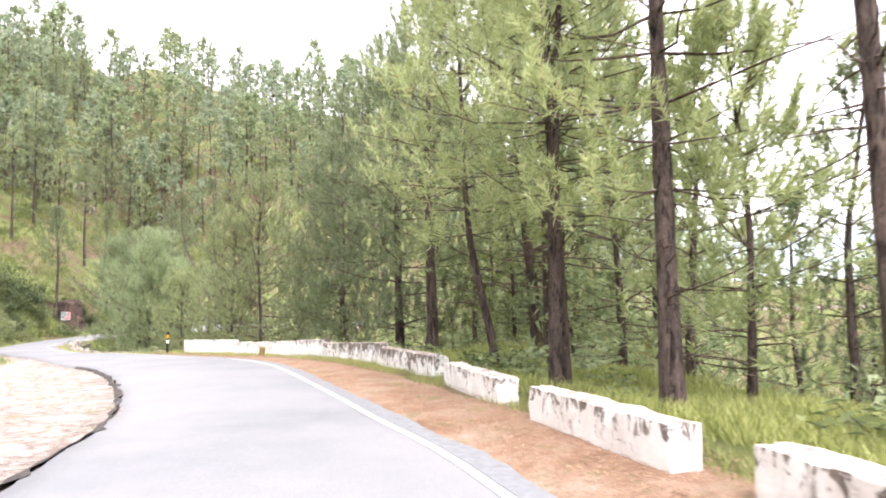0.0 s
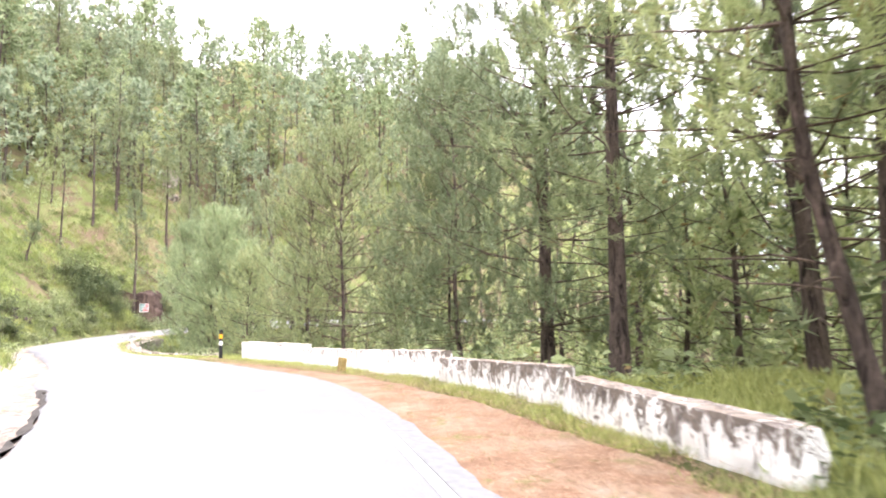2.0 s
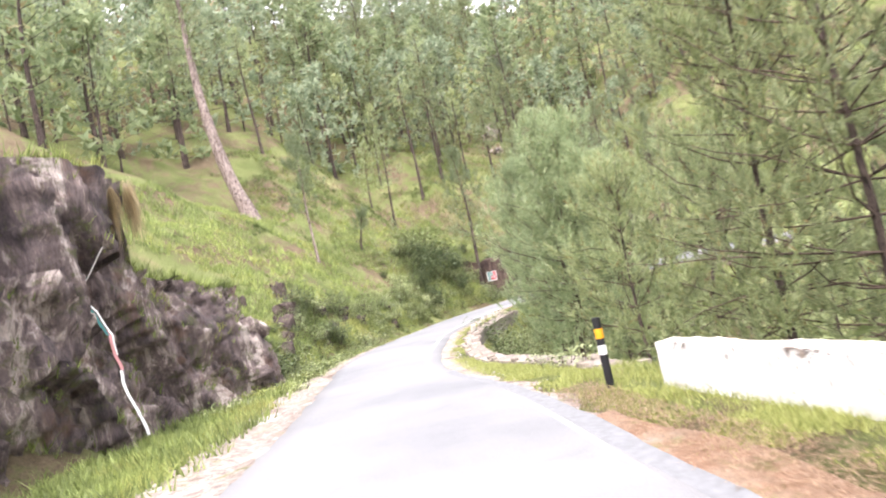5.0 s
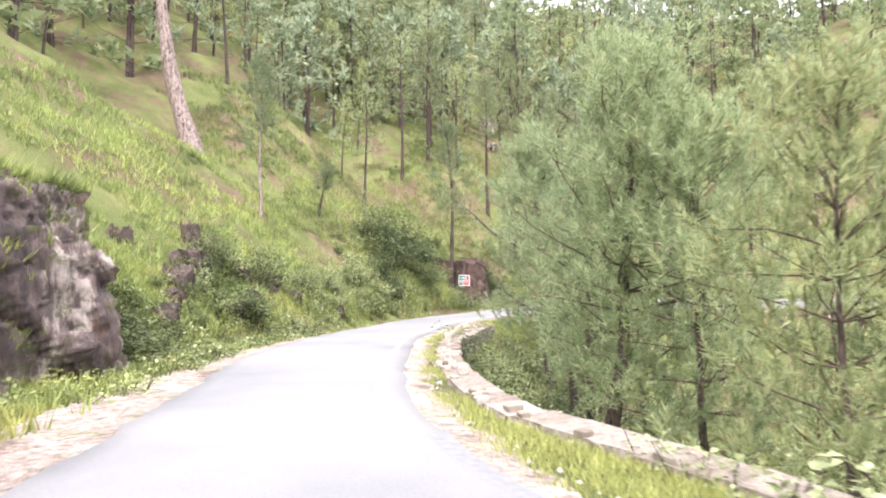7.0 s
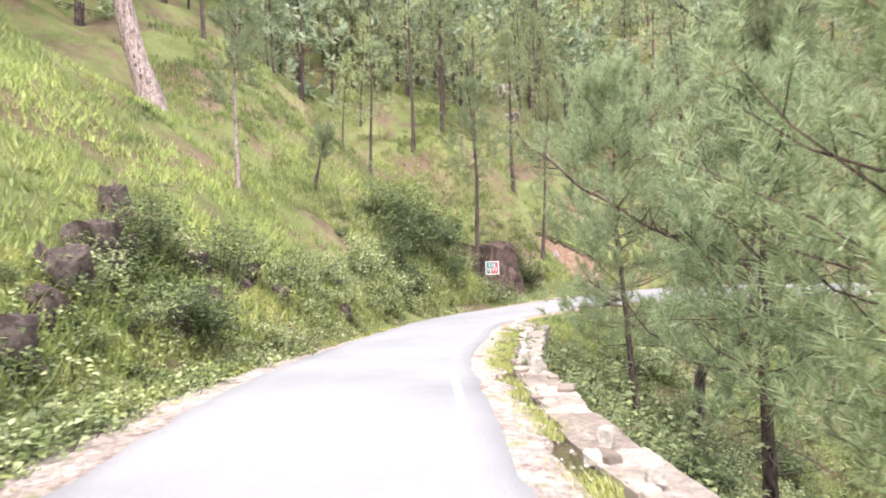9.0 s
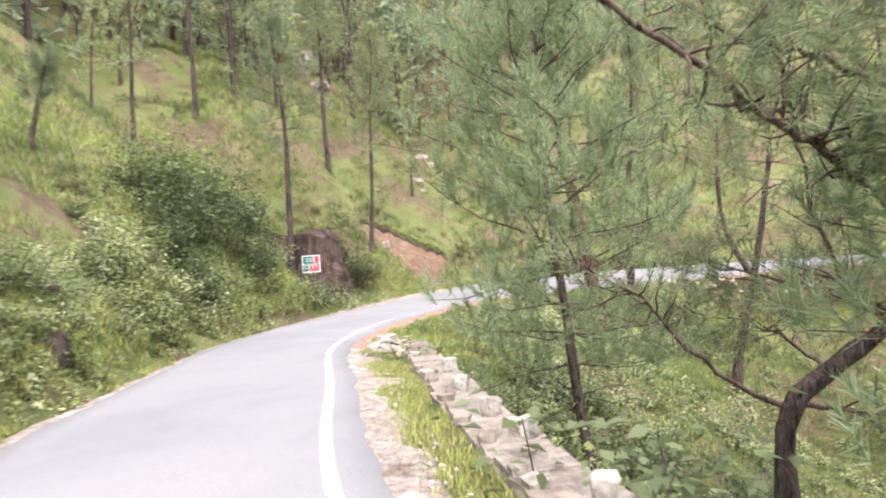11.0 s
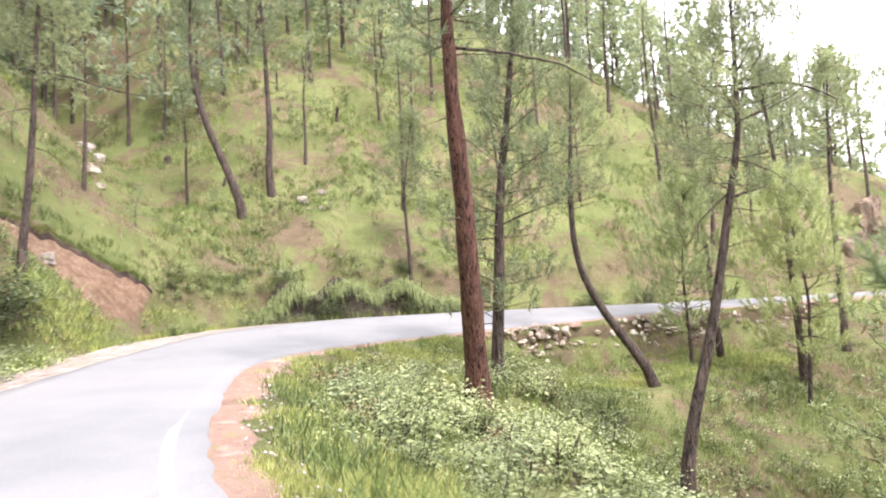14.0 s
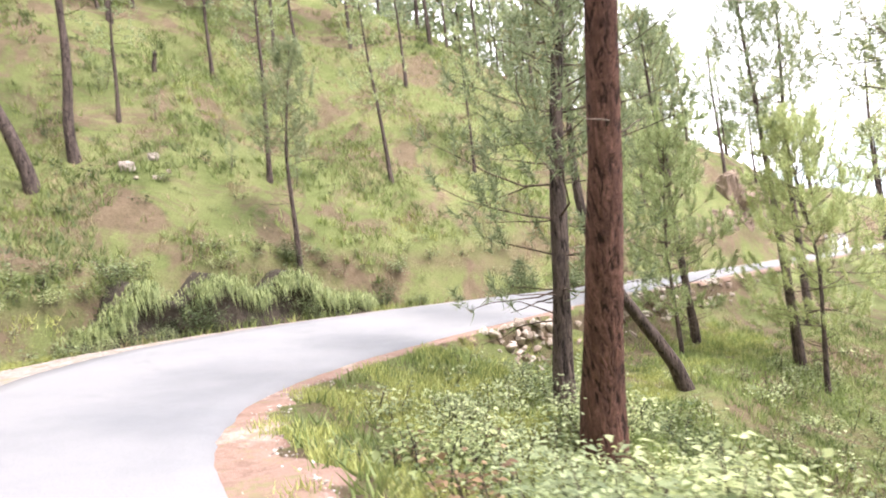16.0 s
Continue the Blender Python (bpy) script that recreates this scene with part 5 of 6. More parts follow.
    w = np.c_[way[i] * 0.008, 0 * i]
    b = np.arange(420)[:, None] * 5
    tagged(hold("hanging_roots", np_mesh("hanging_roots", np.stack([p - w, p + w, mid + w, mid - w, tip], 1).reshape(-1, 3), np.vstack([b + [0, 1, 2], b + [0, 2, 3], b + [3, 2, 4]]), DRY_GRASS)), "dry roots and grass hanging over the rock edge", "roots", "", "stuff")
    # an old painted notice on the edge of the rock, worn to streaks of white, teal and pink
    sign = empty("painted_streak", 0, 0, 0)
    i0 = int(0.203 * n)
    brow = np.convolve(np.pad(off[i0 - 4 : i0 + 6, :60].min(0), 4, "edge"), np.ones(9) / 9, "valid") - 0.05
    edge = np.c_[base[i0] + back[i0] * brow[:, None], z[i0, :60]]
    for name, mat, lo, hi, a, b in (("white_streak", WHITE, 6, 19, 0, 2), ("pink_field", PINK, 19, 27, 1, 3), ("white_edge", WHITE, 22, 33, 3, 4), ("teal_field", TEAL, 26, 38, 0, 2), ("white_crest", WHITE, 33, 43, 2, 3)):
        g = np.stack([edge[lo : hi + 1] + np.r_[way[i0], 0] * 0.06 * (k - 2 + 0.5 * np.sin(0.7 * np.arange(lo, hi + 1)))[:, None] for k in range(a, b + 1)])
        hold(name, np_mesh(name, *sheet(g), mat), sign)
    tagged(sign, "worn streak of white, teal and pink paint on rock", "painted notice")


cliff()


# the painted rock in the bend
def painted_rock():
    ob = boulder("painted_boulder", (3.5, 3.6, 3.7), BROWN_ROCK, None, -44.3, 78.45, 0.95, 21, 12, 0.3, 24, "")
    # the cleft face that carries the notice
    right, face = Vector((0.9135, 0.4067, 0)), Vector((-0.4067, 0.9135, 0))
    foot = Vector((-42.95, 77.05, 1.45))
    turned = ob.matrix_basis.inverted()
    for v in ob.data.vertices:
        p = ob.matrix_basis @ v.co
        deep = (p - foot).dot(face)
        wide = (p - foot).dot(right)
        if deep < 0.9 and abs(wide + 0.5) < 1.6:
            rough = 0.09 * noise.noise(p * 1.6) + 0.05 * noise.noise(p * 5.0) if abs(wide) > 0.5 or abs(p.z - 1.45) > 0.5 else 0.0
            v.co = turned @ (p + face * (0.055 + rough + 0.1 * max(0.0, abs(wide) - 0.5) ** 2 - deep))
    tagged(ob, "dark roadside rock carrying a small painted notice", "boulder")
    sign = empty("painted_sign", -42.95, 77.05, 1.45, 24)
    def plate(name, mat, w, h, x, z, y, t=0.02):
        bm = bmesh.new()
        bmesh.ops.create_cube(bm, size=1.0)
        bmesh.ops.scale(bm, vec=(w, t, h), verts=bm.verts)
        bmesh.ops.bevel(bm, geom=bm.edges, offset=0.004, segments=1, affect="EDGES")
        o = part(name, bm, mat, sign)
        o.location = (x * 0.88, y, z * 0.88)
        o.scale = (0.88, 1, 0.88)
    plate("border", WHITE, 1.0, 0.98, 0, 0, 0.02, 0.05)
    plate("upper_field", TEAL, 0.58, 0.42, -0.15, 0.23, -0.015)
    plate("lower_field", TEAL, 0.30, 0.40, -0.29, -0.21, -0.015)
    plate("upper_corner", RED, 0.27, 0.42, 0.30, 0.23, -0.015)
    plate("lower_corner", RED, 0.55, 0.40, 0.165, -0.21, -0.015)
    for x, w in ((-0.22, 0.16), (-0.02, 0.14), (0.15, 0.1)):
        plate("writing", WHITE, w, 0.035, x, 0.31, -0.03)
        plate("writing", WHITE, 0.04, 0.2, x + w * 0.3, 0.21, -0.03)
        plate("writing", WHITE, w * 0.6, 0.04, x - 0.03, 0.16, -0.03)
    for x, w in ((-0.32, 0.14), (-0.14, 0.16), (0.06, 0.14), (0.25, 0.14)):
        plate("writing", WHITE, w, 0.035, x, -0.07, -0.03)
        plate("writing", WHITE, 0.04, 0.2, x + w * 0.2, -0.17, -0.03)
        plate("writing", WHITE, w * 0.6, 0.035, x, -0.24, -0.03)
    tagged(sign, "small teal and red notice with a white border on dark rock", "sign")


painted_rock()


# rubble wall that carries the far side of the bend
def rubble_wall():
    k0, k1 = FAR_WALL
    cols = [offset(RIGHT, d, dz, k0, k1) for d, dz in ((0.1, -0.06), (0.5, -0.10), (0.62, -0.5), (0.75, -1.1), (0.9, -2.2))]
    ob = strip("rubble_wall", cols, GROUND, "loose pale rubble wall carrying the far road", "retaining wall")
    r = random.Random(9)
    meshes = []
    for k in range(6):
        bm = bmesh.new()
        bmesh.ops.create_icosphere(bm, subdivisions=1, radius=0.5)
        lumpy(bm, 0.3, 1.6, 7.0 * k)
        me = bpy.data.meshes.new("stone")
        bm.to_mesh(me)
        bm.free()
        me.materials.append(RUBBLE)
        meshes.append(me)
    for i in range(260):
        f = r.gauss(0.2, 0.07) if i % 3 == 0 else r.gauss(0.66, 0.13)
        j = min(k1 - 1, max(k0, int(k0 + (k1 - k0) * f)))
        h = r.random() ** 0.7
        p = offset(RIGHT, 0.45 + 0.45 * h, 0.0)[j]
        s = hold("stone", r.choice(meshes), ob)
        big = r.uniform(0.12, 0.34)
        s.matrix_basis = pose(p[0] + r.uniform(-0.2, 0.2), p[1] + r.uniform(-0.1, 0.1), p[2] - 0.05 - 1.5 * h * h, r.uniform(0, 360), r.uniform(0, 40), r.uniform(0, 360)) @ Matrix.Diagonal((big * 1.3, big, big * 0.7, 1))


rubble_wall()


# rocks in the bank
BANK_ROCKS = [(-33.6, 44.0, 0.8, 1.2), (-34.9, 45.4, 0.9, 1.5), (-35.4, 46.3, 0.7, 1.0), (-35.9, 48.6, 0.6, 0.8), (-37.4, 47.4, 0.7, 1.3), (-36.6, 50.9, 0.5, 0.7), (-37.6, 53.4, 0.5, 0.7),
              (-31.6, 42.2, 0.7, 0.8), (-38.9, 57.2, 0.5, 0.6), (-32.6, 43.2, 0.6, 0.7), (-33.4, 46.2, 0.5, 0.9), (-34.6, 48.0, 0.5, 0.7), (-36.0, 51.6, 0.5, 0.8), (-35.6, 49.8, 0.4, 0.5), (-37.2, 55.6, 0.5, 0.7), (-30.6, 40.9, 0.7, 0.7), (-36.0, 43.6, 0.6, 0.9)]
for i, (x, y, w, h) in enumerate(BANK_ROCKS):
    ob = boulder("boulder", (w, 0.8 * w, h), CRAG, None, x, y, ground_z(x, y) - 0.12 * h, 60 + i, 7, 0.32, 40 * i)
    tagged(ob, "dark rock sticking out of the overgrown bank", "boulder", "rocks in the bank")
for i, (x, y, w, h) in enumerate([(6.0, 99.4, 1.8, 2.0), (9.0, 100.2, 2.4, 3.0), (11.5, 100.8, 2.6, 3.6), (14.0, 101.0, 2.2, 2.6), (2.5, 98.6, 1.4, 1.4), (10.4, 101.8, 2.4, 4.4)]):
    ob = boulder("boulder", (0.8 * w, 0.6 * w, 0.7 * h), EARTH_ROCK, None, x, y, ground_z(x, y) - 0.05 * h, 80 + i, 7, 0.4, 50 * i)
    tagged(ob, "broken brown rock on the cut slope above the far road", "boulder", "rocks above the far road")
for i, (x, y, w) in enumerate([(-53.5, 100.5, 1.6), (-51.5, 98.0, 1.1), (-55.5, 104.0, 2.2), (-45.6, 105.6, 1.0), (-44.4, 104.6, 0.7), (-32.4, 99.4, 0.5), (-31.2, 100.3, 0.4), (-41.8, 84.8, 0.5)]):
    ob = boulder("boulder", (w, 0.8 * w, 0.7 * w), PALE_ROCK, None, x, y, ground_z(x, y) + 0.2 * w, 95 + i, 3, 0.24, 70 * i)
    tagged(ob, "pale rock lying on the grassy hillside", "boulder", "rocks on the hillside")


def cut_bank():
    """The undercut foot of the hill along the outside of the bend, its shade put into the earth's colour, with grass
    hanging over it.
    """
    k0 = int(np.argmin(np.hypot(LEFT[:, 0] + 35.4, LEFT[:, 1] - 88.9)))
    k1 = int(np.argmin(np.hypot(LEFT[:, 0] + 21.5, LEFT[:, 1] - 93.0)))
    t = np.linspace(0, 1, k1 - k0)
    fade = np.clip(np.minimum(t / 0.3, (1 - t) / 0.4), 0.0, 1)
    fade = fade * fade * (3 - 2 * fade) * (0.8 + 0.2 * np.sin(31 * t))
    cols = []
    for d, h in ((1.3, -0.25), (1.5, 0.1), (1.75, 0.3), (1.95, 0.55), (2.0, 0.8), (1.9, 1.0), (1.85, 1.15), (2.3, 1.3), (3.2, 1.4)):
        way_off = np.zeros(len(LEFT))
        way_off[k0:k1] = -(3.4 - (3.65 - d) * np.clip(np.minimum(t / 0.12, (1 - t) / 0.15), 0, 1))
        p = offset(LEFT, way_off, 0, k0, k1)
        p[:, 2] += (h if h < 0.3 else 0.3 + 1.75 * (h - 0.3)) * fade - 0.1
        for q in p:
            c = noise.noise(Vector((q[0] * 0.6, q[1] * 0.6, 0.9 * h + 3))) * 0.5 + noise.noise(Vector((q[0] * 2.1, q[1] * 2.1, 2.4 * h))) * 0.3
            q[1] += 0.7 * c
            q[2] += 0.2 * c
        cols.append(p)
    # near-black earth stands in for the shade under the overhang
    strip("cut_bank", cols[::-1], rough_stone("damp_shaded_earth", (0.012, 0.011, 0.009), (0.075, 0.06, 0.045)), "undercut earth bank at the outside of the bend, shade painted dark", "bank")
    r = np.random.default_rng(71)
    lip = cols[6]
    i, f = r.integers(0, len(lip) - 1, 1500), r.random((1500, 1))
    root = lip[i] * (1 - f) + lip[i + 1] * f + np.c_[r.normal(0, 0.2, 1500), r.uniform(-0.1, 0.6, 1500), r.uniform(-0.25, 0.1, 1500)]
    clump = np.array([wob(p[0], p[1], 0.75, 4.4) + 0.6 * wob(p[0], p[1], 2.1, 8.3) for p in root]) > -0.45
    root, i = np.repeat(root[clump], 4, 0), np.repeat(i[clump], 4)
    n = len(root)
    root[:, :2] += r.normal(0, 0.07, (n, 2))
    out = np.c_[OUT[k0 + i], np.zeros(n)]
    mid = root + out * r.uniform(0.05, 0.3, (n, 1)) + np.array([0, 0, 1.0]) * r.uniform(0.02, 0.25, (n, 1)) + r.normal(0, 0.06, (n, 3))
    tip = mid + out * r.uniform(0.02, 0.2, (n, 1)) - np.array([0, 0, 1.0]) * r.uniform(0.15, 0.7, (n, 1)) + r.normal(0, 0.05, (n, 3))
    side = np.c_[RUN[k0 + i], np.zeros(n)] * 0.012
    v = np.stack([root - side, root + side, mid + side, mid - side, tip], 1).reshape(-1, 3)
    b = np.arange(n)[:, None] * 5
    f = np.vstack([b + [0, 1, 2], b + [0, 2, 3], b + [3, 2, 4]])
    tagged(hold("hanging_grass", np_mesh("hanging_grass", v, f, LEAF)), "long grass hanging over the cut bank", "grass", "", "stuff")


cut_bank()


# the slip of bare earth on the bank beyond the painted rock
SLIP, SLIP_WAY = np.array((-43.6, 84.9)), np.array((0.772, 0.635))
NOTICE = np.array((-42.95, 77.05))  # nothing grows on the painted rock's face
SLIP_DOWN = np.array((0.635, -0.772))


def slip_depth(s):
    """How far down the slope the bare earth reaches, along its upper edge."""
    return np.interp(s, (0.2, 1.2, 2.6, 4.2, 5.8), (0.0, 1.5, 2.2, 1.5, 0.1))


def in_slip(pts):
    s, q = (pts - SLIP) @ SLIP_WAY, (pts - SLIP) @ SLIP_DOWN
    u, v = (pts - NOTICE) @ (0.9135, 0.4067), (pts - NOTICE) @ (-0.4067, 0.9135)
    return (q > -0.1) & (q < slip_depth(s) - 0.1) & (s > 0.2) & (s < 5.8) | (abs(u + 0.1) < 1.2) & (v > -1.7) & (v < 0.6)


def slip():
    n, m = 48, 18
    s = np.linspace(0.2, 5.8, n)
    wav = np.array([0.18 * wob(a, 0, 1.3, 2.2) + 0.08 * wob(a, 0, 4.0, 5.1) for a in s])
    rows = []
    for f in np.linspace(0, 1, m):
        q = wav * (1 - f) + f * (slip_depth(s) + 2.2 * wav) + 0.02
        p = SLIP + s[:, None] * SLIP_WAY + q[:, None] * SLIP_DOWN
        z = ground_at(p)[0] + 0.16 - 0.1 * f * f + np.array([0.09 * wob(a, b, 2.2, 6.3) + 0.05 * wob(a, b, 6, 2.3) for a, b in p])
        z -= 0.3 * (f > 0.96)
        rows.append(np.c_[p, z])
    k = Mat("bare_brown_earth", 0.95, 0.1)
    soil = k.ramp(k.noise(3, 8, 0.75), [(0.3, (0.12, 0.075, 0.05)), (0.5, (0.24, 0.155, 0.105)), (0.68, (0.36, 0.265, 0.195))])
    k.colour(k.mix(1.0, soil, k.ramp(k.noise(20, 6, 0.8), [(0.3, 0.6), (0.7, 1.25)]), "MULTIPLY")).bump(k.noise(9, 8, 0.8), 1.0, 0.08)
    strip("earth_slip", rows, k.m, "bare brown earth slip under a turf edge", "bank")
    # the torn turf edge
    lip = []
    for q, h in ((0.10, 0.02), (0.12, 0.12), (0.02, 0.2), (-0.2, 0.24), (-0.6, 0.15), (-0.9, -0.1)):
        p = SLIP + s[:, None] * SLIP_WAY + (q + wav + 0.05 * np.sin(9 * s))[:, None] * SLIP_DOWN
        fade = np.clip(np.minimum(s - 0.2, 5.8 - s) / 0.8, 0, 1)
        lip.append(np.c_[p, ground_at(p)[0] + h * fade + 0.1])
    strip("turf_edge", lip[:3][::-1], BROWN_ROCK, "dark torn soil edge above the earth slip", "bank")
    strip("turf_edge", lip[2:][::-1], GROUND, "grassy turf above the earth slip", "bank")
    r = np.random.default_rng(77)
    i = r.integers(0, n - 1, 1600)
    p = lip[2][i] * (1 - r.random((1600, 1))) + lip[3][i] * r.random((1600, 1))
    p = lip[3][i] + (lip[2][i] - lip[3][i]) * r.random((1600, 1)) + np.c_[SLIP_WAY * r.uniform(-0.1, 0.1, (1600, 1)), 0 * i]
    h = r.uniform(0.12, 0.34, (1600, 1))
    tip = p + np.c_[SLIP_DOWN * r.uniform(0.1, 0.9, (1600, 1)), r.uniform(-0.3, 0.8, 1600)] * h
    w = np.c_[SLIP_WAY * 0.014 * np.ones((1600, 1)), 0 * i]
    tagged(hold("hanging_grass", np_mesh("hanging_grass", np.stack([p - w, p + w, tip], 1).reshape(-1, 3), np.arange(4800).reshape(-1, 3), GRASS)), "grass hanging over the torn turf edge", "grass", "", "stuff")


slip()


def stump(x, y, high, wide, seed, lean):
    """A broken-off pine stump with a splintered top and root flare."""
    r = np.random.default_rng(seed)
    f = np.linspace(0, 1, 7)
    path = np.stack([lean * f * high, 0.1 * f * high, f * high - 0.2], 1)
    v, q = tube(path, wide * (0.8 + 0.7 * np.exp(-4 * f)), 10)
    v[-10:, 2] += r.uniform(-0.35, 0.25, 10) * min(high, 0.8)
    v += r.normal(0, 0.012, v.shape)
    q = np.vstack([q[:, [0, 1, 2]], q[:, [0, 2, 3]], [[60, 60 + i, 61 + i] for i in range(1, 9)]])
    ob = hold("tree_stump", np_mesh("tree_stump", v, q, BARK))
    ob.matrix_basis = pose(x, y, ground_z(x, y), 0, 0, seed * 40)
    tagged(ob, "dark broken pine stump on the grassy hillside", "tree stump", "stumps on the hillside")


for x, y, h, w, seed, lean in ((-29.2, 109.5, 1.1, 0.13, 3, -0.3), (-31.0, 116.0, 1.6, 0.10, 4, 0.1), (-40.6, 106.2, 0.5, 0.28, 5, 0.2), (-33.4, 112.6, 1.4, 0.08, 6, 0.2), (-37.0, 103.0, 0.6, 0.12, 7, 0.1)):
    stump(x, y, h, w, seed, lean)
SAPS = [pine(rng, BARK, PALE_NEEDLES, h, 0.03, 0.3, 0.55, 0.3, 3, 2, 26, 0.2, 0.016, (), 0, 5, 2, 3, 0.8, shoot=0.25) for h in (1.6, 2.4)]
for x, y in ((-28.0, 100.3), (-32.0, 107.1), (-32.4, 106.7), (-27.2, 103.4), (-25.2, 99.6), (-37.2, 99.4), (-30.2, 104.6), (-23.4, 102.6), (-44.6, 90.4), (-40.4, 93.0), (-45.2, 64.8), (-47.4, 70.2)):
    stand(SAPS, x, y, "thin young pine sapling on the grassy hillside", "saplings on the hillside", 0.7, 1.2)
for i, (x, y, w) in enumerate([(-31.4, 99.0, 0.3), (-30.8, 99.5, 0.25), (-43.0, 95.9, 0.9), (-42.4, 95.2, 0.5), (-32.2, 98.8, 0.22)]):
    ob = boulder("boulder", (w, 0.6 * w, 0.5 * w), CREAM_STONE, None, x, y, ground_z(x, y) + 0.15 * w, 120 + i, 3, 0.26, 70 * i)
    tagged(ob, "small cream rock lying in the hillside grass", "boulder", "rocks on the hillside")


# ---- bushes ----
def bush(rng, wide, high, leaves, size, stems=14):
    """Stems with pointed leaves all over them, uneven in outline."""
    pile, spots, ways = Pile(), [], []
    for _ in range(stems):
        az, r = rng.uniform(0, 6.28), wide * math.sqrt(rng.random()) * 0.5
        root = np.array([r * math.cos(az) * 0.6, r * math.sin(az) * 0.6, -0.1])
        ln = high * rng.uniform(0.55, 1.1)
        d = unit(np.array([math.cos(az) * 0.5 * r / wide * 2, math.sin(az) * 0.5 * r / wide * 2, 1.0]))
        pts = [root]
        for _ in range(2):
            d = unit(d + rng.normal(0, 0.2, 3))
            pts.append(pts[-1] + d * ln / 2)
        pts = np.array(pts)
        pile.add(tube(pts, np.linspace(0.012, 0.004, 3), 3))
        for _ in range(max(3, leaves // stems)):
            g = rng.uniform(0.15, 1.0) ** 0.8
            spots.append(np.array([np.interp(g * 2, np.arange(3), pts[:, a]) for a in range(3)]) + rng.normal(0, 0.13 * wide, 3) * np.array([1, 1, 0.6]))
            ways.append(unit(np.array([*rng.normal(0, 1, 2), rng.uniform(-0.2, 0.5)])))
    spots, ways = np.array(spots), np.array(ways)
    n = len(spots)
    ln = size * rng.uniform(0.6, 1.3, (n, 1))
    side = unit(np.cross(ways, np.array([0, 0, 1.0]) + rng.normal(0, 0.35, (n, 3)))) * ln * 0.3
    mid = spots + ways * ln * 0.45 + np.array([0, 0, 0.03]) * ln
    tip = spots + ways * ln - np.array([0, 0, 0.25]) * ln
    v = np.stack([spots, mid + side, tip, mid - side], 1).reshape(-1, 3)
    q = np.arange(n * 4).reshape(-1, 4)
    return [(np.vstack(pile.v), np.vstack(pile.f), 0), (v, q, 1)]


def bush_kind(mat, *args, **kw):
    stems, leaves = bush(rng, *args, **kw)
    top = new("bush")
    top.empty_display_size = 0.2
    tagged(hold("branch_work", np_mesh("branch_work", *stems[:2], BARK, True), top), kind="stuff")
    tagged(hold("foliage", np_mesh("foliage", *leaves[:2], mat), top), kind="stuff")
    return top


BUSHES = [bush_kind(LEAF, 1.1, 0.7, 520, 0.085), bush_kind(LEAF, 1.4, 0.9, 640, 0.095), bush_kind(LEAF, 0.8, 0.55, 380, 0.075)]
PALES = [bush_kind(GREY_LEAF, 1.2, 0.75, 560, 0.085), bush_kind(GREY_LEAF, 1.5, 0.95, 680, 0.09), bush_kind(GREY_LEAF, 0.9, 0.6, 420, 0.075)]
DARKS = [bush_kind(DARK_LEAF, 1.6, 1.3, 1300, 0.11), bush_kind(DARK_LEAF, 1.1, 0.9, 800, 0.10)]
BROADS = [bush_kind(LEAF, 1.0, 0.7, 460, 0.095, stems=14), bush_kind(LEAF, 0.8, 0.55, 340, 0.085, stems=12)]


def set_bush(kinds_here, x, y, label, group, lo=0.7, hi=1.3):
    k = PICK.choice(kinds_here)
    m = pose(x, y, ground_z(x, y), 0, 0, PICK.uniform(0, 360)) @ Matrix.Scale(PICK.uniform(lo, hi), 4)
    if k.name not in USED:
        USED.add(k.name)
        k.matrix_basis = m
    else:
        k = copy_thing(k, m)
    tagged(k, label, "bush", group)


def thicket(count, xs, ys, keep, kinds_here, label, group, lo=0.7, hi=1.3):
    pts = np.array([(PICK.uniform(*xs), PICK.uniform(*ys)) for _ in range(count * 14)])
    d = ground_at(pts)[1]
    good = [tuple(p) for p, e in zip(pts, d) if keep(p[0], p[1], e)][:count]
    for x, y in good:
        set_bush(kinds_here, x, y, label, group, lo, hi)


thicket(80, (-36, -24), (62, 84), lambda x, y, e: 2.2 < e < 8, PALES + BUSHES + BROADS + PALES, "pale green leafy shrub on the slope below the bend", "shrubs below the bend")
thicket(48, (-31, -12), (38, 66), lambda x, y, e: 1.9 < e < 13, BUSHES + DARKS + PALES[:1], "leafy green shrub below the low wall", "shrubs below the wall")
thicket(58, (-47, -31), (44, 82), lambda x, y, e: -3.8 < e < -0.9, BUSHES + PALES + PALES, "leafy roadside shrub at the foot of the bank", "shrubs on the bank")
thicket(46, (-48, -39), (60, 81), lambda x, y, e: -6 < e < -1.0, DARKS + PALES + BUSHES, "leafy dark shrub crowding the bank below the pines", "shrubs on the bank", 0.9, 1.5)
thicket(5, (-47, -40), (64, 74), lambda x, y, e: -6 < e < -1.2, DARKS, "dark green bush on the bank near the painted rock", "dark bushes on the bank", 0.9, 1.4)
thicket(16, (-40, -28), (38, 52), lambda x, y, e: -4.4 < e < -1.6, BUSHES + DARKS, "roadside shrub among rocks on the bank", "shrubs on the bank", 0.6, 1.0)
thicket(34, (-40, -10), (84, 100), lambda x, y, e: -3.0 < e < -0.9, BUSHES + DARKS + PALES, "low shrub at the foot of the far bank", "shrubs on the far bank", 0.5, 0.9)
for x, y in ((-43.2, 68.4), (-44.2, 69.8), (-47.2, 79.4), (-44.6, 80.2), (-46.2, 76.6), (-43.0, 80.6)):  # round the painted rock as well
    set_bush(DARKS, x, y, "large dark green bush overhanging the bank", "dark bushes on the bank", 1.5, 2.0)


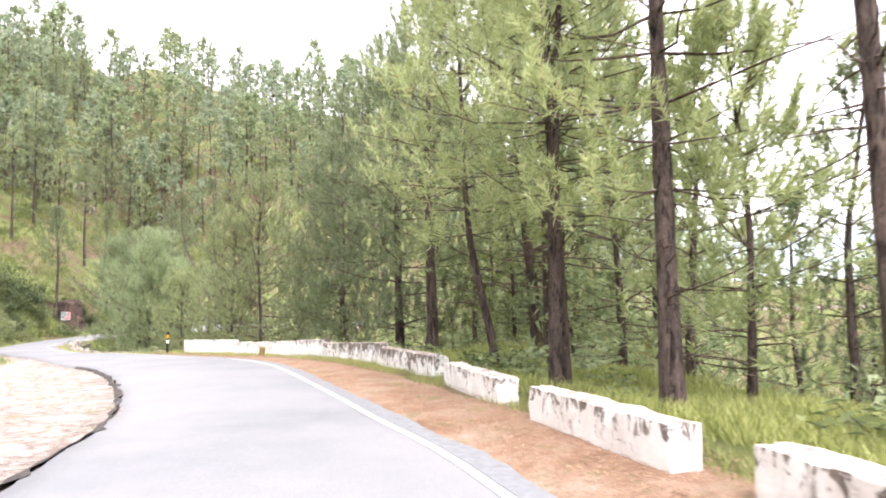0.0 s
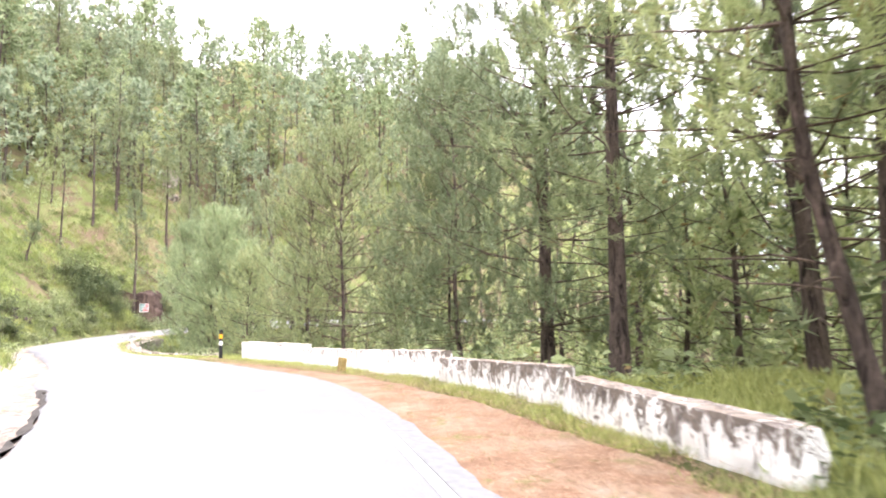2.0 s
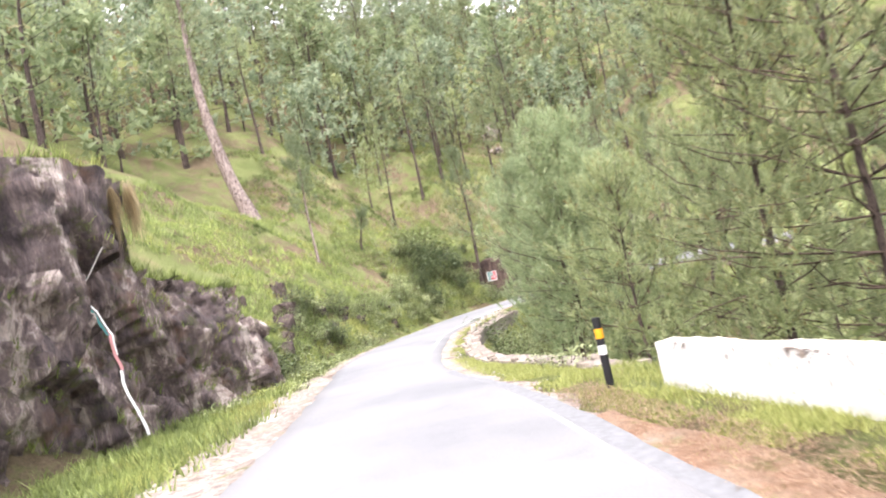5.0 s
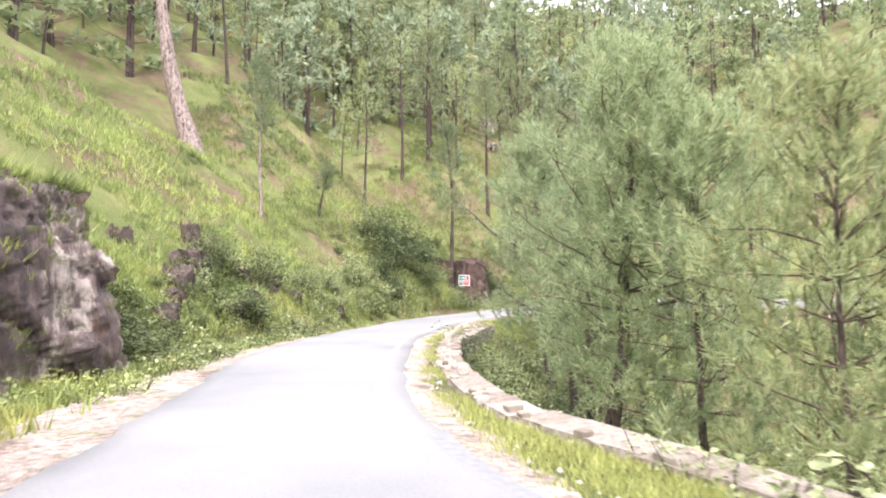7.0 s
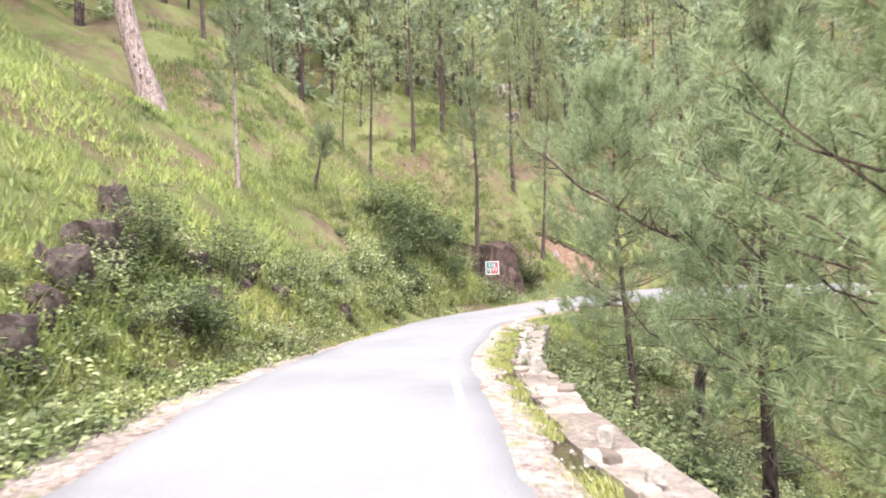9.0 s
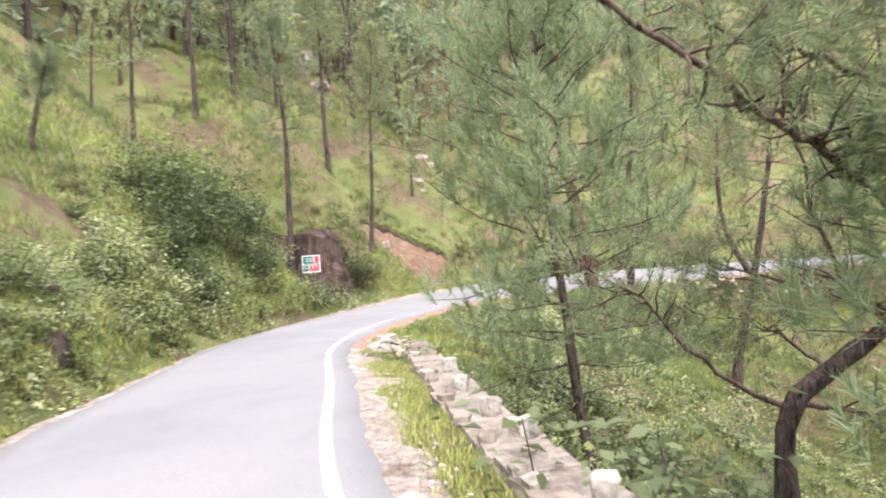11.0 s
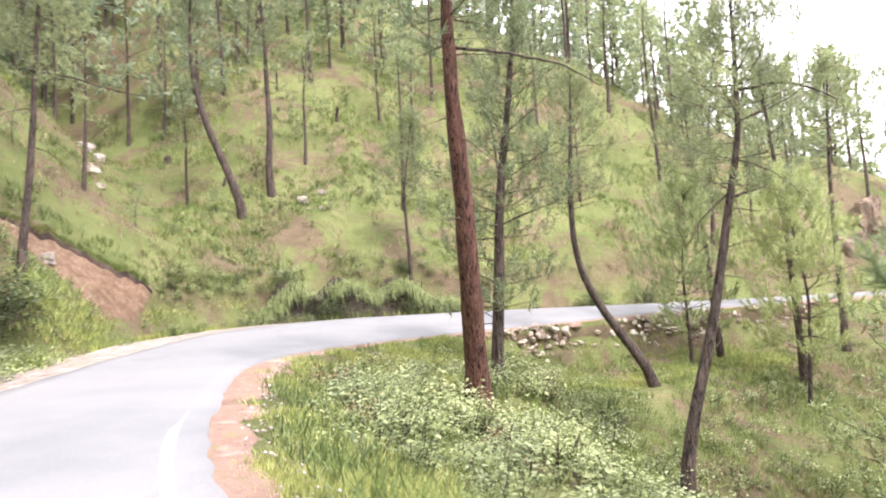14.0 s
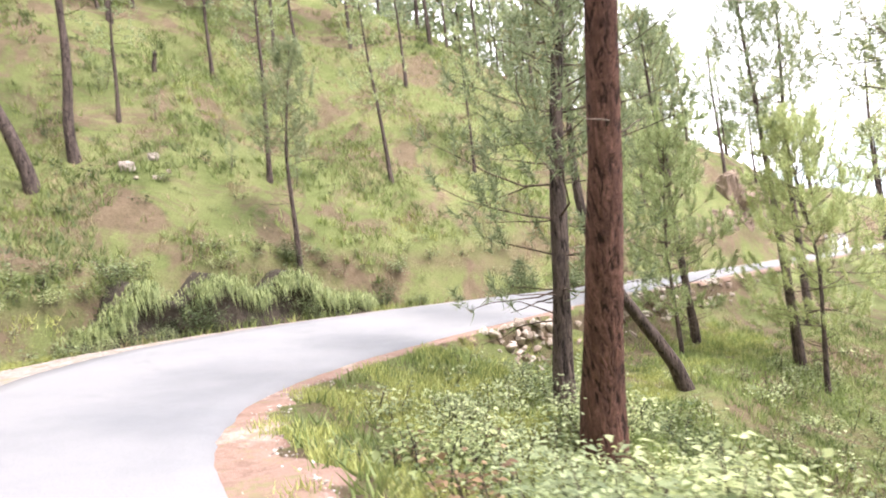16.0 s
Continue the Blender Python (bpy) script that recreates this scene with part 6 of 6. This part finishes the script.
for x, y in ((-45.6, 72.4), (-46.6, 73.6), (-46.0, 71.0), (-45.0, 73.6), (-47.4, 72.2)):
    set_bush(BUSHES[1:2] + PALES[1:2], x, y, "broad leafy shrub rising above the bank", "shrubs on the bank", 1.6, 2.3)


for i in range(22):  # shrubs that lean on the valley side of the low wall
    j = min(len(LOW) - 2, int(len(LOW) * (0.42 + 0.026 * i)))
    x, y = LOW[j] + LOW_OUT[j] * PICK.uniform(0.75, 1.7)
    set_bush(PALES + BUSHES[:2], x, y, "pale leafy shrub growing against the low wall", "shrubs below the wall", 0.9, 1.35)


WEEDS = [bush_kind(WEED_LEAF, 1.0, 0.75, 340, 0.13), bush_kind(WEED_LEAF, 0.8, 0.6, 270, 0.12), bush_kind(WEED_LEAF, 1.2, 0.6, 360, 0.12)]
for x, y in ((-31.2, 73.6), (-30.4, 74.6), (-29.8, 73.4), (-30.9, 72.4), (-29.0, 74.6), (-30.0, 76.0), (-31.8, 71.6), (-28.9, 72.6), (-28.2, 75.6), (-28.4, 76.6), (-32.6, 72.8), (-29.6, 71.4), (-30.6, 70.4), (-31.6, 69.4)):
    set_bush(WEEDS + BUSHES[:1] + PALES[:1], x, y, "tall pale leafy weed beside the thick red pine", "weeds beside the bend", 0.8, 1.25)
for x, y in ((-46.4, 80.6), (-46.4, 74.2), (-41.3, 79.9), (-48.2, 76.0)):
    set_bush(DARKS + PALES[:1], x, y, "leafy shrub hugging the painted rock", "shrubs on the bank", 0.5, 0.8)
for x, y in ((-32.2, 43.6), (-33.0, 44.9), (-34.0, 47.0), (-35.2, 49.2), (-35.6, 51.0), (-36.6, 53.0), (-37.4, 55.0), (-31.2, 41.8), (-34.8, 45.2), (-36.4, 47.6), (-38.6, 58.6), (-39.4, 61.0), (-40.0, 63.4)):
    set_bush(BUSHES, x, y, "dark leafy shrub between rocks at the bank's foot", "dark bushes on the bank", 0.45, 0.85)
DRIED = [bush_kind(BROWN_LEAF, 0.7, 0.65, 160, 0.10), bush_kind(BROWN_LEAF, 0.5, 0.5, 110, 0.09)]
for x, y in ((-33.4, 74.4), (-32.9, 76.6), (-33.0, 71.2), (-31.0, 77.6), (-30.2, 79.2), (-27.6, 78.4), (-26.0, 79.8), (-27.0, 74.0), (-31.9, 65.8), (-25.2, 81.6), (-30.4, 71.8)):
    set_bush(DRIED, x, y, "withered brown weed among the green shrubs", "weeds beside the bend", 0.7, 1.2)
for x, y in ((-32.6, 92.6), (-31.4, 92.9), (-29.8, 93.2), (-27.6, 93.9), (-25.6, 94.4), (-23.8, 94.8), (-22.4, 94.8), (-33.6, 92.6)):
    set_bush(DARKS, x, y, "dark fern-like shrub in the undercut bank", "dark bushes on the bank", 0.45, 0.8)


def undergrowth(name, count, xs, ys, keep, mats, wide, high, leaves, size, label, seed, thin=-0.15):
    """Low growth that runs together, in one mesh."""
    r = np.random.default_rng(seed)
    protos = [bush(r, wide, high, leaves, size, 4) for _ in range(5)]
    pts = np.stack([r.uniform(*xs, count * 25), r.uniform(*ys, count * 25)], 1)
    z, e = ground_at(pts)
    ok = keep(pts[:, 0], pts[:, 1], e) & (np.array([wob(a, b, 0.25, seed) for a, b in pts]) > thin)
    ok &= ~in_slip(pts)
    pts, z = pts[ok][:count], z[ok][:count]
    pieces = []
    for (x, y), zz in zip(pts, z):
        a, k = r.uniform(0, 6.28), r.uniform(0.6, 1.3)
        turn = np.array([[math.cos(a), -math.sin(a), 0], [math.sin(a), math.cos(a), 0], [0, 0, 1]]) * k
        pieces += [(v @ turn.T + (x, y, zz), f, m + (m and int(r.random() < 0.4))) for v, f, m in protos[r.integers(5)]]
    tagged(hold(name, joined(name, pieces, (BARK, *mats))), label, "undergrowth", "", "stuff")


undergrowth("bank_undergrowth", 1150, (-48, -25), (34, 84), lambda x, y, e: (e < -0.55) & (e > -np.where(y < 62, 3.4, 6)), (GREY_LEAF, BANK_GRASS), 0.8, 0.42, 64, 0.095, "mixed low leafy growth on the bank", 51)
undergrowth("bank_undergrowth", 850, (-44, -28), (38, 64), lambda x, y, e: (e < -0.8) & (e > -np.where(y < 62, 3.8, 6)), (LEAF, BANK_GRASS), 0.75, 0.4, 52, 0.10, "dense mixed weeds on the bank between rocks", 57)
undergrowth("verge_undergrowth", 200, (-45, -16), (76, 97), lambda x, y, e: (e < -1.3) & (e > -3.6), (GREY_LEAF, LEAF), 0.8, 0.4, 64, 0.095, "leafy weeds along the outside of the bend", 58)
undergrowth("slope_undergrowth", 1500, (-35, -8), (36, 84), lambda x, y, e: (e > 1.5) & (e < 16), (LEAF, GREY_LEAF), 0.9, 0.5, 64, 0.10, "mixed low leafy growth below the road", 52)
# shade of the pines put into the leaves: mostly the dark tone
undergrowth("slope_undergrowth", 1500, (-31, 0), (42, 71), lambda x, y, e: (e > 2.2) & (e < 22), (DARK_LEAF, LEAF), 1.1, 0.55, 40, 0.14, "leafy growth below the road, darkened for the shade of the pines", 59, -0.6)
undergrowth("hill_undergrowth", 520, (-58, 2), (60, 118), lambda x, y, e: (e < -1.5) & (e > -24), (DARK_LEAF, LEAF), 0.8, 0.36, 40, 0.12, "scattered low growth on the grassy hillside", 53)
undergrowth("valley_undergrowth", 460, (-14, 20), (2, 60), lambda x, y, e: (e > 2.9) & (e < 22), (LEAF, PALE_NEEDLES), 1.4, 0.8, 55, 0.22, "leafy growth on the slope behind the parapet", 54)


# ---- grass ----
def grass(name, count, spread, keep, high, wide, mat, label, seed, per=5, line=None, thin=-0.22):
    """Tufts of blades, over a field or along one edge of the road. spread: x and y, or y and way off the edge."""
    r = np.random.default_rng(seed)
    (a, b), (c, d) = spread
    if line is None:
        pts = np.stack([r.uniform(a, b, count), r.uniform(c, d, count)], 1)
    else:
        rows = np.flatnonzero((line[:, 1] > a) & (line[:, 1] < b) & (line[:, 0] < 6))
        i, t = r.choice(rows[:-1], count), r.random((count, 1))
        pts = line[i, :2] * (1 - t) + line[i + 1, :2] * t + OUT[i] * r.uniform(c, d, (count, 1))
    z, e = ground_at(pts)
    ok = keep(pts[:, 0], pts[:, 1], e)
    # thin the sward where it is patchy
    ok &= np.array([wob(a, b, 0.35 if line is None else 0.9, seed + 0.4) + 0.5 * wob(a, b, 1.9, seed + 0.7) for a, b in pts]) > thin
    ok &= ~in_slip(pts)
    pts, z = pts[ok], z[ok]
    n = len(pts)
    base = np.repeat(np.c_[pts, z - 0.03], per, 0) + np.c_[r.normal(0, 0.09, (n * per, 2)), np.zeros(n * per)]
    h = high * r.uniform(0.5, 1.25, (n * per, 1))
    lean = np.c_[r.normal(0, 0.42, (n * per, 2)), np.ones(n * per)]
    az = r.uniform(0, 6.28, n * per)
    side = np.c_[np.cos(az), np.sin(az), np.zeros(n * per)] * wide / 2
    v = np.stack([base - side, base + side, base + lean * h], 1).reshape(-1, 3)
    ob = hold(name, np_mesh(name, v, np.arange(n * per * 3).reshape(-1, 3), mat))
    tagged(ob, label, "grass", "", "stuff")


grass("roadside_grass", 6500, ((16, 34), (0.9, 3.0)), lambda x, y, e: (e > np.interp(y, (16, 24, 32), (1.9, 1.3, 0.6))), 0.14, 0.018, VERGE, "green grass strip before the parapet", 12, 8, RIGHT, -0.25)
grass("roadside_grass", 4200, ((2, 34), (1.7, 3.3)), lambda x, y, e: e > 0, 0.17, 0.022, VERGE, "thin green grass along the parapet foot", 1, 8, RIGHT, -0.05)
grass("slope_grass", 12000, ((-2, 34), (2.9, 7.5)), lambda x, y, e: e > 2.7, 0.3, 0.035, VERGE, "long grass on the slope behind the parapet", 13, 6, RIGHT, -0.5)
grass("roadside_grass", 1500, ((2, 34), (0.2, 2.4)), lambda x, y, e: e > 0, 0.10, 0.025, DRY_GRASS, "sparse dry grass in the needle litter", 7, 6, RIGHT, 0.0)
grass("roadside_grass", 14000, ((29, 67), (0.35, 2.2)), lambda x, y, e: (e > 0) & (near(np.stack([x, y], 1), LOW)[0] > 0.34), 0.11, 0.018, VERGE, "green grass between road and low wall", 2, 8, RIGHT, -0.15)
grass("verge_grass", 15000, ((26, 90), (-2.3, -0.45)), lambda x, y, e: e < -np.interp(y, (26, 40, 46, 60, 68, 76), (1.8, 1.5, 0.8, 0.45, 0.6, 1.3)), 0.2, 0.03, VERGE, "green grass at the foot of the bank", 8, 6, LEFT, -0.6)
grass("verge_grass", 9000, ((26, 46), (-4.6, -1.6)), lambda x, y, e: e < -1.8, 0.24, 0.035, BANK_GRASS, "green grass below the rock face", 9, 6, LEFT, -0.1)
grass("slope_grass", 17000, ((62, 90), (0.4, 4.5)), lambda x, y, e: e > 1.0 + 0.45 * np.sin(2.1 * x + 1.3 * y) + 0.35 * np.sin(5.3 * x - 3.1 * y), 0.17, 0.028, VERGE, "yellow-green grass beside the bend", 10, 6, RIGHT, -0.08)
grass("bank_grass", 52000, ((-54, -18), (24, 84)), lambda x, y, e: (e < -1.0) & (e > -15), 0.36, 0.05, BANK_GRASS, "long green grass on the road bank", 3)
grass("hill_grass", 60000, ((-62, 0), (60, 120)), lambda x, y, e: (e < -0.8) & (e > -26), 0.38, 0.06, GRASS, "yellow-green grass on the hillside", 4, 5, None, 0.03)
grass("dry_grass", 12000, ((-56, 0), (62, 116)), lambda x, y, e: (e < -0.7) & (e > -20), 0.32, 0.05, DRY_GRASS, "dry yellow grass on the hillside", 5, 5, None, 0.05)
grass("slope_grass", 26000, ((-38, -6), (62, 92)), lambda x, y, e: (e > 0.8) & (e < 14), 0.26, 0.04, BANK_GRASS, "grass on the slope below the bend", 6)


def fallen_needles():
    """Dropped needles and twigs lying criss-cross on the shoulder."""
    r = np.random.default_rng(61)
    n = 30000
    rows = np.flatnonzero((RIGHT[:, 1] > -2) & (RIGHT[:, 1] < 33) & (RIGHT[:, 0] < 4))
    i, t = r.choice(rows[:-1], n), r.random((n, 1))
    d = 2.4 * r.beta(1.6, 1.3, (n, 1)) * np.interp(RIGHT[i, 1], (20, 31), (1, 0.35))[:, None]
    p = RIGHT[i] * (1 - t) + RIGHT[i + 1] * t
    p[:, :2] += OUT[i] * d
    az = r.uniform(0, 6.28, n)
    w = np.c_[np.cos(az), np.sin(az), r.uniform(-0.1, 0.25, n)] * r.uniform(0.05, 0.13, (n, 1))
    s = np.c_[-np.sin(az), np.cos(az), np.zeros(n)] * r.uniform(0.003, 0.008, (n, 1))
    p[:, 2] += 0.012 + r.uniform(0, 0.015, n)
    v = np.stack([p - s, p + s, p + w], 1).reshape(-1, 3)
    tagged(hold("needle_litter", np_mesh("needle_litter", v, np.arange(3 * n).reshape(-1, 3), FALLEN)), "fallen orange pine needles strewn over the dirt shoulder", "litter", "", "stuff")


fallen_needles()


def pebbles():
    """Loose stones of the gravel shoulders."""
    r = np.random.default_rng(62)
    octa = np.array([(1, 0, 0), (0, 1, 0), (-1, 0, 0), (0, -1, 0), (0, 0, 1), (0, 0, -1)], float)
    tri = np.array([(0, 1, 4), (1, 2, 4), (2, 3, 4), (3, 0, 4), (1, 0, 5), (2, 1, 5), (3, 2, 5), (0, 3, 5)])
    vs = []
    for line, count, lo, hi, sign in ((RIGHT, 3200, 30, 82, 1), (LEFT, 6800, 2, 88, -1)):
        rows = np.flatnonzero((line[:, 1] > lo) & (line[:, 1] < hi) & (line[:, 0] < 4))
        for i in r.choice(rows[:-1], count):
            y = line[i, 1]
            reach = np.interp(y, (30, 60, 66, 80), (0.6, 0.6, 1.0, 0.7)) if sign > 0 else np.interp(y, (0, 20, 36, 44, 60, 80), (3.2, 3.0, 1.6, 0.8, 0.3, 0.7))
            d = sign * (0.05 + reach * r.random())
            p = line[i] + (line[i + 1] - line[i]) * r.random()
            z = p[2] - (0.075 if sign > 0 else 0.095) - 0.02 * abs(d) / max(reach, 0.3)
            size = 0.008 + 0.035 * r.random() ** 5
            vs.append((octa * r.uniform(0.5, 1.2, (6, 1))) * size * (1.2, 1.2, 0.8) + (p[0] + OUT[i, 0] * d + r.normal(0, 0.05), p[1] + OUT[i, 1] * d + r.normal(0, 0.05), z + 0.01))
    n = len(vs)
    k = Mat("loose_pale_pebbles", 0.9, 0.2)
    k.colour(k.ramp(k.island(), [(0.0, (0.20, 0.15, 0.12)), (0.5, (0.42, 0.37, 0.33)), (1.0, (0.62, 0.58, 0.54))]))
    ob = hold("gravel_stones", np_mesh("gravel_stones", np.vstack(vs), (tri[None] + 6 * np.arange(n)[:, None, None]).reshape(-1, 3), k.m))
    tagged(ob, "loose pale gravel scattered over the road shoulders", "gravel", "", "stuff")


pebbles()


# ---- the distance ----
def far_hills():
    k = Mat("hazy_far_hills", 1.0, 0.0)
    # wooded hills in pale grey-blue: the haze is put into the base colour
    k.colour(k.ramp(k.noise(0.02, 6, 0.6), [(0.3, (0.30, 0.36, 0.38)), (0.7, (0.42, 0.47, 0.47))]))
    az = np.linspace(radians(-20), radians(150), 90)
    for far, top, seed in ((620, 88, 1), (1300, 235, 2)):
        cols = []
        for h in (-0.9, 0.0, 0.45, 0.75, 1.0):
            hh = np.array([top * (0.75 + 0.5 * wob(a * 3, 0, 1.0, seed) + 0.2 * wob(a * 14, 0, 1.0, seed)) for a in az])
            cols.append(np.stack([far * np.sin(az) * (1 + 0.3 * max(h, 0)), far * np.cos(az) * (1 + 0.3 * max(h, 0)), hh * h - (40 if h < 0 else 10)], 1))
        c = np.stack(cols, 1)
        n, m = c.shape[:2]
        i = (np.arange(n - 1)[:, None] * m + np.arange(m - 1)[None]).ravel()
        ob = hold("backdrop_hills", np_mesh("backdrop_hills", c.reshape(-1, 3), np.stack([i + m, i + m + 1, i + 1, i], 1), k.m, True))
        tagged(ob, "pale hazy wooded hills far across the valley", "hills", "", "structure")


far_hills()


def house(x, y, z, turn, wide, deep, high, wall, roof_mat, label, storeys=1):
    """A plain hill house: walls, pitched roof, framed windows and a door."""
    h = empty("house", x, y, z, turn)

    def box(name, mat, sx, sy, sz, px, py, pz, parent=h, bevel=0.02):
        bm = bmesh.new()
        bmesh.ops.create_cube(bm, size=1.0)
        bmesh.ops.scale(bm, vec=(sx, sy, sz), verts=bm.verts)
        bmesh.ops.bevel(bm, geom=bm.edges, offset=bevel, segments=1, affect="EDGES")
        o = part(name, bm, mat, parent)
        o.location = (px, py, pz)
        return o

    box("wall", wall, wide, deep, high + 3, 0, 0, (high - 3) / 2)
    bm = bmesh.new()
    a, b, t = wide / 2 + 0.5, deep / 2 + 0.5, 0.22 * deep
    top = [bm.verts.new((sx * a * k, 0 if k < 1 else sy * b, high + (t if k < 1 else 0) + dz)) for dz in (0, 0.12) for sx, sy, k in ((-1, -1, 1), (1, -1, 1), (1, 1, 1), (-1, 1, 1), (-1, 0, 0.999), (1, 0, 0.999))]
    for q in ((6, 7, 11, 10), (8, 9, 10, 11), (0, 4, 5, 1), (2, 5, 4, 3), (0, 1, 7, 6), (2, 3, 9, 8), (1, 5, 11, 7), (5, 2, 8, 11), (3, 4, 10, 9), (4, 0, 6, 10)):
        bm.faces.new([top[i] for i in q])
    bmesh.ops.recalc_face_normals(bm, faces=bm.faces)
    part("roof", bm, roof_mat, h)
    n = max(2, int(wide / 2.4))
    for st in range(storeys):
        zz = high / storeys * (st + 0.55)
        for i in range(n):
            px = wide * ((i + 0.5) / n - 0.5)
            if st == 0 and i == n // 2:
                box("door", DOOR, 0.95, 0.08, 2.0, px, -deep / 2 - 0.02, 1.0)
                continue
            f = box("window_frame", WHITE, 1.2, 0.1, 1.25, px, -deep / 2 - 0.02, zz)
            box("pane", PANE, 1.0, 0.06, 1.05, 0, -0.04, 0, f, 0.005)
    return tagged(h, label, "house")


CREAM, TIN = plain("cream_wall_paint", (0.62, 0.56, 0.46), 0.85), plain("rusty_tin_roof", (0.36, 0.30, 0.26), 0.5)
LIME, SLATE = plain("white_limewash", (0.75, 0.75, 0.74), 0.9), plain("grey_tin_roof", (0.45, 0.47, 0.48), 0.5)
PANE, DOOR = plain("dark_window_pane", (0.02, 0.025, 0.03), 0.15, 0.1, 2.0, 0.6), plain("blue_green_door", (0.06, 0.13, 0.15), 0.6)
house(47.0, 122.0, ground_z(47, 122) + 0.3, -20, 8.0, 5.0, 3.0, CREAM, TIN, "cream hill house with a tin roof beyond the trees")
for i, (a, d, z, w) in enumerate([(28.6, 640, 52, 12), (29.6, 650, 56, 16), (30.6, 640, 50, 12), (31.4, 655, 57, 18), (32.4, 640, 52, 14), (33.2, 650, 58, 12), (34.4, 640, 53, 16)]):
    house(d * math.sin(radians(a)), d * math.cos(radians(a)), z, -a, w, 9, 6, LIME, SLATE, "white house of a far hillside village", 2)
